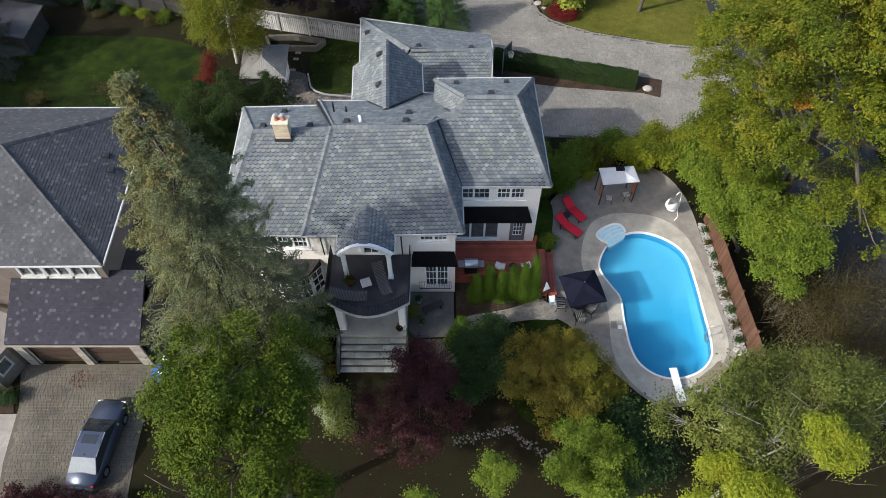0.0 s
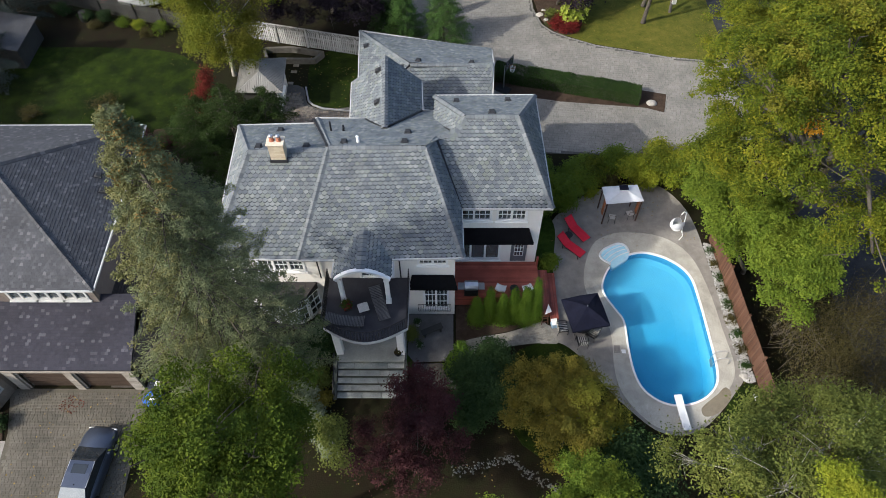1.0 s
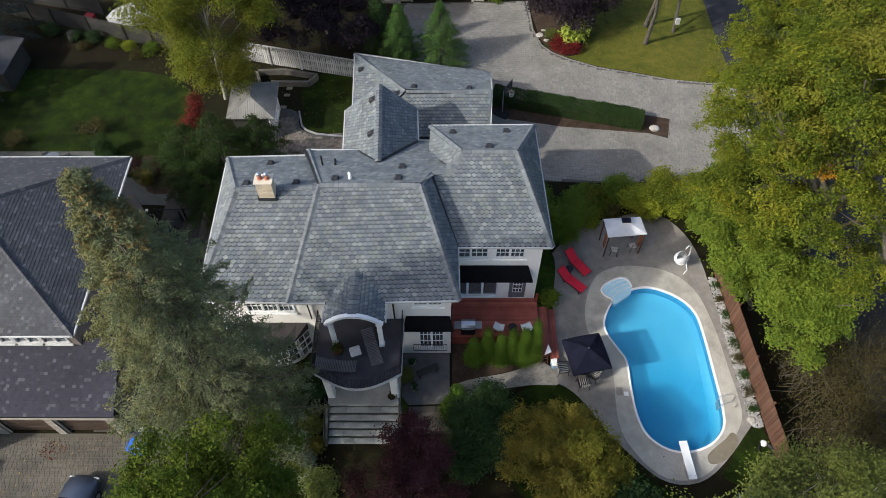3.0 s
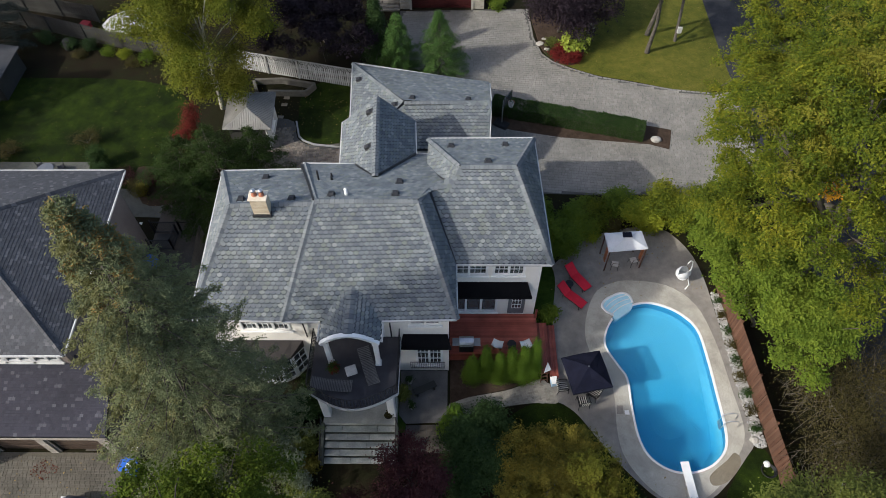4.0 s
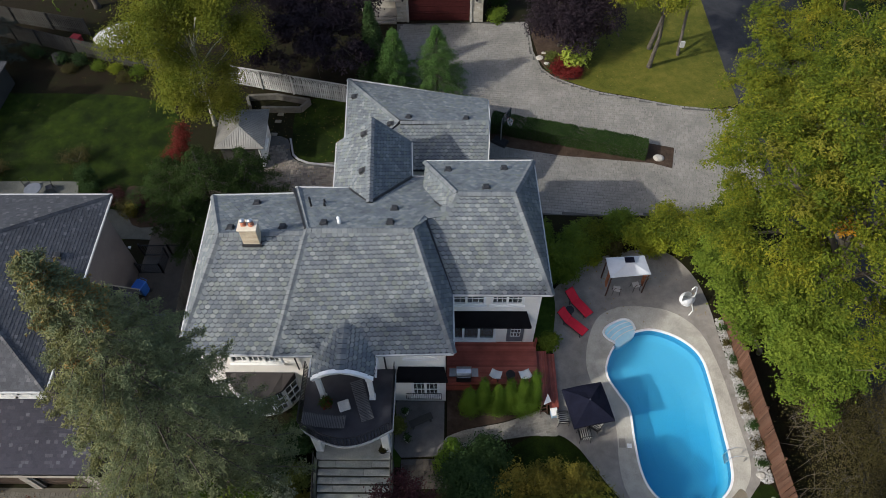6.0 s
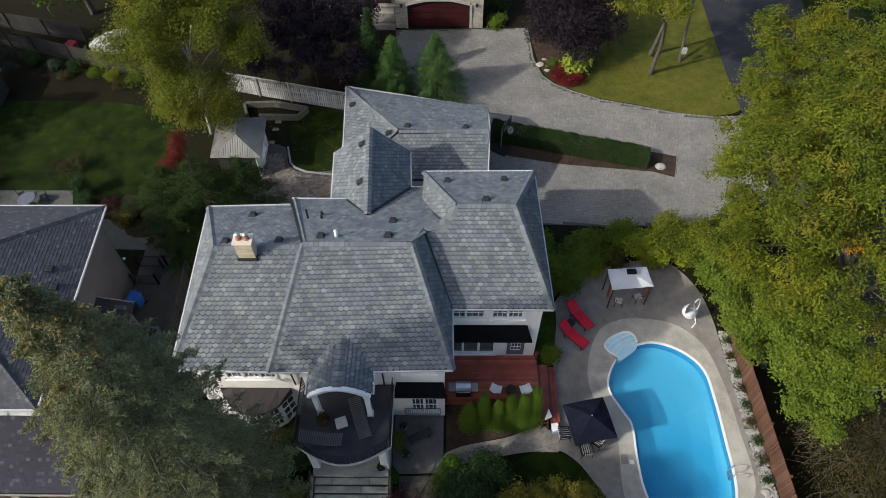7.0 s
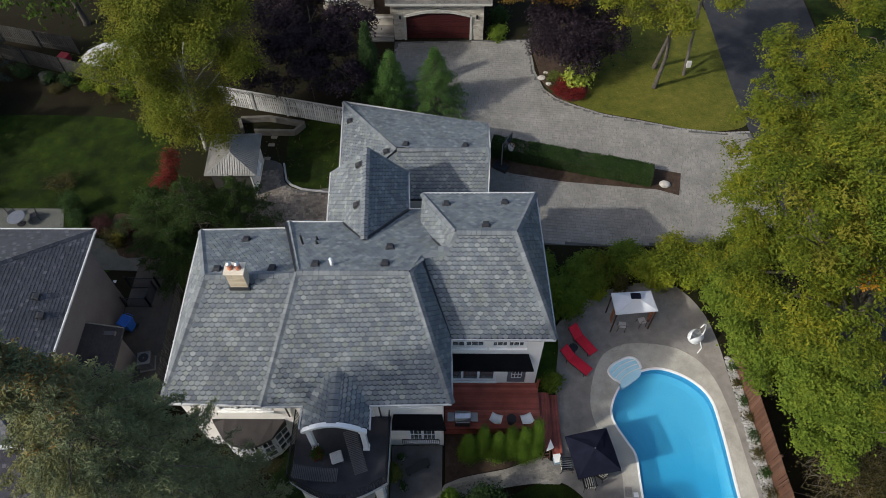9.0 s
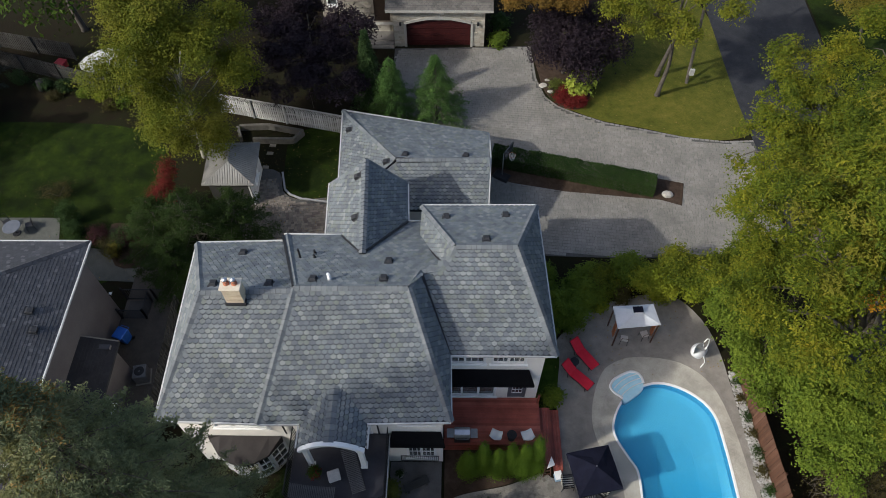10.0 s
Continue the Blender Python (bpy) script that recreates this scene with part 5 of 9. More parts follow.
for yy in (yf - 0.1,):
    v2 = [(x, yy, z + 0.075) for x, z in arch] + [(x, yy, z) for x, z in lo] + [(x, yy + 0.2, z + 0.075) for x, z in arch] + [(x, yy + 0.2, z) for x, z in lo]
    f2 = []
    for i in range(na - 1):
        f2 += [(i, i + 1, na + i + 1, na + i), (na + i, na + i + 1, 3 * na + i + 1, 3 * na + i), (i, 2 * na + i, 2 * na + i + 1, i + 1), (2 * na + i, 3 * na + i, 3 * na + i + 1, 2 * na + i + 1)]
    fr.add(v2, f2)
part("arch_trim", fr, WHITE, portico)
for x in (-5.55, -3.14):
    part("column", Shape().box(x - 0.11, x + 0.11, 20.34, 20.56, 4.0, 6.3).box(x - 0.15, x + 0.15, 20.3, 20.6, 4.0, 4.14).box(x - 0.14, x + 0.14, 20.31, 20.59, 6.14, 6.3), WHITE, house)
for x in (xl - 0.05, xr + 0.05):
    gutter(house, (x, yf + 0.1, 6.36), (x, 21.55, 6.36))
for s0, s1 in ((xl, xl + 0.12), (xr - 0.12, xr)):
    part("portico_beam", Shape().box(s0, s1, yf + 0.24, 21.9, 6.12, 6.36), WHITE, house)

# balcony
front = [(-6.5 + 4.4 * t, 18.85 - 0.85 * math.sin(math.pi * t)) for t in [i / 14 for i in range(15)]]
bal = part("balcony", Shape().slab([(-6.5, 21.98)] + front + [(-2.1, 21.98)], 3.82, 4.0), BALCONY, house, "dark balcony floor with bowed front")
edge = Shape()
for a, b in zip(front, front[1:]):
    edge.beam((*a, 3.88), (*b, 3.88), 0.09, 0.2)
edge.beam((-6.5, 18.85, 3.88), (-6.5, 21.98, 3.88), 0.09, 0.2)
edge.beam((-2.1, 18.85, 3.88), (-2.1, 21.98, 3.88), 0.09, 0.2)
part("fascia", edge, TRIM, bal)
line = [(-6.5, 21.9)] + front + [(-2.1, 21.9)]
rail = part("railing", Shape().tube([(x, y, 5.0) for x, y in line], 0.03, 6), IRON, bal, "black wrought iron railing")
for a, b in zip(line, line[1:]):
    L = math.dist(a, b)
    m_ = max(1, int(L / 0.12))
    for i in range(m_):
        x, y = a[0] + (b[0] - a[0]) * i / m_, a[1] + (b[1] - a[1]) * i / m_
        part("baluster", Shape().beam((x, y, 4.0), (x, y, 4.98), 0.03, 0.03, (1, 0, 0)), IRON, rail)
part("bottom_rail", Shape().tube([(x, y, 4.1) for x, y in line], 0.02, 5), IRON, rail)

# porch and stairs
porch = part("porch", Shape().box(-6.2, -2.35, 18.4, 22.0, 0, 1.02), worn("porch_stone", (0.24, 0.25, 0.23), (0.36, 0.36, 0.33), 0.9, 20), house)
# Riser colour holds the shadow under the treads, with some moss; cheek walls share it.
STONE_RISER = worn("shade_dark_mossy_stone", (0.075, 0.08, 0.066), (0.115, 0.12, 0.10), 2, 25, 0.9)
steps = thing("front_stairs", "wide grey flagstone stairs with iron handrails", "stairs")
stair_rng = random.Random(8)
for i in range(5):
    z1, y1 = 0.85 - 0.17 * i, 18.39 - 0.365 * i
    cuts = [-6.1, -5.0 + stair_rng.uniform(-0.35, 0.35), -3.7 + stair_rng.uniform(-0.4, 0.4), -2.38]
    for xa, xb in zip(cuts, cuts[1:]):
        part("tread", Shape().box(xa + 0.006, xb - 0.006, y1 - 0.365 + stair_rng.uniform(-0.012, 0.012), y1 - 0.05, z1 - 0.06, z1 + stair_rng.uniform(-0.006, 0.006)), STONE_STEP, steps, bevel=0.012)
    part("riser", Shape().box(-6.08, -2.4, y1 - 0.33, y1, 0, z1 - 0.062), STONE_RISER, steps)
for x in (-6.21, -2.33):
    part("cheek_wall", Shape().add([(x + dx, y, z) for dx in (-0.08, 0.08) for y, z in ((18.42, 0), (18.42, 1.1), (16.5, 0.25), (16.5, 0))], [(0, 1, 2, 3), (7, 6, 5, 4), (0, 4, 5, 1), (1, 5, 6, 2), (2, 6, 7, 3)]), STONE_RISER, steps, bevel=0.01)
for x in (-6.2, -2.3):
    r = part("handrail", Shape().tube([(x, 18.4, 1.95), (x, 16.6, 1.1), (x, 16.45, 1.0)], 0.032, 6), IRON, steps)
    for t in (0, 0.35, 0.7, 1.0):
        part("post", Shape().tube([(x, 18.35 - 1.75 * t, 0), (x, 18.35 - 1.75 * t, 1.93 - 0.83 * t)], 0.026, 6), IRON, r)
for x in (-6.0, -2.55):
    part("porch_column", Shape().box(x - 0.2, x + 0.2, 18.75, 19.15, 1.02, 3.8), WHITE, house, bevel=0.03)

# bow window
bow = [(-10.9 + 3.6 * t, 22.0 - 1.25 * math.sin(math.pi * t) ** 0.7) for t in [i / 6 for i in range(7)]]
br = Shape()
for (xa, ya), (xb, yb) in zip(bow, bow[1:]):
    sc = 1.0
    br.add([(xa, ya - 0.1, 3.2), (xb, yb - 0.1, 3.2), (xb, 21.98, 3.55), (xa, 21.98, 3.55)], [(0, 1, 2, 3)])
    br.add([(xa, ya - 0.1, 3.2), (xb, yb - 0.1, 3.2), (xb, yb - 0.1, 3.05), (xa, ya - 0.1, 3.05)], [(3, 2, 1, 0)])
bw = part("bow_window", br, BOW_ROOF, house, "curved bow window with a dark roof")
base_s = Shape()
for (xa, ya), (xb, yb) in zip(bow, bow[1:]):
    L = math.dist((xa, ya), (xb, yb))
    o = [(0.09, L - 0.09, 1.0, 2.95)]
    _, mb = wall(bw, "bow_wall", (xa, ya), (xb, yb), 0.72, 3.1, STUCCO, o, 0.12)
    f = Shape()
    for q in ((0.03, 0.12, 0.94, 3.0), (L - 0.12, L - 0.03, 0.94, 3.0)):
        f.box(q[0], q[1], -0.04, 0.1, q[2], q[3], mb)
    for z in (0.94, 1.6, 2.26, 2.92):
        f.box(0.12, L - 0.12, -0.03, 0.08, z, z + (0.08 if z in (0.94, 2.92) else 0.03), mb)
    f.box(L / 2 - 0.015, L / 2 + 0.015, -0.03, 0.08, 1.02, 2.92, mb)
    part("bow_sash", f, WHITE, bw)
    part("pane", Shape().box(0.1, L - 0.1, 0.03, 0.04, 1.0, 2.95, mb), GLASS, bw)


# ---- trees and shrubs ----
rng = np.random.default_rng(11)
# oak beside the pool
oak = [(19.5, 25.5, 13.5, 4.5, 4.5, 4.0), (14.9, 27.6, 14.3, 2.7, 2.7, 2.3), (13.9, 24.6, 15.4, 2.4, 2.4, 2.0), (16.0, 22.3, 13.2, 2.8, 2.6, 2.4), (17.0, 25.4, 17.2, 3.2, 3.2, 2.6), (15.9, 30.8, 12.0, 2.8, 3.0, 2.5),
       (19.5, 29.5, 15.6, 3.5, 3.5, 3.0), (21.0, 22.0, 14.6, 3.5, 3.4, 3.0), (15.4, 25.6, 9.6, 2.7, 2.7, 2.2), (17.2, 28.2, 7.6, 2.9, 2.8, 2.2), (19.8, 21.4, 9.4, 2.4, 2.4, 2.0),
       (22.5, 26.5, 18.4, 3.4, 3.4, 2.8), (21.5, 32.5, 11.0, 3.4, 3.4, 3.0), (24.0, 21.0, 10.5, 3.4, 3.4, 3.0), (17.2, 31.8, 8.0, 2.8, 2.6, 2.4), (25.5, 29.0, 13.0, 3.6, 3.6, 3.0), (18.5, 18.6, 11.2, 2.4, 2.4, 2.0), (20.8, 37.4, 12.2, 2.6, 2.6, 2.2), (23.2, 39.0, 12.8, 2.8, 2.8, 2.2), (18.8, 35.4, 11.2, 2.3, 2.3, 1.9),
       (17.2, 35.2, 12.3, 2.2, 2.3, 1.8), (18.6, 37.8, 12.4, 2.1, 2.2, 1.8), (15.9, 33.2, 12.0, 2.1, 2.3, 1.9), (16.0, 29.6, 5.2, 2.0, 2.0, 1.7)]
tree("oak_tree", "tall oak with yellow-green autumn leaves by the pool", (20.0, 26.0, 0), oak, OAK_LEAF, BARK, 236000, 0.135, 0.42, 1, clump=0.17, per=30, shell=0.22, up=0.75, twigs=2, fine=20, fine_size=0.25, aspect=0.55,
     accents=(("orange_sprig", ORANGE_LEAF, [(16.2, 23.5, 13.9, 0.5, 0.5, 0.35)], 230), ("golden_foliage", GOLD_BRIGHT, split_lobes([(17.2, 25.2, 17.4, 2.8, 2.8, 2.3), (14.3, 24.8, 15.5, 2.0, 2.0, 1.8), (15.5, 28.4, 14.4, 2.0, 2.0, 1.8), (19.8, 30.0, 15.9, 2.8, 2.8, 2.3)], 14, 0.24, np.random.default_rng(63)), 16000),))
# young maple that stands under the oak's edge
low_maple = [(16.9, 26.9, 3.6, 1.9, 1.9, 1.8), (17.7, 23.6, 3.4, 1.7, 1.8, 1.6), (16.4, 29.3, 3.4, 1.8, 1.8, 1.6), (18.6, 25.0, 5.2, 2.0, 2.0, 1.6), (19.0, 21.0, 4.0, 1.8, 1.8, 1.6),
             (15.9, 25.2, 5.0, 1.7, 1.7, 1.4), (17.3, 24.2, 5.7, 1.8, 1.8, 1.5), (18.6, 23.2, 5.7, 1.8, 1.8, 1.5), (19.3, 22.0, 5.0, 1.7, 1.7, 1.4), (17.9, 22.9, 4.6, 1.4, 1.4, 1.2)]
tree("maple_tree", "bright green young maple overhanging the fence", (18.4, 25.0, 0), low_maple, FRESH_LEAF, BARK, 50000, 0.15, 0.12, 2, clump=0.17, per=22, shell=0.25, up=0.7, fine=14, fine_size=0.32)
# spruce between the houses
spruce("spruce_tree", "tall ragged grey-green spruce with tan cones at its top", (-10.05, 16.6, 0), 21.4, 5.3, SPRUCE_NEEDLE, BARK, 3, 44, 8, 0.13, 0.72, 0.30, 15, 52, 0.12, tips=CONE_TIP, tip_from=0.84, lean=(-0.15, 0.1), shy=((-1.0, 0.1, 0.7), (0.8, 0.6, 0.68)), young=SUNWARD_NEEDLE)
# green tree in front
fl = [(-7.8, 9.6, 10.0, 3.0, 3.0, 2.6), (-8.6, 10.8, 12.8, 2.0, 2.0, 1.7), (-6.9, 12.2, 10.6, 2.0, 2.0, 1.7), (-9.6, 9.4, 12.4, 1.9, 1.9, 1.7), (-7.4, 7.4, 12.2, 2.2, 2.2, 1.8), (-8.0, 9.2, 14.0, 1.7, 1.7, 1.4), (-6.4, 9.0, 13.0, 1.6, 1.6, 1.3), (-6.6, 9.2, 9.4, 1.6, 1.6, 1.4),
      (-9.3, 11.4, 9.4, 1.7, 1.7, 1.5), (-9.2, 6.6, 11.0, 2.0, 2.0, 1.7), (-5.9, 6.4, 9.4, 2.0, 2.0, 1.6), (-8.4, 13.0, 8.4, 1.8, 1.8, 1.5), (-6.9, 11.6, 8.0, 1.3, 1.3, 1.1)]
tree("walnut_tree", "leafy green tree with thinning yellow leaves", (-8.0, 9.4, 0), fl, WALNUT_LEAF, BARK, 74000, 0.12, 0.26, 4, clump=0.17, per=16, shell=0.4, twigs=6, fine=12, fine_size=0.26, up=0.5)
# burgundy maple
rm = [(-1.1, 14.4, 3.0, 1.5, 1.5, 1.3), (-2.2, 15.5, 3.6, 0.8, 0.8, 0.6), (-1.1, 15.6, 3.6, 0.9, 0.9, 0.6), (-0.2, 14.2, 3.5, 1.0, 1.0, 0.7), (-1.4, 13.2, 4.0, 1.0, 1.0, 0.7), (-2.0, 14.2, 3.6, 0.9, 0.9, 0.7), (-1.7, 15.9, 3.3, 0.9, 0.9, 0.7), (-0.5, 15.3, 3.3, 0.9, 0.9, 0.7), (0.1, 13.2, 2.6, 1.0, 1.0, 0.8), (-3.4, 13.8, 1.9, 1.2, 1.2, 0.8), (-4.0, 12.8, 1.7, 1.2, 1.2, 0.7), (-2.8, 12.4, 2.2, 1.2, 1.2, 0.8), (-1.6, 11.8, 2.2, 1.2, 1.2, 0.8)]
tree("japanese_maple", "burgundy japanese maple beside the stairs", (-1.1, 14.4, 0), rm, RED_LEAF, BARK, 24000, 0.11, 0.12, 5, clump=0.16, per=16, shell=0.5, fine=10, fine_size=0.34)
# planting to the side of the stairs
shrub("rhododendron", "dark green broad-leaved rhododendron below the bow window", -7.35, 19.4, 1.15, 1.9, YEW_NEEDLE, 140, 5200, 0.15, category="shrub")
shrub("rhododendron", "green rhododendron with pale young leaves beside the stairs", -6.95, 20.2, 0.55, 2.1, GREEN_LEAF, 141, 1500, 0.15, category="shrub")
for i, (x, y, r, h) in enumerate(((-8.3, 17.0, 0.75, 1.3), (-7.5, 16.5, 0.65, 1.2), (-7.2, 15.5, 0.65, 1.2), (-6.8, 14.5, 0.6, 1.1), (-6.3, 13.6, 0.5, 0.9))):
    shrub("variegated_dogwood", "pale white-edged dogwood shrub beside the stairs", x, y, r, h, PALE_LEAF, 142 + i, 1500, 0.11, "pale shrubs by the stairs")
dg = [(-5.5, 12.8, 4.6, 0.7, 0.7, 0.8), (-5.9, 13.4, 3.6, 0.7, 0.7, 0.7), (-5.3, 12.3, 3.2, 0.8, 0.8, 0.7), (-5.7, 14.0, 2.4, 0.6, 0.6, 0.6)]
tree("young_birch", "slender sparse pale-leaved young tree by the stairs", (-5.5, 13.0, 0), dg, SAGE_LEAF, PALE_BARK, 3600, 0.12, 0.05, 145, clump=0.2, per=12, shell=0.8)
# yews
for i, (x, y, r, h) in enumerate(((1.3, 17.6, 1.5, 2.5), (2.4, 16.2, 1.7, 2.8), (2.6, 18.4, 1.2, 2.2), (1.2, 15.6, 1.3, 2.0))):
    shrub("yew_shrub", "dark green spreading yew", x, y, r, h, YEW_NEEDLE, 30 + i, 7000, 0.12, "yews by the walk")
for i, (x, y) in enumerate(((0.75, 18.9), (0.35, 18.2))):
    conifer("cypress_shrub", "bright green upright cypress shrub", (x, y, 0), 2.0, 0.55, ARBOR_LEAF, BARK, 40 + i, 90, 26, 0.12, 0.03, 0.5, -0.6, "small cypresses", category="shrub")
# golden round tree and the green one beside it
gl = [(5.45, 15.25, 2.70, 2.5, 2.4, 1.9), (4.45, 16.15, 3.20, 1.4, 1.4, 1.1), (6.05, 16.35, 3.30, 1.4, 1.4, 1.1), (7.25, 15.25, 3.20, 1.4, 1.4, 1.1), (5.05, 14.15, 3.70, 1.5, 1.5, 1.2), (6.65, 13.95, 3.50, 1.5, 1.5, 1.2), (4.05, 14.75, 2.60, 1.3, 1.3, 1.2), (7.75, 14.25, 2.40, 1.2, 1.2, 1.0), (5.65, 12.95, 2.80, 1.4, 1.4, 1.2)]
tree("hornbeam_tree", "round golden-brown ornamental tree", (5.6, 15.05, 0), gl, GOLD_LEAF, BARK, 52000, 0.10, 0.14, 6, clump=0.12, per=20, shell=0.3, fine=14, fine_size=0.28,
     accents=(("golden_leaves", GOLD_BRIGHT, split_lobes([(7.35, 14.95, 3.10, 1.4, 1.4, 1.2), (6.65, 13.95, 3.60, 1.5, 1.5, 1.2), (7.75, 14.15, 2.50, 1.2, 1.2, 1.0)], 6, 0.42, np.random.default_rng(61)), 9000),))
gs = [(6.45, 10.25, 4.25, 1.6, 1.6, 1.8), (5.95, 10.85, 5.25, 1.1, 1.1, 1.0), (7.05, 10.45, 5.45, 1.1, 1.1, 1.0), (6.45, 9.65, 5.95, 1.1, 1.1, 0.9), (5.65, 9.85, 4.25, 1.1, 1.1, 1.0), (7.45, 9.65, 4.45, 1.1, 1.1, 1.0), (6.65, 8.85, 5.05, 1.1, 1.1, 1.0)]
tree("linden_tree", "small fresh green tree", (6.4, 10.1, 0), gs, FRESH_LEAF, BARK, 26000, 0.115, 0.1, 7, clump=0.13, per=18, shell=0.3, fine=12, fine_size=0.32)
dk = [(8.3, 11.4, 3.0, 1.5, 1.6, 1.6), (8.8, 12.6, 2.4, 1.3, 1.3, 1.2), (7.8, 10.0, 3.6, 1.4, 1.4, 1.3), (9.6, 11.0, 2.6, 1.3, 1.3, 1.2)]
tree("elm_tree", "dark scrubby green tree", (8.4, 11.3, 0), dk, YEW_NEEDLE, BARK, 12000, 0.16, 0.09, 8)
# sage tree with pale branches
sg = [(12.6, 9.6, 10.8, 1.8, 1.8, 1.5), (9.2, 10.3, 9.0, 1.0, 1.0, 0.9), (9.7, 9.4, 12.6, 1.2, 1.2, 1.0), (11.0, 9.8, 11.4, 1.5, 1.5, 1.1), (12.3, 10.7, 10.9, 1.5, 1.5, 1.1), (14.2, 11.4, 10.0, 1.8, 1.8, 1.2), (16.2, 11.4, 9.6, 1.9, 1.9, 1.3), (11.4, 8.2, 12.2, 1.4, 1.4, 1.0), (13.7, 9.0, 12.0, 1.6, 1.6, 1.2), (15.8, 9.6, 11.2, 1.8, 1.8, 1.3), (10.2, 8.3, 10.4, 1.3, 1.3, 1.0), (17.8, 12.6, 7.6, 1.8, 1.8, 1.4)]
tree("olive_tree", "thin sage-green tree with pale bare branches", (13.0, 9.4, 0), sg, SAGE_LEAF, PALE_BARK, 44000, 0.105, 0.13, 9, clump=0.2, per=14, shell=0.6, twigs=14, fine=9, fine_size=0.36)
# yellow tops near the camera
for i, (x, y, z, r) in enumerate(((9.9, 6.2, 13.4, 1.55), (12.8, 7.8, 14.4, 0.9), (1.75, 7.6, 11.4, 0.6), (-0.9, 6.3, 11.4, 0.7), (7.1, 6.2, 11.6, 0.5))):
    pr = random.Random(200 + i)
    lb = [(x, y, z - 1.2, r * 0.5, r * 0.5, r * 0.9)]
    for k in range(9):
        a, q = k * 2.4 + pr.uniform(-0.4, 0.4), r * pr.uniform(0.35, 1.0)
        lb.append((x + q * math.cos(a), y + q * math.sin(a), z - 0.45 - 0.75 * q + pr.uniform(-0.25, 0.25), r * 0.3, r * 0.3, r * 0.42))
    tree("poplar_tree", "slim tree with bright yellow-green top", (x, y - 0.3, 0), lb, YELLOW_LEAF if i in (0, 1, 4) else FRESH_LEAF, BARK, int(9000 * r * r) + 2500, 0.085, 0.07, 50 + i, group="slim trees in front", clump=0.13, per=18, twigs=1)
# scrub on the far side of the fence
sc = [(21.0, 18.0, 2.6, 3.0, 3.0, 2.0), (19.6, 15.6, 2.4, 2.0, 2.0, 1.6), (23.0, 16.0, 2.8, 2.5, 2.5, 1.8), (20.0, 20.6, 2.4, 2.0, 2.0, 1.6), (23.4, 20.6, 2.6, 2.2, 2.2, 1.7), (19.2, 12.6, 2.8, 2.0, 2.0, 1.6)]
thicket = tree("thorn_thicket", "brown half-bare thicket behind the fence", (21.0, 17.8, 0), sc, BROWN_LEAF, TWIG_BARK, 36000, 0.09, 0.09, 10, "thicket", clump=0.4, per=8, shell=0.85, twigs=20)
tw, twig_rng = Shape(), np.random.default_rng(77)
for k in range(420):
    L = sc[k % len(sc)]
    a = Vector((L[0] + twig_rng.normal(0, 0.45) * L[3], L[1] + twig_rng.normal(0, 0.45) * L[4], 0.1))
    lean = Vector((twig_rng.normal(0, 0.9), twig_rng.normal(0, 0.9), L[2] * twig_rng.uniform(0.7, 1.5)))
    tw.tube([a, a + lean * 0.5 + Vector((twig_rng.normal(0, 0.15), twig_rng.normal(0, 0.15), 0.15)), a + lean + Vector((twig_rng.normal(0, 0.3), twig_rng.normal(0, 0.3), -0.1))], [0.014, 0.010, 0.005], 3)
part("brushwood", tw, TWIG_BARK, thicket, "bare grey-brown twigs", kind="stuff")
# shrubs behind the loungers and the pool
for i, (x, y, r, h, lf) in enumerate(((7.2, 30.6, 1.4, 2.6, MID_LEAF), (8.5, 31.6, 1.4, 2.2, MID_LEAF), (10.0, 32.4, 1.3, 1.9, OAK_LEAF), (11.4, 33.2, 1.3, 2.3, MID_LEAF), (12.5, 32.7, 1.3, 2.2, YELLOW_LEAF), (14.2, 33.0, 1.6, 2.7, OAK_LEAF), (13.3, 32.1, 0.9, 1.8, YELLOW_LEAF), (15.1, 32.2, 1.0, 2.2, YELLOW_LEAF), (9.0, 33.0, 1.0, 1.7, FRESH_LEAF),
                                       (16.0, 32.6, 1.6, 3.4, OAK_LEAF), (16.6, 30.8, 1.3, 2.6, FRESH_LEAF), (6.5, 29.6, 1.0, 3.4, MID_LEAF), (7.5, 29.9, 0.9, 3.2, MID_LEAF), (18.0, 33.4, 1.6, 3.4, OAK_LEAF), (6.25, 25.5, 0.6, 0.9, MID_LEAF), (6.2, 31.6, 0.9, 2.0, MID_LEAF), (6.4, 33.2, 0.9, 1.7, MID_LEAF), (10.9, 32.0, 0.6, 1.1, BROWN_LEAF), (9.6, 31.4, 0.6, 1.0, YELLOW_LEAF))):
    shrub("garden_shrub", "leafy yellow-green shrub behind the patio" if lf in (YELLOW_LEAF, OAK_LEAF) else "leafy green shrub beside the patio", x, y, r, h, lf, 60 + i, int(3200 * r * r) + 900, 0.15, "shrubs round the patio")
for i, (x, y, h) in enumerate(((1.7, 21.5, 2.3), (2.45, 21.7, 2.9), (3.2, 21.55, 2.5), (3.85, 21.65, 2.9), (4.45, 21.5, 3.3), (5.05, 21.7, 3.7))):
    conifer("arborvitae", "bright green pointed arborvitae beside the deck", (x, y, 0), h * 1.15, 0.56, ARBOR_LEAF, BARK, 80 + i, 230, 56, 0.065, 0.02, 1.0, -0.25, "row of arborvitaes", category="shrub")
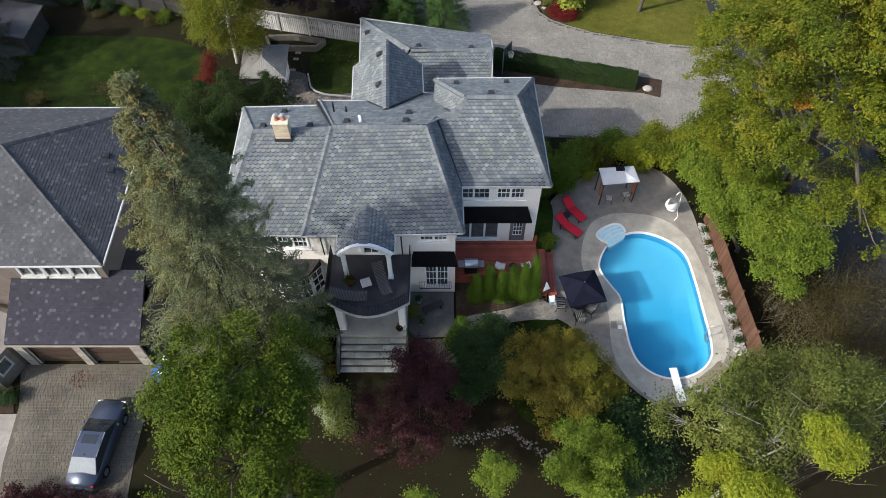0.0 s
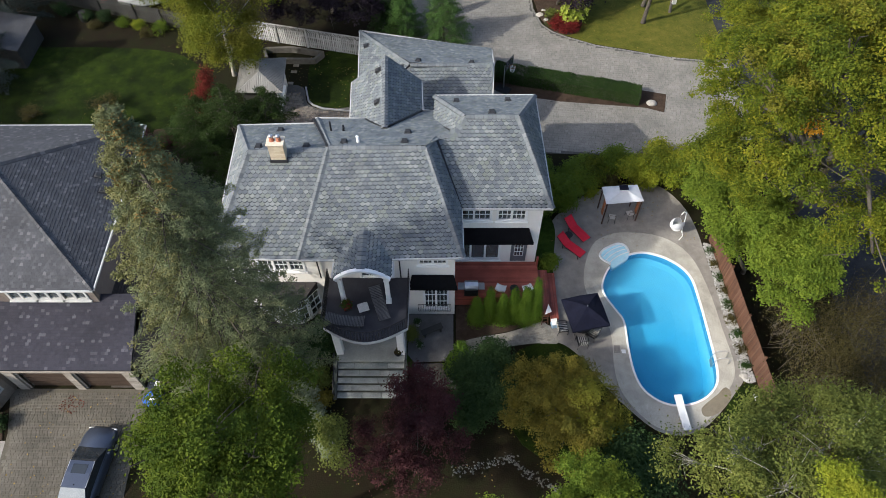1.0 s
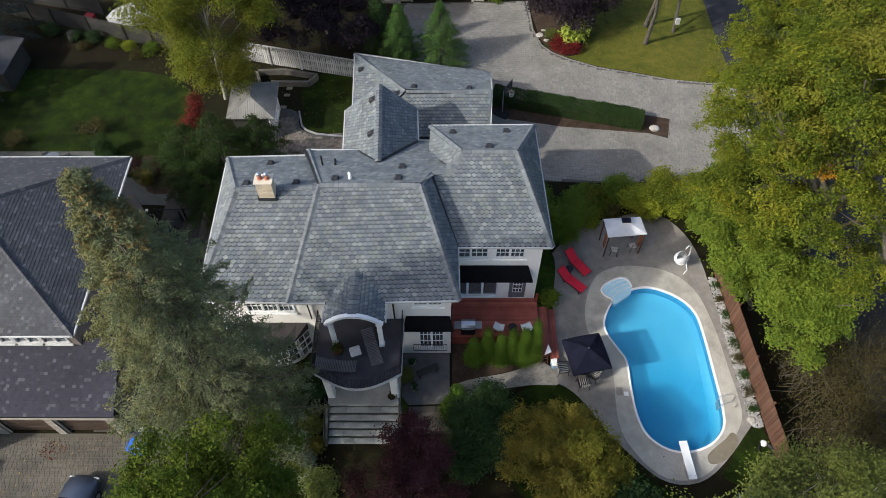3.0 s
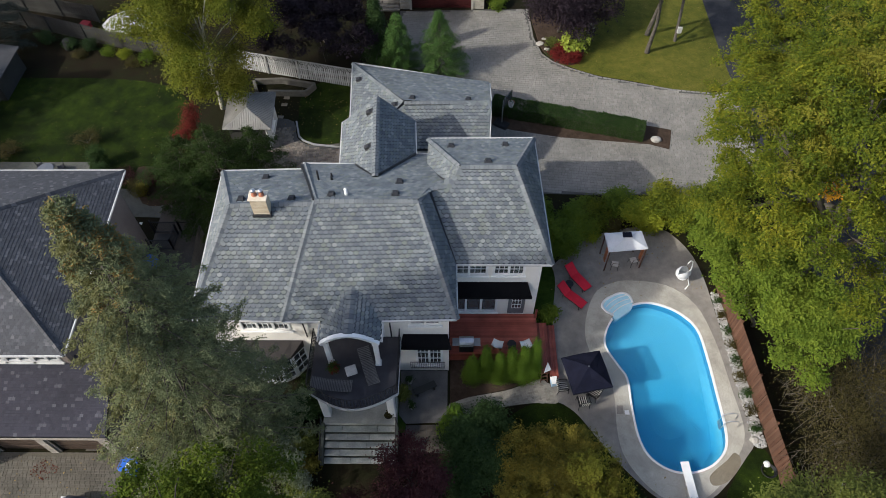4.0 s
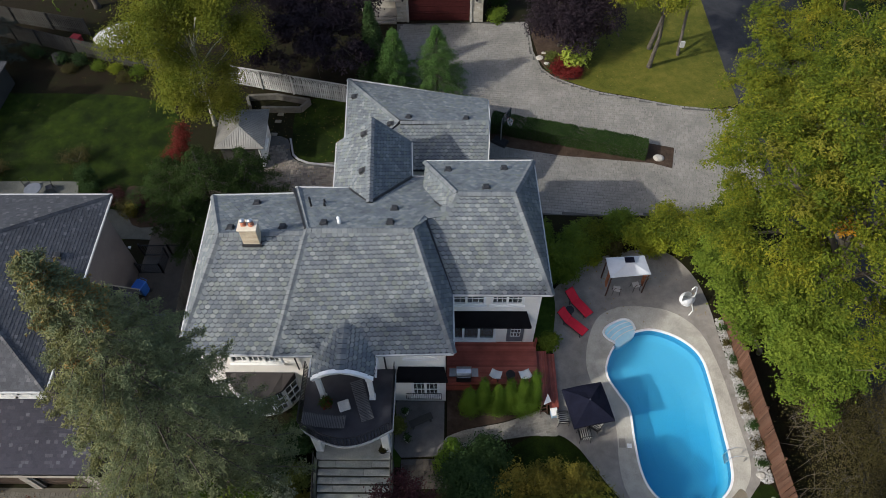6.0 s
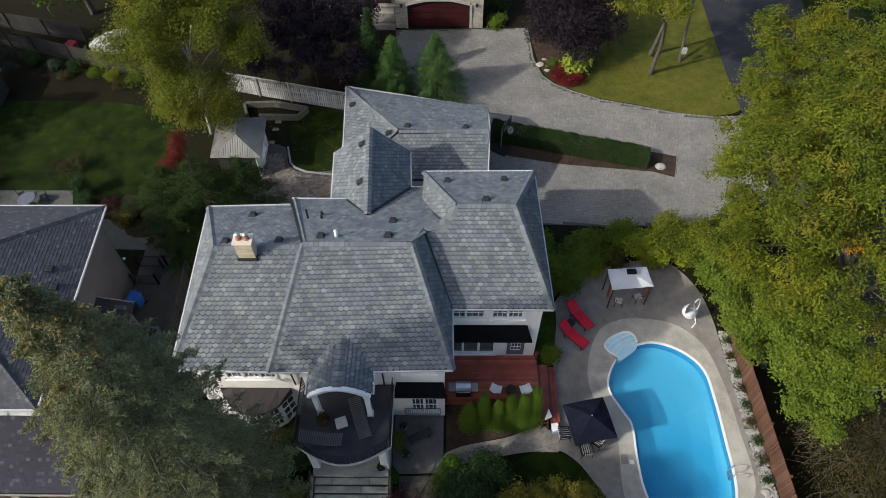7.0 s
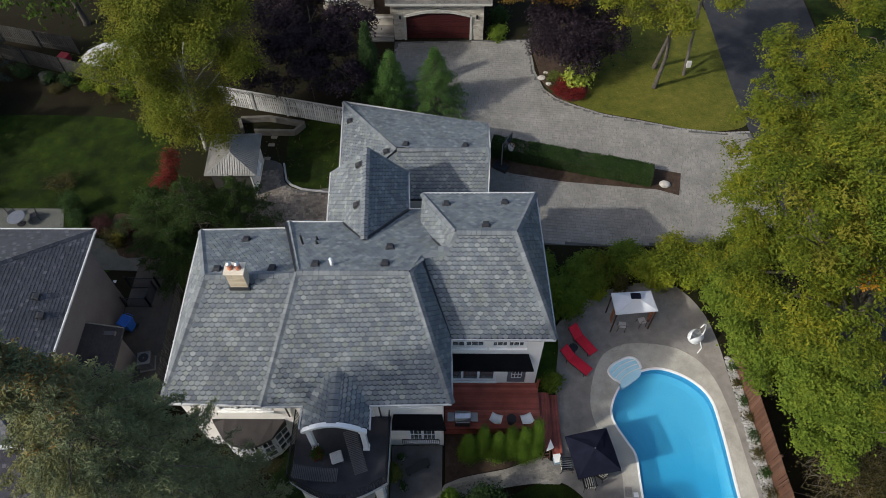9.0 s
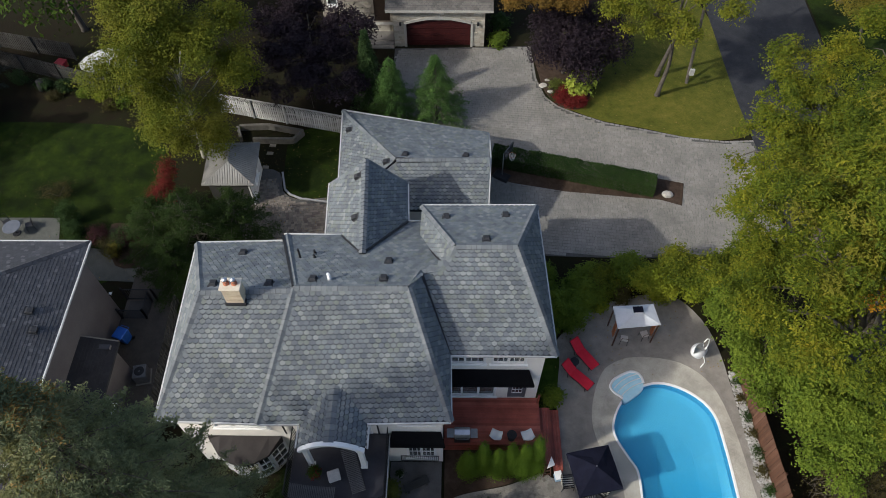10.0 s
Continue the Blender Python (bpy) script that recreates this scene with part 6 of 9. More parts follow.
# hedge
t = thing("hedge", "long clipped dark green hedge along the driveway", "hedge")
s = Shape()
ha, hb = Vector((3.6, 43.28, 0)), Vector((14.4, 40.55, 0))
along = (hb - ha).normalized()
across = Vector((-along.y, along.x, 0))
for i in range(28):
    p = ha.lerp(hb, (i + 0.5) / 28)
    s.tube([p - Vector((0, 0, -0.06)), p + Vector((0.04, 0, 0.75))], [0.03, 0.015], 5)
part("stems", s, BARK, t)
q = rng.random((30000, 3))
face = rng.choice(4, 30000, p=[0.46, 0.25, 0.25, 0.04])
a_ = np.where(face == 3, np.round(q[:, 0]), q[:, 0]) * (hb - ha).length
c_ = np.where(face == 1, -0.62, np.where(face == 2, 0.62, (q[:, 1] - 0.5) * 1.24)) + rng.normal(0, 0.035, 30000)
h_ = np.where(face == 0, 1.1, 0.12 + q[:, 2] * 0.98) + rng.normal(0, 0.03, 30000) + 0.05 * np.sin(a_ * 2.1) * np.sin(a_ * 0.7) + 0.05 * np.sin(a_ * 6.3 + c_ * 5.0) * np.sin(c_ * 7.1 + a_ * 1.7)
P = np.array(ha) + a_[:, None] * np.array(along) + c_[:, None] * np.array(across) + h_[:, None] * np.array([0, 0, 1.0])
out = np.where(face[:, None] == 0, np.array([0, 0, 1.0]), np.sign(c_)[:, None] * np.array(across))
part("leaves", leaf_mesh("leaves", P, 0.1 * rng.uniform(0.6, 1.3, 30000), out + rng.normal(0, 0.45, (30000, 3)), rng, 0.6), HEDGE_LEAF, t, kind="stuff")
core = Shape().beam(ha + Vector((0, 0, 0.56)), hb + Vector((0, 0, 0.56)), 1.1, 0.95)
part("twiggy_core", core, BARK, t)
# back garden
bl = [(-16.2, 43.6, 8.6, 3.0, 3.0, 3.4), (-17.6, 41.2, 9.4, 2.3, 2.3, 2.2), (-14.0, 43.4, 8.0, 2.2, 2.2, 2.2), (-16.4, 41.4, 6.0, 2.3, 2.3, 2.2), (-17.9, 43.8, 8.4, 2.2, 2.2, 2.4), (-14.6, 45.6, 9.6, 2.4, 2.4, 2.2), (-17.2, 45.4, 11.6, 2.4, 2.4, 2.0), (-15.4, 41.0, 4.2, 1.8, 1.8, 1.8), (-18.4, 45.9, 10.6, 1.9, 1.9, 1.8),
      (-15.6, 40.0, 7.6, 1.7, 1.7, 1.7), (-12.6, 45.4, 7.4, 1.8, 1.8, 1.8), (-17.4, 42.6, 3.4, 1.7, 1.7, 1.6), (-14.8, 42.0, 10.4, 2.0, 2.0, 1.8)]
tree("birch_tree", "birch with fine yellowing leaves over the fence", (-16.8, 43.6, 0), bl, BIRCH_LEAF, PALE_BARK, 72000, 0.135, 0.16, 12, clump=0.3, per=20, shell=0.5, fine=6, fine_size=0.42,
     accents=(("yellow_foliage", GOLD_BRIGHT, split_lobes([(-18.6, 45.4, 10.8, 1.6, 1.6, 1.4), (-17.4, 44.6, 11.6, 1.8, 1.8, 1.4), (-14.2, 41.6, 5.4, 1.4, 1.4, 1.2)], 5, 0.4, np.random.default_rng(62)), 11000),))
pl = [(-9.4, 49.6, 4.4, 2.8, 2.8, 2.4), (-11.6, 49.6, 4.6, 2.0, 2.0, 1.8), (-7.6, 48.6, 4.4, 2.0, 2.0, 1.7), (-9.6, 52.0, 5.8, 2.3, 2.3, 1.8), (-12.2, 51.6, 5.6, 2.2, 2.2, 1.8), (-7.0, 51.0, 5.0, 2.1, 2.1, 1.7), (-9.4, 47.4, 3.4, 2.0, 2.0, 1.6), (-12.4, 48.2, 3.4, 1.8, 1.8, 1.6), (-9.2, 55.4, 6.4, 2.6, 2.6, 2.0), (-6.6, 46.9, 3.6, 1.5, 1.5, 1.4)]
tree("plum_tree", "broad dark purple-leaved plum tree", (-9.8, 51.6, 0), pl, PLUM_LEAF, BARK, 38000, 0.19, 0.2, 13, clump=0.22, per=20, shell=0.3, fine=10, fine_size=0.34)
p2 = [(9.4, 52.4, 3.2, 2.0, 2.0, 1.9), (7.7, 51.4, 3.4, 1.3, 1.3, 1.3), (9.2, 50.9, 3.4, 1.4, 1.4, 1.2), (11.0, 51.8, 3.0, 1.6, 1.6, 1.4), (12.6, 52.8, 2.8, 1.5, 1.5, 1.4), (9.4, 54.2, 4.2, 1.8, 1.8, 1.5), (12.0, 54.4, 3.8, 1.8, 1.8, 1.5), (7.9, 53.6, 4.4, 1.4, 1.4, 1.3), (10.6, 50.4, 2.4, 1.2, 1.2, 1.0)]
tree("plum_tree", "small purple plum tree in the round bed", (9.4, 52.6, 0), p2, PLUM_LEAF, BARK, 26000, 0.18, 0.12, 14, clump=0.26, per=20)
spruce("fir_tree", "young fir with pale shoots behind the garage", (-3.5, 47.0, 0), 5.9, 1.8, FIR_NEEDLE, BARK, 15, 20, 7, 0.05, 1.05, 0.10, 12, 22, 0.12, "young firs")
spruce("fir_tree", "young spreading fir behind the garage", (-0.4, 47.4, 0), 5.7, 2.4, FIR_NEEDLE, BARK, 16, 19, 7, 0.05, 1.05, 0.10, 12, 22, 0.12, "young firs")
conifer("fir_tree", "dark narrow fir beside the plum tree", (-5.2, 48.6, 0), 7.0, 1.5, YEW_NEEDLE, BARK, 17, 220, 50, 0.18, 0.04, 0.85, 0.1, "young firs")
for i, (x, y, h, r) in enumerate(((-14.6, 34.8, 6.4, 3.2), (-12.4, 35.8, 5.4, 2.6), (-15.4, 32.6, 4.6, 2.3), (-17.0, 35.4, 5.0, 2.7))):
    spruce("hemlock_tree", "dark feathery hemlock behind the house", (x, y, 0), h, r, HEMLOCK_NEEDLE, BARK, 18 + 20 * i, 13, 7, 0.08, 0.6, 0.12, 12, 22, 0.14, "hemlocks behind the house")
bb = [(-17.2, 39.4, 3.5, 0.5, 0.5, 0.7), (-17.35, 39.1, 2.9, 0.6, 0.6, 0.6), (-17.6, 38.7, 2.4, 0.7, 0.7, 0.6), (-17.9, 38.2, 2.2, 0.8, 0.8, 0.6), (-17.6, 38.1, 1.7, 0.6, 0.6, 0.5)]
tree("burning_bush", "tall scarlet autumn shrub in the back garden", (-17.6, 38.6, 0), bb, SCARLET_LEAF, BARK, 5200, 0.1, 0.05, 90, "shrub", clump=0.16, per=12, shell=0.7)
for i, (x, y, r, h) in enumerate(((-24.2, 37.7, 0.75, 1.7), (-23.7, 36.5, 0.6, 1.3), (-23.3, 35.4, 0.55, 0.9))):
    shrub("boxwood_shrub", "dark green clipped boxwood", x, y, r, h, HEDGE_LEAF, 92 + i, 3000, 0.1, "boxwoods by the path")
for i, (x, y, r, h) in enumerate(((-20.2, 36.2, 1.2, 0.9), (-18.6, 36.8, 1.0, 0.8), (-19.6, 37.6, 0.9, 0.9))):
    shrub("juniper_shrub", "low dark green shrub in the back garden", x, y, r, h, HEDGE_LEAF, 96 + i, 2200, 0.1, "low garden shrubs")
spruce("blue_spruce", "tall grey-blue spruce at the end of the lawn", (-36.6, 50.4, 0), 10.0, 3.6, BLUE_NEEDLE, BARK, 19, 24, 7, 0.04, 0.75, 0.2, 13, 24, 0.15, "blue spruces")
spruce("blue_spruce", "grey-blue spruce in front of the tool shed", (-35.9, 43.0, 0), 7.4, 3.2, BLUE_NEEDLE, BARK, 23, 18, 7, 0.04, 0.75, 0.2, 12, 22, 0.15, "blue spruces")
gs_ = thing("tool_shed", "grey-roofed tool shed between the blue spruces", "shed")
part("body", Shape().box(-36.0, -33.5, 44.4, 48.2, 0, 1.9), DARK_WOOD, gs_)
part("roof", Shape().plate([(-36.2, 44.1, 2.5), (-33.2, 44.1, 1.95), (-33.2, 48.4, 1.95), (-36.2, 48.4, 2.5)], 0.08), worn("grey_felt_roof", (0.05, 0.05, 0.052), (0.075, 0.075, 0.078), 1.2, 30), gs_)
cb_ = thing("compost_bin", "black plastic compost bin by the back fence", "bin", pose(-30.8, 50.7, 0))
part("body", Shape().lathe([(0.42, 0), (0.38, 0.55), (0.30, 0.75)], 14), RUBBER, cb_, smooth=True)
part("lid", Shape().lathe([(0.34, 0.74), (0.32, 0.80), (0.08, 0.84), (0.02, 0.84)], 14), RUBBER, cb_)
tb_ = thing("storage_tub", "red plastic storage tub behind the back fence", "tub", pose(-30.2, 53.3, 0, 0, 0, -18))
part("tub", Shape().box(-0.36, 0.36, -0.3, 0.3, 0, 0.5), worn("red_plastic", (0.30, 0.02, 0.03), (0.38, 0.03, 0.045), 4, 60, 0.5), tb_, bevel=0.04)
part("lid", Shape().box(-0.4, 0.4, -0.34, 0.34, 0.5, 0.57), worn("dark_red_plastic", (0.22, 0.016, 0.024), (0.28, 0.022, 0.034), 4, 60, 0.5), tb_, bevel=0.03)
for i, (x, y, r, h, lf) in enumerate(((-30.7, 50.8, 0.7, 0.9, YEW_NEEDLE), (-28.8, 50.4, 0.9, 1.0, YEW_NEEDLE), (-27.2, 49.9, 0.6, 0.7, MID_LEAF), (-25.9, 49.4, 0.55, 0.8, YELLOW_LEAF), (-23.9, 48.9, 0.8, 0.9, MID_LEAF), (-24.9, 48.5, 0.6, 0.6, BROWN_LEAF), (-32.6, 51.4, 0.9, 1.2, YEW_NEEDLE), (-29.6, 49.6, 0.6, 0.5, BROWN_LEAF))):
    shrub("border_shrub", "low shrub in the dark border along the back fence", x, y, r, h, lf, 220 + i, 1300, 0.11, "shrubs along the back fence")
for i, (x, y, r) in enumerate(((-21.6, 9.4, 0.9), (-20.2, 9.6, 0.8), (-18.9, 9.2, 0.7), (-17.0, 9.0, 0.9))):
    shrub("barberry_shrub", "low burgundy barberry shrub at the driveway", x, y, r, 1.3, RED_LEAF, 150 + i, 1600, 0.1, "barberries at the driveway")
for i, (x, y, r, h, lf) in enumerate(((-21.9, 36.2, 0.8, 0.9, RED_LEAF), (-21.0, 35.4, 0.6, 0.8, BROWN_LEAF), (-20.2, 36.0, 0.7, 0.8, RED_LEAF), (-25.9, 39.9, 1.2, 1.2, BROWN_LEAF), (-31.0, 38.9, 1.0, 1.0, BROWN_LEAF), (-20.6, 34.9, 0.6, 1.0, GOLD_LEAF))):
    shrub("autumn_shrub", "low rust-coloured shrub in the mulch bed", x, y, r, h, lf, 180 + i, 1300, 0.09, "rusty shrubs in the mulch")
# street trees over the lawn
for i, (bx, by, lb) in enumerate(((16.3, 50.1, [(15.6, 48.4, 9.4, 1.9, 1.9, 1.3), (13.0, 48.6, 9.2, 1.7, 1.7, 1.2), (17.8, 48.8, 9.6, 1.8, 1.8, 1.3), (15.4, 46.6, 8.6, 1.3, 1.3, 0.9), (11.2, 49.0, 9.0, 1.5, 1.5, 1.1)]), (16.7, 52.4, [(16.6, 51.0, 10.6, 2.2, 2.2, 1.5), (19.0, 51.0, 10.0, 1.8, 1.8, 1.3), (14.0, 51.4, 10.2, 2.0, 2.0, 1.4), (13.0, 47.4, 8.0, 1.2, 1.2, 0.8)]))):
    tree("ash_tree", "slender pale-trunked tree on the lawn", (bx, by, 0), lb, BIRCH_LEAF, BARK, 15000, 0.16, 0.17, 100 + i, group="trees on the far lawn", clump=0.25, per=22, fine=5, twigs=1)
lb = [(7.2, 52.8, 6.6, 1.2, 1.2, 0.9), (5.4, 53.0, 6.4, 1.0, 1.0, 0.8), (8.9, 52.6, 6.6, 1.2, 1.2, 0.9), (8.0, 56.0, 7.0, 2.0, 2.0, 1.5)]
tree("chestnut_tree", "brown-leaved tree beside the far house", (8.0, 57.2, 0), lb, COPPER_LEAF, BARK, 16000, 0.16, 0.18, 104, clump=0.2, per=18, fine=8, fine_size=0.36)
cb = [(25.6, 53.0, 4.4, 2.0, 2.0, 1.8), (24.6, 54.2, 5.2, 1.6, 1.6, 1.3), (27.2, 54.0, 4.6, 1.8, 1.8, 1.5), (26.2, 55.6, 5.8, 2.0, 2.0, 1.6)]
tree("hawthorn_tree", "rusty brown tree over the verge of the street", (32.4, 55.6, 0), [(x + 6.2, y + 1.0, z, a, b, c) for x, y, z, a, b, c in cb], GOLD_LEAF, BARK, 16000, 0.14, 0.14, 106, clump=0.25, per=20, fine=5, fine_size=0.45)
# distance: woods that close the view
for i, (x, y, w) in enumerate(((-30, 58, 9), (-20, 62, 8), (-46, 41, 6), (-45, 33, 6), (-12, 66, 7), (34, 62, 7), (40, 50, 8), (38, 36, 7), (36, 24, 6))):
    r2 = np.random.default_rng(120 + i)
    lb = lobes_of((x, y, 7.0), (w * 0.7, w * 0.6, 4.5), 7, r2)
    tree("woodland_tree", "shaded tree of the far gardens", (x, y, 0), lb, (GREEN_LEAF, BROWN_LEAF, GOLD_LEAF)[i % 3], BARK, 9000, 0.32, 0.25, 130 + i, group="far garden trees", clump=0.5, per=16)


# ---- neighbouring house ----
BUFF_TRIM = worn("buff_trim", (0.21, 0.185, 0.15), (0.28, 0.25, 0.205), 2, 30, 0.7)
nb = thing("neighbour_house", "neighbouring taupe house with dark shingle hip roof", "house")
NF, NB, NA, NA2 = (-17.92, 19.6, 6.42), (-18.36, 31.4, 6.38), (-23.9, 25.5, 9.2), (-36, 25.5, 9.2)
NFACES = [[NF, NB, NA], [NA2, NA, NB, (-36, 31.4, 6.35)], [NF, NA, NA2, (-36, 19.55, 6.3)],
          [(-24.0, 16.95, 2.75), (-16.65, 16.95, 2.75), (-16.65, 20.6, 4.5), (-24.0, 20.6, 4.5)],
          [(-16.7, 20.6, 2.9), (-17.0, 27.3, 2.9), (-18.85, 27.3, 3.5), (-18.85, 20.6, 3.5)]]
rng = np.random.default_rng(21)
for k_, pts in enumerate([flattened(q) for q in NFACES]):
    r = part("roof", Shape().plate(pts, 0.16), UNDERLAY, nb, "dark grey shingle roof")
    shingled(r, pts, (TABS, TABS, TABS, GARAGE_TABS, LOW_TABS)[k_], rng, 0.19, 0.16, True, edge=(TABS, TABS, TABS, GARAGE_TABS, LOW_TABS)[k_])
for a, b in ((NF, NA), (NB, NA), (NA, NA2)):
    caps(nb, a, b, TABS, 0.28, 0.24)
for a, b in ((NF, (-36, 19.55, 6.25)), (NF, NB), (NB, (-36, 31.4, 6.3)), ((-24.0, 16.9, 2.7), (-16.6, 16.9, 2.7)), ((-17.0, 27.3, 2.88), (-18.85, 27.3, 3.46))):
    gutter(nb, low(a, 0.04), low(b, 0.04), 0.07, TRIM if a[2] > 5 else BUFF_TRIM)
nw = [(1.0 + 1.42 * k, 2.3 + 1.42 * k, 4.6, 5.55) for k in range(3)]
_, mn = wall(nb, "wall", (-24.2, 20.2), (-18.6, 20.2), 0, 6.2, TAUPE_BRICK, nw)
for o in nw:
    window(nb, mn, o, 1, 1, 2, True, TRIM, worn("grey_blind", (0.24, 0.25, 0.27), (0.31, 0.32, 0.34), 2, 40))
wall(nb, "wall", (-18.6, 20.45), (-18.95, 30.8), 0, 6.25, GREY_STUCCO)
wall(nb, "wall", (-18.95, 30.8), (-36, 30.8), 0, 6.25, GREY_STUCCO)
wall(nb, "wall", (-36, 20.2), (-24.2, 20.2), 0, 6.2, TAUPE_BRICK)
wall(nb, "wall", (-36, 30.8), (-36, 20.2), 0, 6.2, GREY_STUCCO)
go = [(0.55, 3.05, 0, 2.3), (3.7, 6.25, 0, 2.3)]
_, mg = wall(nb, "wall", (-23.8, 17.2), (-16.85, 17.2), 0, 2.62, worn("buff_pier_stone", (0.34, 0.30, 0.25), (0.42, 0.38, 0.32), 2, 20), go)
for x0, x1, _, z1 in go:
    dd = part("garage_door", Shape().box(x0, x1, 0.12, 0.18, 0.03, z1, mg), BROWN_DOOR, nb, "dark brown panelled garage door")
    for i in range(4):
        part("door_panel", Shape().box(x0 + 0.05, x1 - 0.05, 0.085, 0.118, 0.06 + i * 0.53, 0.52 + i * 0.53, mg), BROWN_DOOR, dd, bevel=0.01)
    part("door_trim", Shape().box(x0 - 0.12, x0, -0.05, 0.08, 0, z1 + 0.1, mg).box(x1, x1 + 0.14, -0.05, 0.08, 0, z1 + 0.1, mg).box(x0, x1, -0.05, 0.08, z1, z1 + 0.1, mg), BUFF_TRIM, nb)
PIER_STONE = pieces("buff_pier_block", [(0.25, 0.222, 0.184), (0.30, 0.272, 0.23), (0.215, 0.19, 0.156)], 1.5, 20, 0.9, 0.4, 0.5)
for xa, xb in ((-0.1, 0.42), (3.17, 3.58), (6.37, 6.95)):
    for zc in range(9):
        part("pier_block", Shape().box(xa, xb, -0.14 - 0.006 * (zc % 2), -0.002, 0.02 + zc * 0.28, 0.285 + zc * 0.28, mg), PIER_STONE, nb)
wall(nb, "wall", (-16.85, 17.2), (-16.85, 20.8), 0, 2.5, GREY_STUCCO)
xo = [(3.0, 3.7, 1.1, 2.0)]
_, mx = wall(nb, "wall", (-17.1, 20.8), (-17.25, 27.0), 0, 2.85, GREY_STUCCO, xo)
window(nb, mx, xo[0], 1, 1, 1)
wall(nb, "wall", (-17.25, 27.0), (-18.7, 27.0), 0, 3.2, GREY_STUCCO)
BAY_BRICK = worn("buff_bay_brick", (0.16, 0.135, 0.108), (0.22, 0.188, 0.152), 2.0, 14, 0.9, 0, 0.6)
bay = [(-24.25, 18.9), (-24.2, 17.0), (-24.75, 15.6), (-26.4, 15.1), (-27.4, 15.1), (-27.4, 20.1)]
porchlet = part("entry_bay", Shape().slab(bay[::-1], 2.1, 2.22), worn("taupe_cap_stone", (0.15, 0.137, 0.124), (0.2, 0.183, 0.166), 2, 20), nb, "flat-capped brick entry bay")
for a, b in ((bay[3], bay[2]), (bay[2], bay[1]), (bay[1], bay[0])):
    L = math.dist(a, b)
    hole = [(0.35, L - 0.35, 0.95, 1.85)]
    _, mw = wall(porchlet, "bay_wall", a, b, 0, 2.1, BAY_BRICK, hole, 0.2)
    part("bay_frame", Shape().box(0.3, 0.4, -0.04, 0.1, 0.88, 1.92, mw).box(L - 0.4, L - 0.3, -0.04, 0.1, 0.88, 1.92, mw).box(0.4, L - 0.4, -0.04, 0.1, 0.88, 0.97, mw).box(0.4, L - 0.4, -0.04, 0.1, 1.83, 1.92, mw), TRIM, porchlet)
    part("bay_pane", Shape().box(0.36, L - 0.36, 0.05, 0.06, 0.96, 1.84, mw), GLASS, porchlet)
for x, y, z in ((-19.55, 26.75, 7.08), (-19.1, 25.8, 6.88)):
    box_vent(nb, (x, y, z), (0.45, 0.02, 0.89))
flood = part("flood_light", Shape().lathe([(0.05, 0), (0.07, 0.1), (0.1, 0.16)], 10, pose(-18.78, 30.7, 2.4, 0, 120, 0)), WHITE, nb)

# ---- white house across the driveway ----
fh = thing("stone_house", "cream stone house with an arched double garage", "house")
fo = [(1.0, 6.1, 0, 2.45)]
_, mf = wall(fh, "wall", (-3.9, 55.95), (3.3, 55.95), 0, 3.35, CREAM_STONE, fo)
stone_rng = random.Random(31)
for zrow in range(20):
    z, x = 0.02 + zrow * 0.165, -3.9
    while x < 3.2:
        e = min(x + stone_rng.uniform(0.22, 0.62), 3.3)
        arch = 2.62 + 0.42 * math.sin(math.pi * min(1.0, max(0.0, ((x + e) / 2 + 2.9) / 5.1)))
        if e > 3.1:
            e = 3.3
        if not (x < 2.36 and e > -3.06 and z < arch - 0.16):
            d_ = stone_rng.uniform(0.0, 0.025)
            part("stone", Shape().box(x + 0.005, e - 0.005, 55.9 - d_, 55.96, z, z + 0.155), CREAM_STONE, fh)
        x = e
gd = part("garage_door", Shape().box(1.0, 6.1, 0.15, 0.2, 0.02, 2.6, mf), GARAGE_DOOR, fh, "dark red slatted garage door")
for i in range(11):
    part("slat", Shape().box(1.0, 6.1, 0.11, 0.149, 0.05 + i * 0.225, 0.24 + i * 0.225, mf), GARAGE_DOOR, gd)
ar, fill = Shape(), Shape()
for i in range(12):
    a, b = i / 12, (i + 1) / 12
    p = lambda t_: (1.0 + 5.1 * t_, 2.15 + 0.45 * math.sin(math.pi * t_))
    (xa, za), (xb, zb) = p(a), p(b)
    q = [(xa, -0.1, za), (xb, -0.1, zb), (xb, -0.1, zb + 0.22), (xa, -0.1, za + 0.22), (xa, 0.1, za), (xb, 0.1, zb), (xb, 0.1, zb + 0.22), (xa, 0.1, za + 0.22)]
    ar.add([mf @ Vector(c) for c in q], [(0, 1, 2, 3), (4, 7, 6, 5), (0, 4, 5, 1), (3, 2, 6, 7)])
    fill.add([mf @ Vector(c) for c in ((xa, -0.02, za + 0.2), (xb, -0.02, zb + 0.2), (xb, -0.02, 2.95), (xa, -0.02, 2.95))], [(0, 1, 2, 3)])
ar.box(0.82, 1.0, -0.1, 0.1, 0, 2.2, mf).box(6.1, 6.28, -0.1, 0.1, 0, 2.2, mf).box(3.42, 3.68, -0.14, 0.05, 2.55, 2.95, mf)
ARCH_STONE = worn("pale_arch_stone", (0.34, 0.325, 0.285), (0.43, 0.415, 0.37), 2, 25, 0.85)
part("arch_surround", ar, ARCH_STONE, gd, "pale smooth stone surround")
part("arch_infill", fill, CREAM_STONE, gd)
for x in (-3.35, 2.75):
    part("wall_lantern", Shape().lathe([(0.05, 0), (0.09, 0.06), (0.09, 0.28), (0.02, 0.36)], 8, Matrix.Translation((x, 55.78, 2.05))), IRON, fh)
part("eave", Shape().box(-4.45, 3.9, 55.5, 55.75, 3.42, 3.62), ARCH_STONE, fh, "pale grey eave moulding")
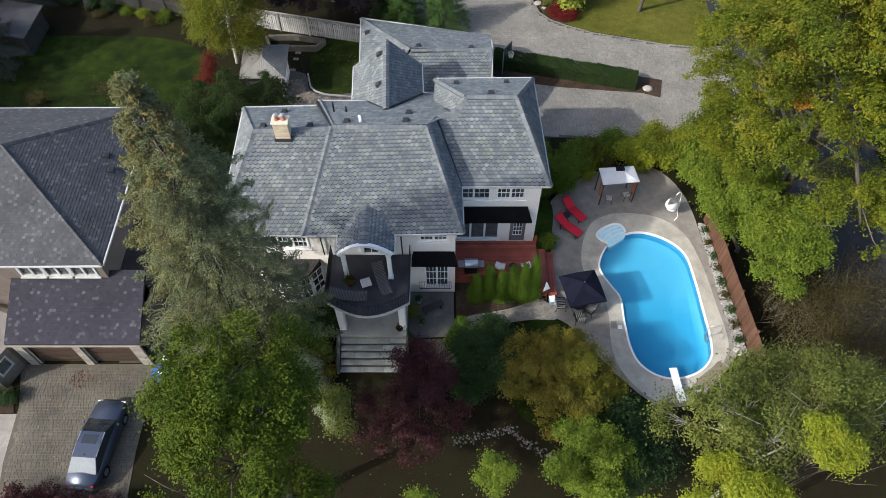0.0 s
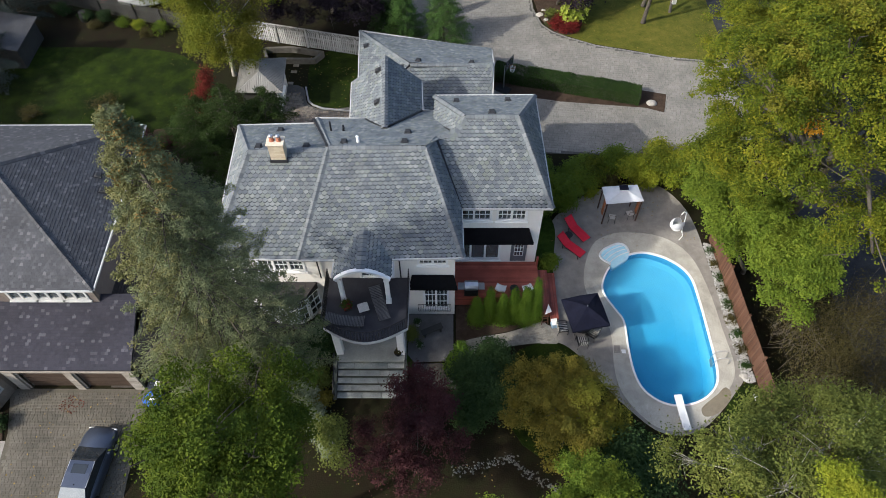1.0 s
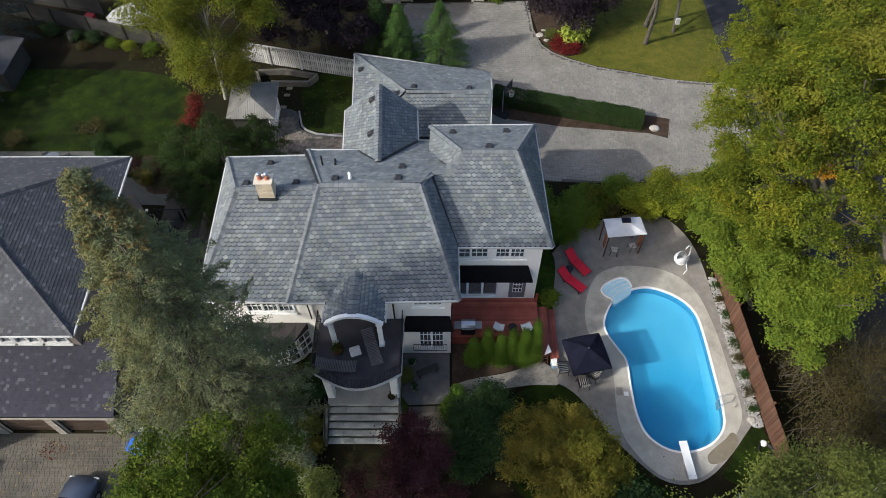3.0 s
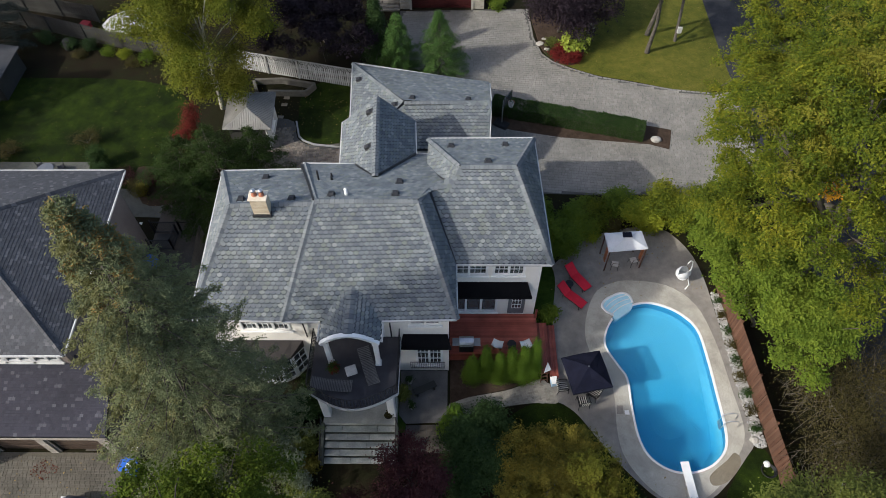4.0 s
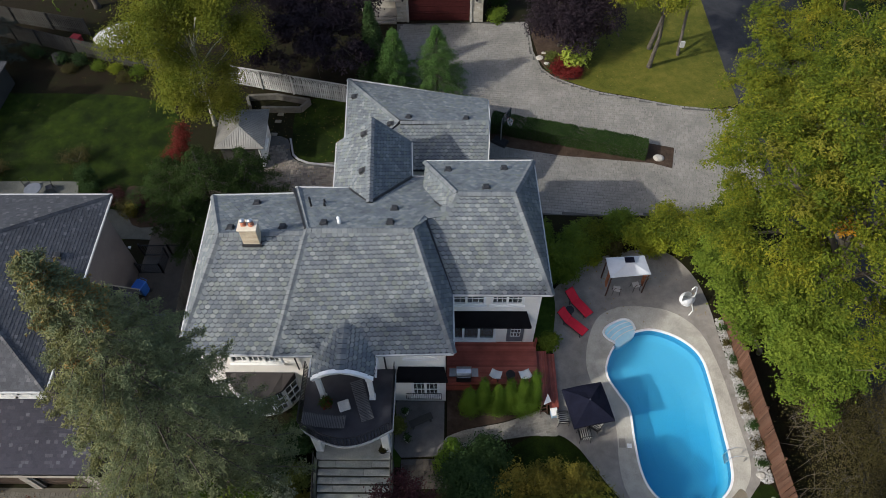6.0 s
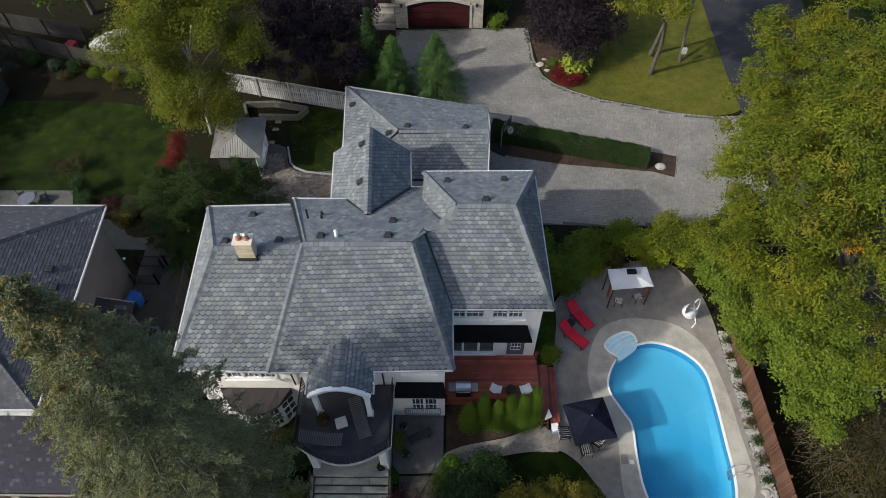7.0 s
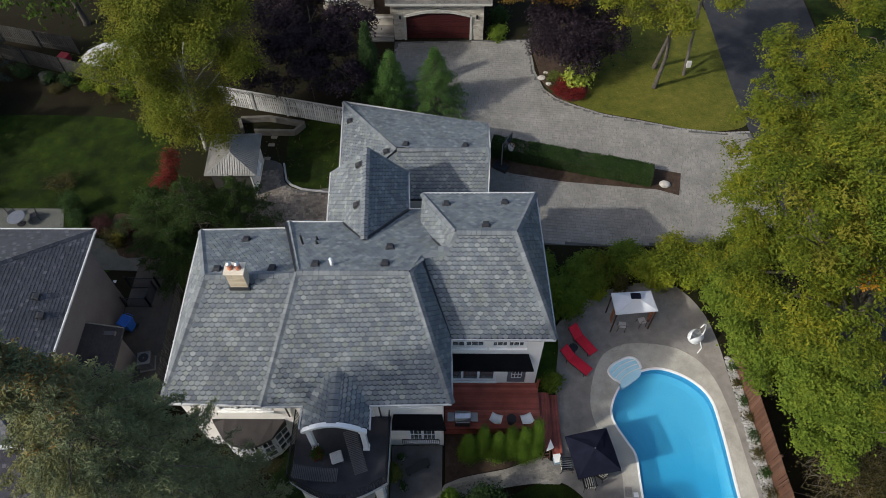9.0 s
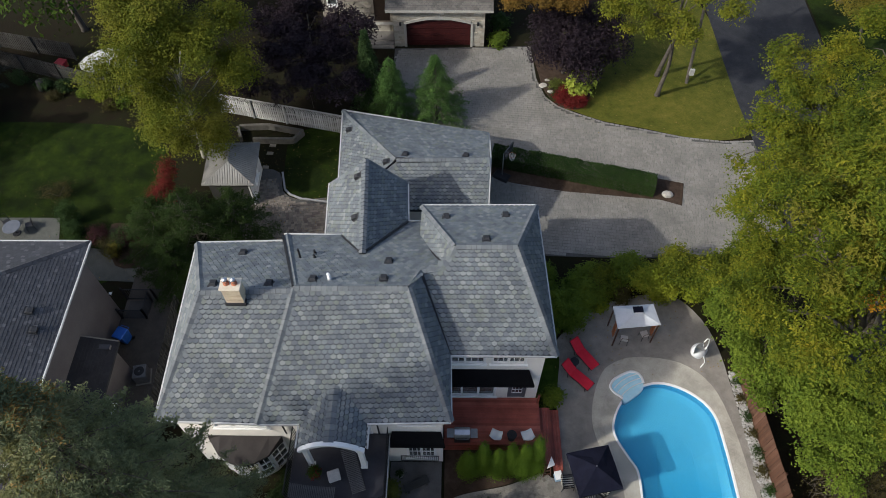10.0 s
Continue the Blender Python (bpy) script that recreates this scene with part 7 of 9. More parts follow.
part("eave", Shape().box(-4.35, 3.8, 55.7, 55.95, 3.3, 3.42), ARCH_STONE, fh)
fr1 = [(-4.45, 55.55, 3.62), (3.9, 55.55, 3.62), (3.9, 61.5, 6.6), (-4.45, 61.5, 6.6)]
fr_ = part("roof", Shape().plate(fr1, 0.15), UNDERLAY, fh)
shingled(fr_, fr1, pieces("brown_shingle", [(0.10, 0.09, 0.08), (0.13, 0.12, 0.105), (0.085, 0.08, 0.07)], 0.6, 20), rng, 0.32, 0.2, True)
wall(fh, "wall", (3.3, 55.95), (3.3, 66), 0, 3.3, CREAM_STONE)
fd = [(0.5, 1.3, 2.0, 3.1), (4.2, 5.5, 0.45, 2.75)]
_, m2 = wall(fh, "wall", (-9.9, 58.6), (-3.9, 58.6), 0, 7, CREAM_STONE, fd)
part("door", Shape().box(4.2, 5.5, 0.1, 0.16, 0.45, 2.75, m2), BROWN_DOOR, fh, "dark front door")
window(fh, m2, fd[0], 1, 1, 1)
wall(fh, "wall", (-3.9, 58.85), (-3.9, 55.95), 0, 3.4, CREAM_STONE)
wall(fh, "wall", (-9.9, 66), (-9.9, 58.85), 0, 7, CREAM_STONE)
for i, (z, y) in enumerate(((0.4, 56.2), (0.26, 55.9), (0.12, 55.6))):
    part("porch_step", Shape().box(-6.3, -3.95, y, 58.6 if i == 0 else 56.25, 0, z), worn("porch_slab_stone", (0.13, 0.12, 0.105), (0.18, 0.168, 0.15), 2, 20), fh)
for zrow in range(19):
    z, x = 0.5 + zrow * 0.17, -9.9
    while x < -4.0:
        e = min(x + stone_rng.uniform(0.25, 0.65), -3.92)
        if not any(x < -9.9 + a_ + (b_ - a_) + 0.12 and e > -9.9 + a_ - 0.12 and z < d_ + 0.12 and z + 0.16 > c_ - 0.1 for a_, b_, c_, d_ in fd):
            part("stone", Shape().box(x + 0.005, e - 0.005, 58.55 - stone_rng.uniform(0.0, 0.03), 58.61, z, z + 0.158), CREAM_STONE, fh)
        x = e + 0.001 if e < -3.95 else 0.0
part("planter_ledge", Shape().box(-7.4, -4.1, 57.35, 57.6, 0.02, 1.0), CREAM_STONE, fh, bevel=0.02)
part("ledge_cap", Shape().box(-7.45, -4.05, 57.3, 57.65, 1.0, 1.07), ARCH_STONE, fh, bevel=0.01)
shrub("porch_shrub", "light green shrub beside the stone porch", -7.8, 59.0 - 1.4, 0.9, 1.4, FRESH_LEAF, 140, 2500, 0.14)
shrub("porch_shrub", "bright green shrub beside the garage", 4.4, 56.3, 0.9, 0.9, FRESH_LEAF, 141, 2400, 0.16)
shrub("porch_shrub", "dark shrub beside the stone house", 4.6, 57.8, 0.9, 1.6, HEDGE_LEAF, 142, 2400, 0.16)

# ---- garden shed ----
shed = thing("garden_shed", "small garden shed with ribbed tin hip roof", "shed")
c1, c2, c3, c4, k1, k2 = (-15.55, 42.6, 2.35), (-12.15, 42.75, 2.35), (-11.9, 38.9, 2.35), (-15.3, 38.9, 2.35), (-13.62, 41.1, 3.4), (-13.55, 40.0, 3.4)
for pts in ([c1, k1, k2, c4], [c2, c3, k2, k1], [c1, c2, k1], [c3, c4, k2]):
    rp = part("roof", Shape().plate(pts, 0.05), TIN, shed)
    c, u, v, nrm = plane_axes(pts)
    fl2 = [((Vector(p) - c).dot(u), (Vector(p) - c).dot(v)) for p in pts]
    x = min(p[0] for p in fl2) + 0.1
    while x < max(p[0] for p in fl2):
        ys = [y_ / 40 for y_ in range(-100, 100) if inside(x, y_ / 40, fl2)]
        if ys and max(ys) - min(ys) > 0.15:
            part("rib", Shape().beam(c + u * x + v * min(ys) + nrm * 0.02, c + u * x + v * max(ys) + nrm * 0.02, 0.02, 0.03, nrm), TIN, rp)
        x += 0.16
so = [(1.2, 2.1, 0.9, 1.8)]
wall(shed, "wall", (-15.0, 39.2), (-12.35, 39.2), 0, 2.3, DARK_WOOD, (), 0.1)
_, ms = wall(shed, "wall", (-12.35, 39.2), (-12.45, 42.4), 0, 2.3, GREY_WOOD, so, 0.1)
window(shed, ms, so[0], 1, 1, 1)
wall(shed, "wall", (-12.45, 42.4), (-15.1, 42.4), 0, 2.3, DARK_WOOD, (), 0.1)
wall(shed, "wall", (-15.1, 42.4), (-15.0, 39.2), 0, 2.3, DARK_WOOD, (), 0.1)


# ---- fences ----
def fence(name, label, pts, height, board, gap, material, thick=0.025, rails=(0.3, 0.75), lattice=False, z=0.0):
    """Posts, rails and upright boards along a line."""
    f = thing(name, label, "fence")
    one = Shape().box(-board / 2, board / 2, -thick / 2, thick / 2, 0, height).mesh("board", 0.004)
    one.materials.append(material)
    r2 = random.Random(len(pts) + int(height * 100))
    for a, b in zip(pts, pts[1:]):
        L = math.dist(a, b)
        ang = math.atan2(b[1] - a[1], b[0] - a[0])
        n_ = int(L / (board + gap))
        nx, ny = -math.sin(ang) * 0.035, math.cos(ang) * 0.035
        for h in rails:
            part("rail", Shape().beam((a[0] + nx, a[1] + ny, z + h * height), (b[0] + nx, b[1] + ny, z + h * height), 0.04, 0.09), material, f)
        for i in range(n_):
            t_ = (i + 0.5) / n_
            ob = new("board", one)
            ob.parent = f
            ob.matrix_basis = Matrix.Translation((a[0] + (b[0] - a[0]) * t_, a[1] + (b[1] - a[1]) * t_, z + r2.uniform(-0.02, 0.02))) @ Matrix.Rotation(ang + r2.uniform(-0.02, 0.02), 4, "Z") @ Matrix.Rotation(r2.uniform(-0.012, 0.012), 4, "Y")
        for i in range(max(2, int(L / 2.4) + 1)):
            t_ = i / max(1, int(L / 2.4))
            t_ = min(t_, 1.0)
            px, py = a[0] + (b[0] - a[0]) * t_ + nx * 2, a[1] + (b[1] - a[1]) * t_ + ny * 2
            part("post", Shape().box(px - 0.05, px + 0.05, py - 0.05, py + 0.05, z - 0.05, z + height + (0.35 if lattice else 0.06)), material, f)
        if lattice:
            part("cap_rail", Shape().beam((*a, z + height + 0.33), (*b, z + height + 0.33), 0.09, 0.05), material, f)
            s_ = Shape()
            for i in range(int(L / 0.14)):
                for k_ in (1, -1):
                    x0 = (i + (0 if k_ > 0 else 1)) * 0.14 / L
                    x1 = x0 + k_ * 0.3 / L
                    if 0 <= x0 <= 1 and 0 <= x1 <= 1:
                        s_.beam((a[0] + (b[0] - a[0]) * x0, a[1] + (b[1] - a[1]) * x0, z + height + 0.02), (a[0] + (b[0] - a[0]) * x1, a[1] + (b[1] - a[1]) * x1, z + height + 0.32), 0.012, 0.03)
            part("lattice", s_, material, f, kind="stuff")
    return f


fence("cedar_fence", "red-brown cedar board fence beside the pool", [(16.85, 27.6), (17.2, 21.0), (17.5, 15.6)], 1.7, 0.092, 0.008, CEDAR)
fence("white_fence", "weathered pale board fence with lattice top", [(-6.9, 45.9), (-11.4, 47.0), (-16.4, 48.2)], 1.4, 0.125, 0.04, GREY_WOOD, lattice=True)
fence("back_fence", "grey board fence at the end of the lawn", [(-21.5, 49.2), (-26.3, 50.6), (-33.0, 52.8), (-40, 55)], 1.6, 0.13, 0.05, DARK_WOOD)
fence("back_fence", "grey board fence of the farther garden", [(-29.4, 54.2), (-36.2, 55.8), (-44, 57.5)], 1.6, 0.13, 0.05, DARK_WOOD)
fence("side_fence", "open grey slat fence between the houses", [(-15.35, 30.9), (-15.05, 25.0), (-14.9, 18.4)], 1.8, 0.10, 0.11, DARK_WOOD, thick=0.03)


def iron_fence(name, label, pts, height=1.15):
    f = thing(name, label, "fence")
    one = Shape().box(-0.011, 0.011, -0.011, 0.011, 0, height).mesh("bar")
    one.materials.append(IRON)
    for a, b in zip(pts, pts[1:]):
        L = math.dist(a, b)
        for h in (0.1, height - 0.04):
            part("rail", Shape().beam((*a, h), (*b, h), 0.04, 0.04), IRON, f)
        for i in range(int(L / 0.14) + 1):
            t_ = min(1.0, i * 0.14 / L)
            ob = new("bar", one)
            ob.parent = f
            ob.matrix_basis = Matrix.Translation((a[0] + (b[0] - a[0]) * t_, a[1] + (b[1] - a[1]) * t_, 0.02))
        for e in (a, b):
            part("post", Shape().box(e[0] - 0.04, e[0] + 0.04, e[1] - 0.04, e[1] + 0.04, 0, height + 0.1), IRON, f)


iron_fence("iron_fence", "black iron fence and gate between the houses", [(-18.9, 31.75), (-17.1, 31.75), (-15.5, 31.75)])
iron_fence("stair_guard", "black iron guard round a basement stair", [(-18.8, 30.4), (-17.35, 30.4), (-17.35, 31.6)], 1.0)
# Flat sheet coloured dark for the shade down the stair well.
flat("basement_well", [(-18.7, 30.5), (-17.45, 30.5), (-17.45, 31.6), (-18.7, 31.6)], 0.03, DARK_IN, "flat dark sheet in place of the shaded basement stair well", "stair well")

# ---- timber deck ----
deck = thing("timber_deck", "red-stained timber deck behind the house", "deck")
for i in range(18):
    y = 22.62 + i * 0.143
    part("deck_board", Shape().box(0.46, 5.5, y, y + 0.137, 0.86, 0.9), DECK, deck)
part("deck_frame", Shape().box(0.46, 5.48, 22.66, 25.14, 0.02, 0.85), DECK, deck)
for i in range(7):
    part("skirt_board", Shape().box(0.46, 5.5, 22.6, 22.622, 0.03 + i * 0.12, 0.14 + i * 0.12), DECK, deck)
for lvl, (x0, x1, y0, z) in enumerate(((5.54, 6.1, 21.75, 0.62), (6.12, 6.6, 21.45, 0.32))):
    for i in range(4):
        w_ = (x1 - x0) / 4
        part("step_board", Shape().box(x0 + i * w_, x0 + i * w_ + w_ - 0.006, y0, 24.75, z - 0.04, z), DECK, deck)
    part("step_frame", Shape().box(x0 + 0.01, x1 - 0.02, y0 + 0.02, 24.73, 0.02, z - 0.042), DECK, deck)
for x, y in ((5.45, 24.95), (5.45, 22.7)):
    part("newel", Shape().box(x - 0.06, x + 0.06, y - 0.06, y + 0.06, 0.9, 1.75), DECK, deck)
part("hand_rail", Shape().beam((5.45, 22.7, 1.72), (5.45, 22.95, 1.72), 0.1, 0.05), DECK, deck)
flat("deck_bed", [(0.5, 19.95), (1.6, 20.4), (3.6, 20.8), (5.0, 21.3), (5.45, 21.5), (5.45, 22.58), (0.5, 22.58)], 0.05, MULCH, "mulched bed before the deck", "planting bed")

# ---- furniture on deck and patio ----
bbq = thing("barbecue", "stainless steel gas barbecue with side shelves", "barbecue", pose(1.4, 22.9, 0.9))
part("cabinet", Shape().box(-0.4, 0.4, -0.25, 0.25, 0.08, 0.8), IRON, bbq, bevel=0.015)
lid = Shape()
prof = [(-0.28, 0.8), (-0.28, 0.95), (-0.18, 1.1), (0.05, 1.16), (0.22, 1.08), (0.27, 0.8)]
lid.add([(x, y, z) for x in (-0.4, 0.4) for y, z in prof], [(0, 1, 2, 3, 4, 5), (11, 10, 9, 8, 7, 6)] + [(i, 6 + i, 6 + (i + 1) % 6, (i + 1) % 6) for i in range(6)])
ld = part("lid", lid, STEEL, bbq, "brushed steel hood", bevel=0.01)
part("handle", Shape().tube([(-0.34, -0.3, 0.9), (-0.34, -0.36, 0.92), (0.34, -0.36, 0.92), (0.34, -0.3, 0.9)], 0.015, 6), STEEL, ld)
for sx in (-1, 1):
    part("side_shelf", Shape().box(min(sx * 0.42, sx * 0.78), max(sx * 0.42, sx * 0.78), -0.24, 0.24, 0.78, 0.82), worn("grey_shelf", (0.25, 0.25, 0.26), (0.32, 0.32, 0.33), 4, 60, 0.5), bbq, bevel=0.01)
for sx in (-0.35, 0.35):
    part("wheel", Shape().lathe([(0.07, -0.02), (0.07, 0.02)], 12, pose(sx, 0, 0.075, 0, 90, 0)), RUBBER, bbq)


def tub_chair():
    """A moulded scoop: a shallow seat that sweeps up into a rounded back, on four thin legs."""
    c = thing("patio_chair", "white moulded scoop chair on the deck", "chair", group="white deck chairs")
    rows_, cols_ = 10, 7
    def spot(i, j, off):
        v_, u_ = i / (rows_ - 1), 2 * j / (cols_ - 1) - 1
        y = -0.26 + 0.5 * min(v_ / 0.5, 1.0) + 0.16 * max(0.0, v_ - 0.5) * 2
        z = 0.40 + 0.05 * (1 - min(v_ / 0.4, 1.0)) + 0.42 * max(0.0, v_ - 0.42) / 0.58
        half_w = 0.29 + 0.03 * math.sin(math.pi * v_) - 0.09 * max(0.0, v_ - 0.75) / 0.25
        curl = 0.11 * u_ * u_
        return (u_ * half_w, y - curl * (0.7 if v_ > 0.5 else 0.0) + off * (0.6 if v_ > 0.5 else 0.0), z + curl * (1.0 if v_ < 0.5 else 0.3) - off)
    v_ = [spot(i, j, o) for o in (0.0, 0.022) for i in range(rows_) for j in range(cols_)]
    f_, m_ = [], rows_ * cols_
    for i in range(rows_ - 1):
        for j in range(cols_ - 1):
            a = i * cols_ + j
            f_ += [(a, a + 1, a + cols_ + 1, a + cols_), (m_ + a, m_ + a + cols_, m_ + a + cols_ + 1, m_ + a + 1)]
    edge_ = [j for j in range(cols_)] + [i * cols_ + cols_ - 1 for i in range(1, rows_)] + [(rows_ - 1) * cols_ + j for j in range(cols_ - 2, -1, -1)] + [i * cols_ for i in range(rows_ - 2, 0, -1)]
    for a, b in zip(edge_, edge_[1:] + edge_[:1]):
        f_.append((a, m_ + a, m_ + b, b))
    part("shell", Shape().add(v_, f_), WHITE, c, smooth=True)
    for a in (45, 135, 225, 315):
        x, y = 0.19 * math.cos(radians(a)), 0.17 * math.sin(radians(a))
        part("leg", Shape().tube([(x, y, 0.40), (x * 1.35, y * 1.35, 0.0)], 0.016, 6), IRON, c)
    return c


ch0 = tub_chair()
ch0.matrix_basis = pose(3.15, 22.95, 0.9, 0, 0, 160)
copy_thing(ch0, pose(4.75, 22.95, 0.9, 0, 0, 200))
tb = thing("side_table", "small dark round side table on the deck", "table", pose(3.95, 22.95, 0.9))
part("top", Shape().lathe([(0.25, 0.48), (0.26, 0.5), (0.25, 0.52)], 18), IRON, tb)
part("stem", Shape().tube([(0, 0, 0), (0, 0, 0.48)], 0.03, 8), IRON, tb)
part("foot", Shape().lathe([(0.18, 0), (0.16, 0.03)], 16), IRON, tb)


def lounger(name, label, mat, frame_mat, group):
    """A reclined lounger: head end at +y."""
    L = thing(name, label, "lounger", group=group)
    seat = [(-0.95, 0.30), (-0.3, 0.33), (0.3, 0.32)]
    back = [(0.3, 0.32), (0.6, 0.5), (0.9, 0.72), (0.98, 0.74)]
    for nm, prof_ in (("seat", seat), ("backrest", back)):
        s = Shape()
        k_ = len(prof_)
        v_ = [(x, y, z + dz) for dz in (0, 0.05) for y, z in prof_ for x in (-0.3, 0.3)]
        f_ = []
        for i in range(k_ - 1):
            a, b = 2 * i, 2 * (i + 1)
            o = 2 * k_
            f_ += [(a, a + 1, b + 1, b), (o + a, o + b, o + b + 1, o + a + 1), (a, b, o + b, o + a), (a + 1, o + a + 1, o + b + 1, b + 1)]
        o = 2 * k_
        f_ += [(0, o, o + 1, 1), (o - 2, o - 1, 2 * o - 1, 2 * o - 2)]
        part(nm, s.add(v_, f_), mat, L, bevel=0.012)
    for x in (-0.31, 0.31):
        part("side_rail", Shape().tube([(x, -0.97, 0.29), (x, 0.3, 0.31), (x, 0.98, 0.72)], 0.02, 6), frame_mat, L)
        for y in (-0.75, 0.45):
            part("leg", Shape().tube([(x, y, 0.3), (x, y - 0.06, 0.0)], 0.02, 6), frame_mat, L)
    return L


red = lounger("sun_lounger", "red reclined sun lounger on the patio", RED_CLOTH, IRON, "red sun loungers")
red.matrix_basis = pose(8.35, 28.05, 0.035, 0, 0, 36)
copy_thing(red, pose(7.85, 26.75, 0.035, 0, 0, 46))
tbl = copy_thing(tb, pose(7.75, 27.55, 0.035))
tagged(tbl, "small dark round table between the loungers", "table")

def slatted_lounger():
    """A long wavy lounger of woven slats on a bent frame, head end at +y."""
    L = thing("wicker_lounger", "grey slatted wicker lounger on the balcony", "lounger", group="wicker loungers")
    h_at = lambda y: 0.30 + 0.05 * math.sin(y * 3.6) + max(0.0, y - 0.35) * 0.55
    one = Shape().box(-0.31, 0.31, -0.024, 0.024, 0, 0.025).mesh("slat", 0.005)
    one.materials.append(SLAT_WICKER)
    for i in range(26):
        y = -0.98 + i * 0.078
        ob = new("slat", one)
        ob.parent = L
        ob.matrix_basis = Matrix.Translation((0, y, h_at(y))) @ Matrix.Rotation(math.atan((h_at(y + 0.02) - h_at(y - 0.02)) / 0.04), 4, "X")
    for x in (-0.29, 0.29):
        part("side_rail", Shape().tube([(x, -1.0 + 0.1 * k_, h_at(-1.0 + 0.1 * k_) - 0.015) for k_ in range(21)], 0.022, 6), WICKER, L)
        for y in (-0.75, 0.5):
            part("leg", Shape().tube([(x, y, h_at(y)), (x, y - 0.05, 0.0)], 0.022, 6), WICKER, L)
    return L


SLAT_WICKER = worn("worn_grey_slat", (0.085, 0.085, 0.088), (0.13, 0.128, 0.13), 8, 60, 0.8, 0, 0.4)
wick = slatted_lounger()
wick.matrix_basis = pose(-3.6, 20.1, 4.0, 0, 0, 20)
copy_thing(wick, pose(-5.35, 19.1, 4.0, 0, 0, 88))
stool = thing("stool", "pale square stool on the balcony", "stool", pose(-4.45, 19.85, 4.0, 0, 0, 20))
part("seat", Shape().box(-0.28, 0.28, -0.28, 0.28, 0.36, 0.44), worn("pale_grey_weave", (0.40, 0.39, 0.37), (0.5, 0.49, 0.46), 6, 70), stool, bevel=0.05)
for x in (-0.22, 0.22):
    for y in (-0.22, 0.22):
        part("leg", Shape().box(x - 0.02, x + 0.02, y - 0.02, y + 0.02, 0, 0.36), WICKER, stool)
pot = thing("flower_pot", "round pot with red flowers on the balcony", "flower pot", pose(-5.35, 20.0, 4.0))
part("pot", Shape().lathe([(0.17, 0), (0.26, 0.3), (0.29, 0.32), (0.25, 0.32), (0.22, 0.28)], 18), IRON, pot)
r5 = np.random.default_rng(5)
part("leaves", crown_leaves("leaves", [(0, 0, 0.45, 0.3, 0.3, 0.22)], 500, 0.09, r5, 0.06, 10), GREEN_LEAF, pot, kind="stuff")
part("blossom", crown_leaves("blossom", [(0.05, -0.05, 0.5, 0.28, 0.28, 0.2)], 130, 0.08, r5, 0.06, 6), SCARLET_LEAF, pot, kind="stuff")
pot2 = thing("planter", "dark urn planter on the porch", "planter", pose(-2.75, 18.75, 1.02))
part("urn", Shape().lathe([(0.1, 0), (0.13, 0.05), (0.2, 0.3), (0.22, 0.32), (0.16, 0.3)], 14), IRON, pot2)
part("leaves", crown_leaves("leaves", [(0, 0, 0.42, 0.18, 0.18, 0.16)], 250, 0.08, r5, 0.05, 10), BROWN_LEAF, pot2, kind="stuff")

# umbrella with its table and striped chairs
um = thing("patio_umbrella", "charcoal square patio umbrella over a table", "umbrella", pose(7.82, 20.95, 0.035, 0, 0, 12))
hs = 1.08
ribs = [(-hs, -hs), (0, -hs), (hs, -hs), (hs, 0), (hs, hs), (0, hs), (-hs, hs), (-hs, 0)]
cv = [(0, 0, 2.68)] + [(x * 0.5, y * 0.5, 2.42 - (0.04 if i % 2 else 0)) for i, (x, y) in enumerate(ribs)] + [(x, y, 2.02 + (0.07 if i % 2 else 0)) for i, (x, y) in enumerate(ribs)] + [(x * 1.005, y * 1.005, 1.88 + (0.07 if i % 2 else 0)) for i, (x, y) in enumerate(ribs)]
cf = [(0, 1 + i, 1 + (i + 1) % 8) for i in range(8)] + [(1 + r_ * 8 + i, 9 + r_ * 8 + i, 9 + r_ * 8 + (i + 1) % 8, 1 + r_ * 8 + (i + 1) % 8) for r_ in range(2) for i in range(8)]
canopy = part("canopy", Shape().add(cv, cf), NAVY_CLOTH, um)
part("finial", Shape().lathe([(0.03, 2.66), (0.04, 2.72), (0.01, 2.78)], 8), STEEL, canopy)
part("pole", Shape().tube([(0, 0, 0.05), (0, 0, 2.66)], 0.025, 8), BROWN_WOOD, um)
part("base", Shape().lathe([(0.28, 0), (0.28, 0.06), (0.06, 0.12)], 16), IRON, um)
for x, y in ribs:
    part("rib", Shape().tube([(0, 0, 2.6), (x * 0.97, y * 0.97, 2.02)], 0.01, 5), BROWN_WOOD, um)
dt = thing("patio_table", "dark round patio table under the umbrella", "table", pose(7.8, 20.9, 0.035))
part("top", ring_between([(0.06 * math.cos(a), 0.06 * math.sin(a)) for a in [k_ * 0.3927 for k_ in range(16)]], [(0.62 * math.cos(a), 0.62 * math.sin(a)) for a in [k_ * 0.3927 for k_ in range(16)]], 0.7, 0.73), IRON, dt)
for a in (45, 135, 225, 315):
    part("leg", Shape().tube([(0.45 * math.cos(radians(a)), 0.45 * math.sin(radians(a)), 0.7), (0.5 * math.cos(radians(a)), 0.5 * math.sin(radians(a)), 0)], 0.02, 6), IRON, dt)


def striped_mat():
    n_ = Nodes("striped_cushion")
    sep = n_.t.nodes.new("ShaderNodeSeparateXYZ")
    n_.link(n_.coords(), sep.inputs[0])
    w_ = n_.math("GREATER_THAN", n_.math("FRACT", n_.math("MULTIPLY", sep.outputs[0], 9.0)), 0.5)
    return n_.done(n_.mix(w_, (0.03, 0.03, 0.03), (0.5, 0.48, 0.43)), 0.9)


STRIPES = striped_mat()


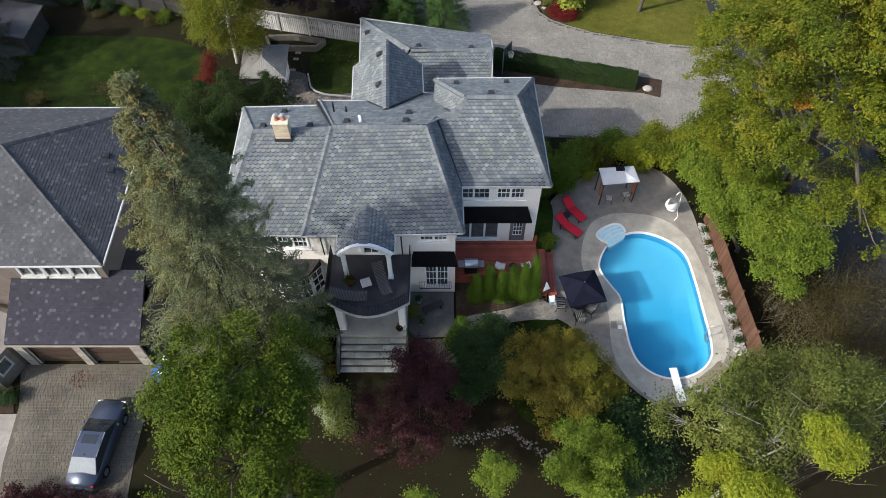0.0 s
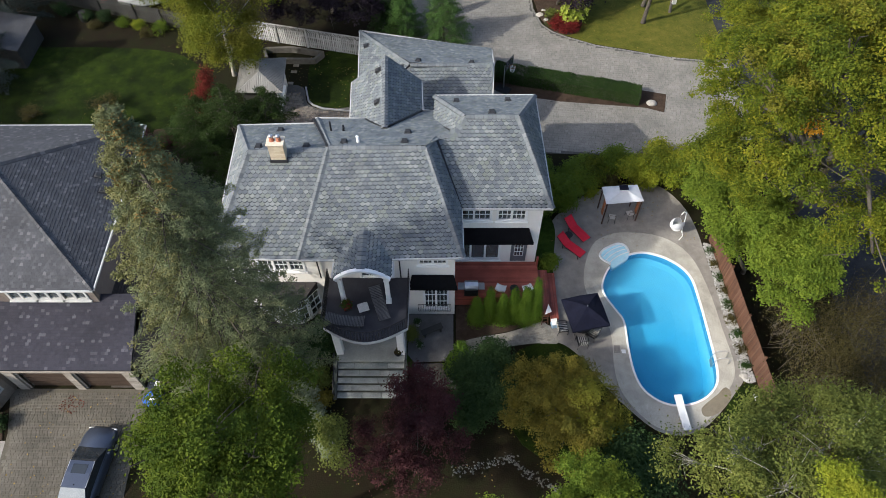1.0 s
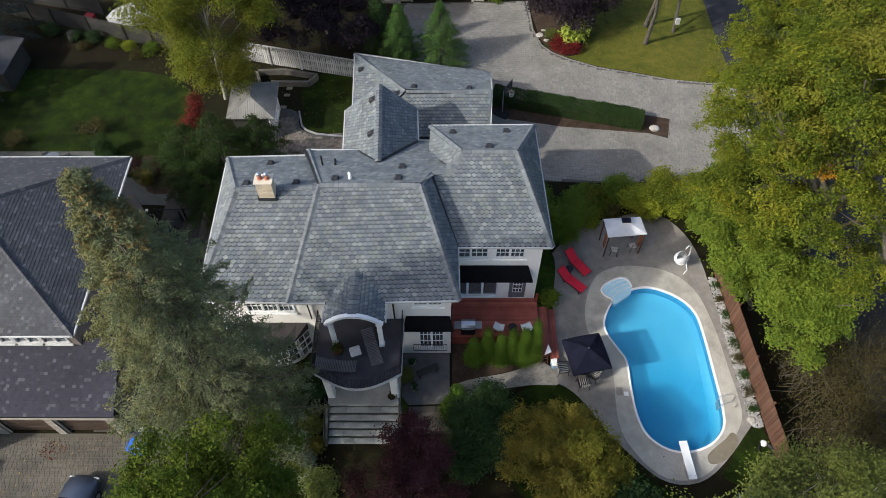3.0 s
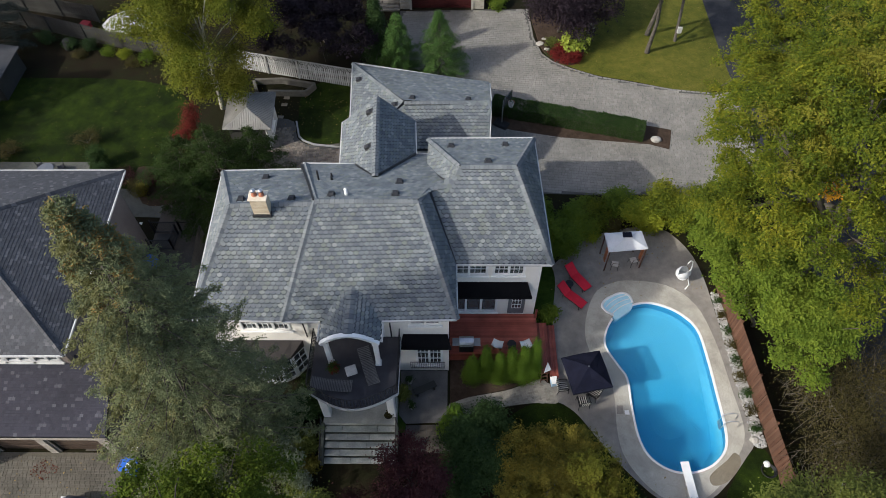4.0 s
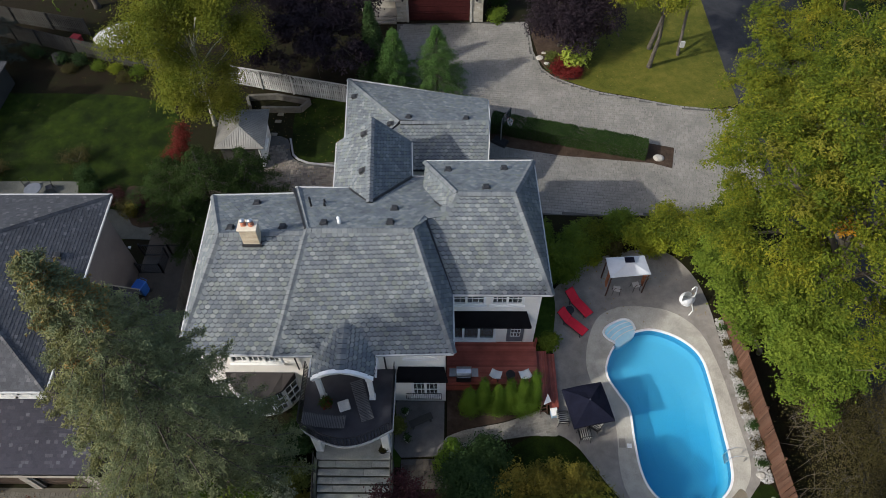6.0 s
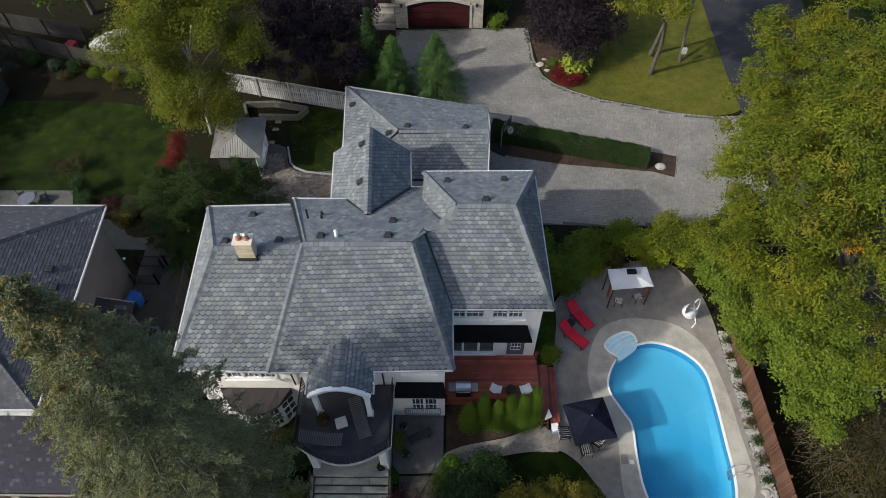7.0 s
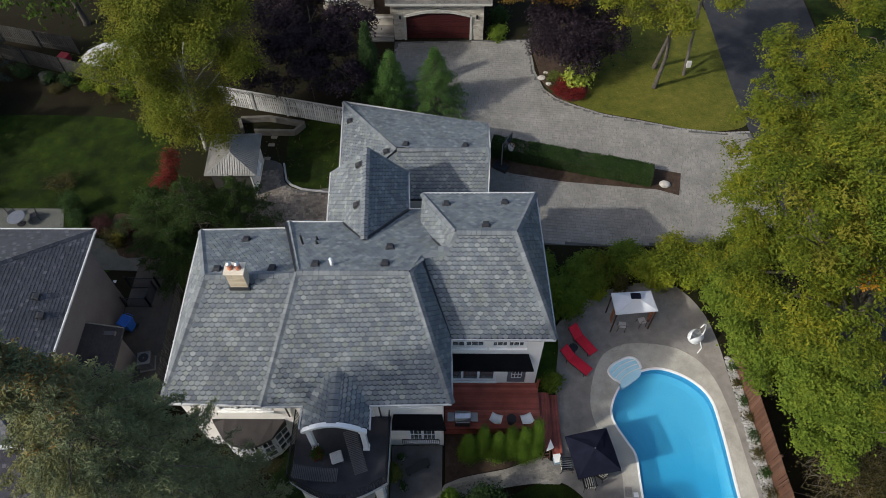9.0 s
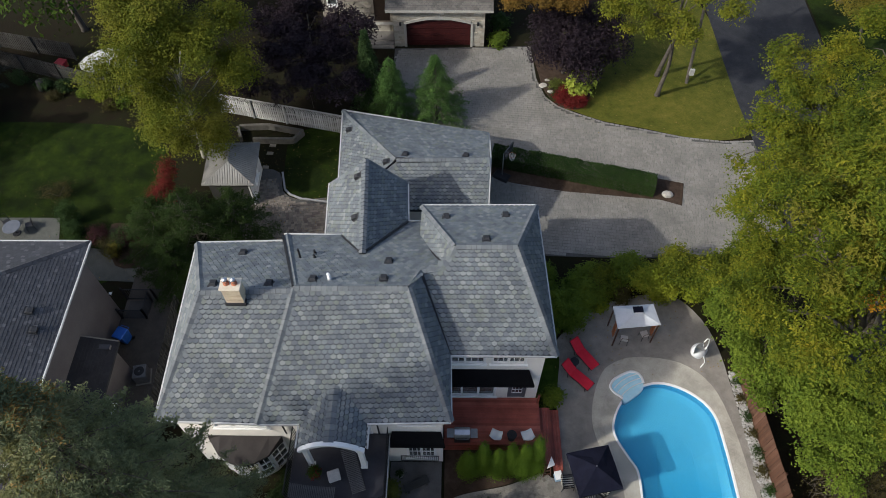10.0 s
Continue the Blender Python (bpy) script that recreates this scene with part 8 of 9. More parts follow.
def armchair():
    c = thing("patio_armchair", "black iron armchair with striped cushions", "chair", group="chairs round the umbrella")
    part("seat_cushion", Shape().box(-0.26, 0.26, -0.26, 0.26, 0.38, 0.48), STRIPES, c, bevel=0.03)
    part("back_cushion", Shape().box(-0.26, 0.26, 0.2, 0.3, 0.5, 0.95, pose(0, 0, 0, -6, 0, 0)), STRIPES, c, bevel=0.03)
    part("back_frame", Shape().tube([(-0.28, 0.28, 0.4), (-0.28, 0.36, 0.95), (0, 0.38, 1.02), (0.28, 0.36, 0.95), (0.28, 0.28, 0.4)], 0.02, 6), IRON, c)
    for x in (-0.3, 0.3):
        part("armrest", Shape().tube([(x, 0.3, 0.68), (x, -0.1, 0.66), (x, -0.26, 0.6), (x, -0.28, 0.0)], 0.022, 6), IRON, c)
        part("leg", Shape().tube([(x, 0.28, 0.42), (x, 0.34, 0.0)], 0.02, 6), IRON, c)
    part("seat_frame", Shape().box(-0.29, 0.29, -0.28, 0.28, 0.35, 0.38), IRON, c)
    return c


ac = armchair()
ac.matrix_basis = pose(6.75, 20.85, 0.035, 0, 0, 95)
copy_thing(ac, pose(7.78, 19.98, 0.035, 0, 0, 188))
copy_thing(ac, pose(8.42, 20.5, 0.035, 0, 0, 235))

# gazebo with two chairs
gz = thing("gazebo", "small gazebo with pale grey canvas roof and dark posts", "gazebo", pose(11.15, 29.6, 0.035, 0, 0, 2))
corners = [(-1.15, -0.78), (1.25, -0.62), (1.1, 0.72), (-1.2, 0.62)]
gv = [(0.05, 0.05, 2.55)] + [(x, y, 2.12) for x, y in corners] + [((corners[i][0] + corners[(i + 1) % 4][0]) / 2 * 0.97, (corners[i][1] + corners[(i + 1) % 4][1]) / 2 * 0.95, 2.16) for i in range(4)] + [(x * 1.01, y * 1.01, 2.06) for x, y in corners]
gf = []
for i in range(4):
    j = (i + 1) % 4
    gf += [(0, 1 + i, 5 + i), (0, 5 + i, 1 + j), (1 + i, 9 + i, 9 + j, 1 + j, 5 + i)]
roof_c = part("canopy", Shape().add(gv, gf), GAZ_CLOTH, gz)
part("vent", Shape().box(-0.25, 0.3, -0.05, 0.3, 2.53, 2.6), NAVY_CLOTH, roof_c, "dark vent opening")
for x, y in corners:
    part("post", Shape().tube([(x * 0.93, y * 0.93, 0), (x * 0.93, y * 0.93, 2.08)], 0.045, 8), BROWN_WOOD, gz)
for x in (-1.08, 1.12):
    part("side_curtain", Shape().box(x - 0.03, x + 0.03, -0.45, -0.1, 0.5, 2.0), worn("rust_curtain", (0.25, 0.09, 0.04), (0.33, 0.13, 0.06), 4, 50), gz, bevel=0.02)


def bistro():
    c = thing("bistro_chair", "light seated bistro chair under the gazebo", "chair", group="chairs under the gazebo")
    part("seat", Shape().box(-0.21, 0.21, -0.2, 0.2, 0.43, 0.46), worn("woven_seat", (0.42, 0.38, 0.34), (0.52, 0.48, 0.43), 12, 70), c, bevel=0.01)
    part("backrest", Shape().tube([(-0.2, 0.2, 0.45), (-0.19, 0.27, 0.85), (0.19, 0.27, 0.85), (0.2, 0.2, 0.45)], 0.017, 6), BROWN_WOOD, c)
    for x in (-0.19, 0.19):
        for y in (-0.18, 0.19):
            part("leg", Shape().tube([(x, y, 0.44), (x * 1.15, y * 1.2, 0)], 0.016, 6), IRON, c)
    return c


b1 = bistro()
b1.matrix_basis = pose(10.75, 29.05, 0.035, 0, 0, 170)
copy_thing(b1, pose(11.95, 29.35, 0.035, 0, 0, 195))

# hanging egg chair
sw = thing("egg_swing", "white hanging egg chair on a curved stand", "swing chair", pose(14.75, 28.0, 0.035, 0, 0, 20))
part("stand", Shape().tube([(-0.05, -0.55, 0.03), (0.35, -0.35, 0.03), (0.5, 0.0, 0.03), (0.5, 0.1, 0.4), (0.48, 0.15, 1.2), (0.42, 0.2, 1.75), (0.2, 0.2, 1.95), (-0.05, 0.1, 1.9)], 0.035, 8), WHITE, sw, smooth=True)
egg, ev, ef = Shape(), [], []
tilt = pose(-0.12, 0.05, 1.05, 0, -62, 18)
for i in range(11):
    ph = radians(-86 + 172 * i / 10)
    for k_ in range(13):
        th = radians(35 + 290 * k_ / 12)
        q = tilt @ Vector((0.40 * math.cos(ph) * math.cos(th), 0.40 * math.cos(ph) * math.sin(th), 0.66 * math.sin(ph)))
        ev.append(tuple(q))
for i in range(10):
    ef += [(i * 13 + k_, i * 13 + k_ + 1, (i + 1) * 13 + k_ + 1, (i + 1) * 13 + k_) for k_ in range(12)]
part("basket", egg.add(ev, ef), worn("white_wicker", (0.62, 0.62, 0.6), (0.75, 0.75, 0.73), 12, 40, 0.7, 0, 0.6), sw, smooth=True)
part("cushion", Shape().lathe([(0.2, 0.6), (0.33, 0.66), (0.34, 0.74), (0.2, 0.8)], 16, Matrix.Translation((-0.1, 0.05, 0))), WHITE, sw, smooth=True)
part("chain", Shape().tube([(-0.1, 0.08, 1.4), (-0.05, 0.1, 1.9)], 0.012, 5), STEEL, sw)

# easel board and cooler box beside the deck
ea = thing("folding_easel", "wooden folding stand with a white top by the walk", "stand", pose(5.72, 21.55, 0.042, 0, 0, 8))
for x in (-0.2, 0.2):
    part("front_leg", Shape().beam((x, -0.3, 0), (x * 0.6, 0, 1.15), 0.05, 0.03), CEDAR, ea)
    part("back_leg", Shape().beam((x, 0.3, 0), (x * 0.6, 0.02, 1.1), 0.05, 0.03), CEDAR, ea)
for t_ in (0.2, 0.45, 0.7):
    part("cross_slat", Shape().beam((-0.2 + 0.08 * t_, -0.3 + 0.3 * t_, 1.15 * t_), (0.2 - 0.08 * t_, -0.3 + 0.3 * t_, 1.15 * t_), 0.06, 0.02), CEDAR, ea)
part("top_panel", Shape().add([(-0.1, -0.22, 1.1), (0.34, -0.1, 1.12), (0.2, 0.28, 1.35), (-0.1, -0.22, 1.06), (0.34, -0.1, 1.08), (0.2, 0.28, 1.31)], [(0, 1, 2), (5, 4, 3), (0, 3, 4, 1), (1, 4, 5, 2), (2, 5, 3, 0)]), WHITE, ea)
cb = thing("cooler_box", "pale blue and white cooler box by the deck steps", "cooler", pose(6.3, 21.2, 0.042, 0, 0, 10))
part("body", Shape().box(-0.17, 0.17, -0.2, 0.2, 0, 0.4), worn("pale_blue_plastic", (0.3, 0.45, 0.6), (0.38, 0.52, 0.66), 4, 60, 0.5), cb, bevel=0.02)
part("lid", Shape().box(-0.19, 0.19, -0.22, 0.22, 0.4, 0.47), WHITE, cb, bevel=0.02)

# pool fittings
db = thing("diving_board", "white diving board on a steel stand", "diving board", pose(12.72, 15.5, 0.0, 0, 0, 4))
part("board", Shape().box(-0.22, 0.22, -0.8, 1.2, 0.4, 0.45), WHITE, db, bevel=0.015)
part("stand", Shape().box(-0.18, 0.18, -0.7, -0.15, 0, 0.4), STEEL, db, bevel=0.02)
part("fulcrum", Shape().tube([(-0.24, 0.1, 0.36), (0.24, 0.1, 0.36)], 0.04, 8), STEEL, db)
for x in (-0.2, 0.2):
    part("support", Shape().tube([(x, 0.1, 0.36), (x, 0.0, 0)], 0.025, 6), STEEL, db)
    part("bolt", Shape().lathe([(0.03, 0.45), (0.03, 0.47)], 8, Matrix.Translation((x * 0.7, -0.65, 0))), STEEL, db)
la = thing("pool_ladder", "chrome grab-rail pool ladder", "ladder", pose(15.25, 18.95, 0.05))
for y in (-0.22, 0.22):
    part("rail", Shape().tube([(0.75, y, 0.0), (0.72, y, 0.55), (0.5, y, 0.75), (0.1, y, 0.72), (-0.08, y, 0.5), (-0.1, y, -0.5)], 0.022, 8), STEEL, la, smooth=True)
for z in (-0.2, -0.4):
    part("rung", Shape().box(-0.14, -0.04, -0.22, 0.22, z, z + 0.03), STEEL, la)
sk = thing("skimmer_lid", "white square skimmer lid in the pool deck", "skimmer lid", pose(10.17, 19.5, 0.05))
part("lid", Shape().box(-0.12, 0.12, -0.12, 0.12, 0, 0.02), WHITE, sk, bevel=0.005)
flat("deck_patch", [(9.62, 19.4), (9.98, 19.4), (10.0, 19.9), (9.66, 19.9)], 0.056, AGGREGATE, "darker repaired square in the pool deck", "patch", 0.03)
vc = thing("pool_cleaner", "white pool cleaner with coiled dark hose by the fence", "pool cleaner", pose(17.0, 16.7, 0.02))
part("head", Shape().lathe([(0.16, 0), (0.18, 0.1), (0.1, 0.22), (0.05, 0.24)], 12), WHITE, vc)
part("hose", Shape().tube([((0.3 + 0.1 * k_ / 40) * math.cos(k_ * 0.45), -0.35 + (0.3 + 0.1 * k_ / 40) * math.sin(k_ * 0.45), 0.03 + 0.003 * k_) for k_ in range(44)], 0.025, 6), IRON, vc)

ps = thing("pump_shed", "low grey pump shed beyond the pool", "shed", pose(15.3, 13.4, 0, 0, 0, 30))
part("body", Shape().box(-0.6, 0.6, -0.5, 0.5, 0, 0.8), GREY_WOOD, ps)
part("roof", Shape().add([(-0.75, -0.65, 0.78), (0.75, -0.65, 0.78), (0.75, 0.65, 0.78), (-0.75, 0.65, 0.78), (-0.75, 0, 1.15), (0.75, 0, 1.15)], [(0, 1, 5, 4), (2, 3, 4, 5), (0, 4, 3), (1, 2, 5), (3, 2, 1, 0)]), UNDERLAY, ps)

# portable basketball hoop by the garage
sd = thing("basketball_hoop", "portable basketball hoop with smoked backboard by the garage", "basketball hoop", pose(4.2, 41.8, 0.03, 0, 0, -32))
part("base", Shape().add([(-0.6, -0.4, 0), (0.6, -0.4, 0), (0.6, 0.4, 0), (-0.6, 0.4, 0), (-0.5, -0.3, 0.2), (0.5, -0.3, 0.2), (0.5, 0.3, 0.2), (-0.5, 0.3, 0.2)], [(3, 2, 1, 0), (4, 5, 6, 7), (0, 1, 5, 4), (1, 2, 6, 5), (2, 3, 7, 6), (3, 0, 4, 7)]), IRON, sd, bevel=0.02)
part("pole", Shape().tube([(0, 0.1, 0.15), (0, 0.05, 1.2), (0.05, 0.0, 2.3), (0.25, 0.0, 2.75)], 0.045, 8), STEEL, sd)
brd = part("backboard", Shape().box(0.36, 0.4, -0.55, 0.55, 2.35, 3.1), worn("smoked_backboard", (0.045, 0.048, 0.055), (0.065, 0.068, 0.075), 3, 40, 0.2, 0, 0.05, 0.5), sd, bevel=0.01)
part("backboard_frame", Shape().tube([(0.35, -0.55, 2.35), (0.35, 0.55, 2.35), (0.35, 0.55, 3.1), (0.35, -0.55, 3.1), (0.35, -0.55, 2.35)], 0.025, 6), IRON, brd)
part("arm", Shape().tube([(0.2, 0, 2.7), (0.36, 0.2, 2.75)], 0.025, 6), STEEL, sd)
rim_ = [(0.65 + 0.23 * math.cos(k_ * 0.3927), 0.23 * math.sin(k_ * 0.3927), 2.5) for k_ in range(17)]
rm_ = part("rim", Shape().tube(rim_, 0.012, 6), CLAY, sd, "orange rim")
net = Shape()
for k_ in range(12):
    a = k_ * math.pi / 6
    for w_ in (0.26, -0.26):
        net.beam((0.65 + 0.22 * math.cos(a), 0.22 * math.sin(a), 2.49), (0.65 + 0.13 * math.cos(a + w_ * 2), 0.13 * math.sin(a + w_ * 2), 2.08), 0.012, 0.012)
part("net", net, WHITE, rm_)

# table and chairs on the terrace of the neighbouring house
tt = thing("terrace_table", "grey round table on the neighbouring terrace", "table", pose(-27.6, 36.7, 0.03))
part("top", Shape().lathe([(0.55, 0.68), (0.57, 0.7), (0.55, 0.72)], 20), worn("slate_table_top", (0.10, 0.11, 0.13), (0.14, 0.15, 0.17), 3, 40, 0.5), tt)
part("stem", Shape().tube([(0, 0, 0), (0, 0, 0.68)], 0.04, 8), IRON, tt)
part("foot", Shape().lathe([(0.28, 0), (0.24, 0.04)], 16), IRON, tt)
tc = thing("terrace_chair", "black wire chair on the neighbouring terrace", "chair", pose(-26.75, 37.1, 0.03, 0, 0, -60), group="chairs on the terrace")
part("seat", Shape().box(-0.22, 0.22, -0.22, 0.22, 0.42, 0.45), IRON, tc, bevel=0.01)
part("backrest", Shape().tube([(-0.2, 0.22, 0.45), (-0.2, 0.3, 0.9), (0.2, 0.3, 0.9), (0.2, 0.22, 0.45)], 0.02, 6), IRON, tc)
for x in (-0.2, 0.2):
    for y in (-0.2, 0.2):
        part("leg", Shape().tube([(x, y, 0.43), (x * 1.2, y * 1.2, 0)], 0.016, 6), IRON, tc)
copy_thing(tc, pose(-28.3, 37.3, 0.03, 0, 0, 40))

# ---- rocks and pebbles ----
def rock(name, label, x, y, z, r, seed, squash=0.65, group=""):
    b = bmesh.new()
    bmesh.ops.create_icosphere(b, subdivisions=3, radius=r)
    for v_ in b.verts:
        k_ = 1 + 0.22 * noise.noise(v_.co * (1.4 / r) + Vector((seed * 7.1, 0, 0))) + 0.07 * noise.noise(v_.co * (4 / r))
        v_.co = Vector((v_.co.x * k_ * 1.2, v_.co.y * k_, max(v_.co.z * k_ * squash, -0.3 * r)))
        v_.co += Vector((x, y, z + 0.25 * r))
    me = bpy.data.meshes.new(name)
    b.to_mesh(me)
    b.free()
    return tagged(part(name, me, ROCK), label, "rock", group)


rock("boulder", "pale rounded boulder at the hedge end", 15.3, 40.15, 0.1, 0.3, 1)
for i, (x, y, r) in enumerate(((7.75, 51.15, 0.26), (8.25, 50.4, 0.2), (8.1, 51.75, 0.17))):
    rock("bed_stone", "pale stone in the round flower bed", x, y, 0.0, r, 2 + i, group="stones of the flower bed")
rock("garden_rock", "pale boulder by the pool fence", 16.7, 18.0, 0.0, 0.2, 6)


def pebbles(name, label, spots, size, seed, material=None):
    """Loose stones as one mesh of small faceted pebbles."""
    r3 = np.random.default_rng(seed)
    base_v = np.array([(1, 0, 0), (0, 1, 0), (-1, 0, 0), (0, -1, 0), (0.1, 0.1, 0.8), (0.7, 0.7, 0.2), (-0.7, 0.7, 0.25), (-0.7, -0.7, 0.2), (0.7, -0.7, 0.25)], float)
    base_f = [(0, 5, 4), (5, 1, 4), (1, 6, 4), (6, 2, 4), (2, 7, 4), (7, 3, 4), (3, 8, 4), (8, 0, 4)]
    V_, F_ = [], []
    for i, (x, y, z) in enumerate(spots):
        s_ = size * r3.uniform(0.5, 1.4)
        a = r3.uniform(0, 6.28)
        R = np.array([[math.cos(a), -math.sin(a), 0], [math.sin(a), math.cos(a), 0], [0, 0, 1]])
        V_.append((base_v * np.array([1.2, 0.9, 0.8]) * s_ * (1 + 0.15 * r3.normal(0, 1, (9, 1)))) @ R.T + np.array([x, y, z]))
        F_ += [tuple(i * 9 + k_ for k_ in f) for f in base_f]
    me = bpy.data.meshes.new(name)
    me.from_pydata(np.vstack(V_), [], F_)
    return tagged(part(name, me, material or PEBBLE), label, "pebbles", kind="stuff")


r4 = np.random.default_rng(9)
sp = [(16.72 + 0.045 * (27 - y) / 2 + r4.uniform(-0.3, 0.3), y, 0.02) for y in r4.uniform(17.6, 27.2, 1300)]
pebbles("pebbles", "white pebble strip along the cedar fence", sp, 0.075, 1)
sp = []
for a, b in zip([(0.4, 12.6), (2.0, 12.9), (3.3, 13.3), (4.2, 12.5), (5.3, 11.8)], [(2.0, 12.9), (3.3, 13.3), (4.2, 12.5), (5.3, 11.8), (6.0, 11.5)]):
    for t_ in r4.random(55):
        sp.append((a[0] + (b[0] - a[0]) * t_ + r4.normal(0, 0.12), a[1] + (b[1] - a[1]) * t_ + r4.normal(0, 0.13), 0.015))
pebbles("pebbles", "curved line of pale pebbles edging the lawn", sp, 0.045, 2, PEBBLE_DIM)
for i in range(9):
    shrub("ornamental_grass", "low reddish tuft in the pebble strip", 16.75 + 0.02 * i, 26.6 - i * 1.0, 0.3, 0.4, BROWN_LEAF if i % 2 else HEDGE_LEAF, 150 + i, 260, 0.1, "tufts along the fence")

# round flower bed
shrub("hosta_clump", "large light green hosta in the round bed", 10.3, 50.8, 1.45, 1.5, HOSTA_LEAF, 170, 1900, 0.3)
hyd = shrub("hydrangea", "white-flowered hydrangea in the round bed", 11.3, 51.4, 0.8, 1.5, MID_LEAF, 171, 1500, 0.13)
part("flower_heads", crown_leaves("flower_heads", [(11.3 + 0.6 * math.cos(k * 2.4), 51.3 + 0.55 * math.sin(k * 2.4), 1.45 - 0.08 * (k % 3), 0.13, 0.13, 0.10) for k in range(11)], 700, 0.07, np.random.default_rng(172), 0.05, 20, 0.3, 0.6, 0.8), FLOWER, hyd, "round white flower heads", kind="stuff")
shrub("sage_clump", "low grey-green sage clump in the round bed", 8.75, 51.0, 0.75, 0.6, SAGE_LEAF, 179, 1300, 0.1)
for i, (x, y) in enumerate(((8.9, 49.4), (9.6, 49.0), (10.2, 49.1), (9.3, 49.9))):
    shrub("barberry_shrub", "low crimson shrub edging the round bed", x, y, 0.72, 0.85, SCARLET_LEAF, 172 + i, 1500, 0.11, "crimson edging shrubs")
shrub("edging_shrub", "low green edging shrub", 8.5, 49.7, 0.5, 0.5, HEDGE_LEAF, 178, 700, 0.1)
flat("flower_bed", smooth_loop([(7.5, 52.6), (7.9, 50.4), (8.8, 49.0), (9.9, 48.5), (10.9, 49.2), (11.6, 51.5), (12.2, 54), (9.5, 56), (7.4, 55)], 4), 0.09, MULCH, "mulched round flower bed", "planting bed", 0.12)
# shrubs by the stairs and under the bow window
for i, (x, y, r, h, lf) in enumerate(((-7.3, 19.4, 0.9, 1.6, HEDGE_LEAF), (-7.0, 20.6, 0.8, 1.4, HEDGE_LEAF), (-7.1, 17.6, 0.8, 1.0, SAGE_LEAF), (-8.2, 18.4, 0.9, 1.2, HEDGE_LEAF), (-7.0, 16.4, 0.7, 0.8, GOLD_LEAF), (-7.4, 15.2, 0.8, 0.9, SAGE_LEAF), (-2.2, 20.4, 0.35, 0.9, SAGE_LEAF))):
    shrub("border_shrub", "dark leafy shrub beside the stairs" if lf is HEDGE_LEAF else "pale flecked shrub beside the stairs", x, y, r, h, lf, 180 + i, 2200, 0.12, "shrubs beside the stairs")

# planter walls and stepping stones of the back yard
pw = thing("planter_wall", "low weathered stone planter by the pale fence", "planter")
for a, b in (((-14.8, 46.2), (-14.4, 45.1)), ((-14.7, 46.3), (-12.6, 46.4)), ((-13.5, 45.0), (-10.6, 44.95)), ((-10.6, 44.95), (-10.0, 45.8)), ((-12.6, 46.4), (-10.0, 45.8))):
    part("wall_block", Shape().beam((*a, 0.25), (*b, 0.25), 0.22, 0.5), worn("planter_stone", (0.085, 0.078, 0.066), (0.135, 0.126, 0.108), 2, 20), pw, bevel=0.015)
for i, (x, y) in enumerate(((-12.1, 44.7), (-12.18, 43.94), (-12.28, 42.6))):
    solid("stepping_stone", Shape().slab([(x - 0.24, y - 0.13), (x + 0.22, y - 0.16), (x + 0.24, y + 0.11), (x - 0.2, y + 0.15)], 0.0, 0.06), worn("buff_step_stone", (0.17, 0.15, 0.115), (0.24, 0.215, 0.17), 3, 20), "pale square stepping stone", "stepping stone", group="stepping stones", bevel=0.01)
ed = Shape()
pts = [(-11.0, 42.1), (-10.6, 40.55), (-10.2, 40.1), (-9.4, 39.72), (-7.6, 39.45), (-6.3, 39.45)]
for a, b in zip(pts, pts[1:]):
    ed.beam((*a, 0.05), (*b, 0.05), 0.12, 0.12)
solid("lawn_edging", ed, worn("edging_stone", (0.24, 0.24, 0.24), (0.32, 0.32, 0.31), 3, 20), "grey stone edging of the small lawn", kind="structure")
gcv = thing("grill_cover", "small covered box beside the courtyard", "box", pose(-6.9, 39.6, 0.03))
part("box", Shape().box(-0.3, 0.3, -0.25, 0.25, 0, 0.7), worn("grey_cover", (0.2, 0.2, 0.21), (0.26, 0.26, 0.27), 3, 30), gcv, bevel=0.04)
cv_ = thing("covered_boat", "white tarpaulin-covered boat behind the fence", "boat", pose(-28.4, 52.6, 0, 0, 0, 17))
hull = [(0.0, 0.05, 0.75, 0.85), (0.7, 0.75, 0.9, 1.35), (1.9, 1.15, 0.95, 1.75), (3.2, 1.2, 0.95, 1.8), (4.2, 1.05, 0.9, 1.5)]
rib_ = [[(x, -w_, 0.35), (x, -w_, g_), (x, -0.5 * w_, (g_ + r_) / 2 - 0.06), (x, 0, r_), (x, 0.5 * w_, (g_ + r_) / 2 - 0.06), (x, w_, g_), (x, w_, 0.35)] for x, w_, g_, r_ in hull]
part("tarpaulin", Shape().add([p for ring in rib_ for p in ring], [(7 * i + k, 7 * i + k + 1, 7 * i + k + 8, 7 * i + k + 7) for i in range(4) for k in range(6)] + [tuple(range(28, 35))]), worn("white_tarp", (0.40, 0.40, 0.41), (0.52, 0.52, 0.53), 1.5, 20), cv_)
part("cradle", Shape().box(0.8, 3.8, -0.8, 0.8, 0, 0.4), DARK_WOOD, cv_)

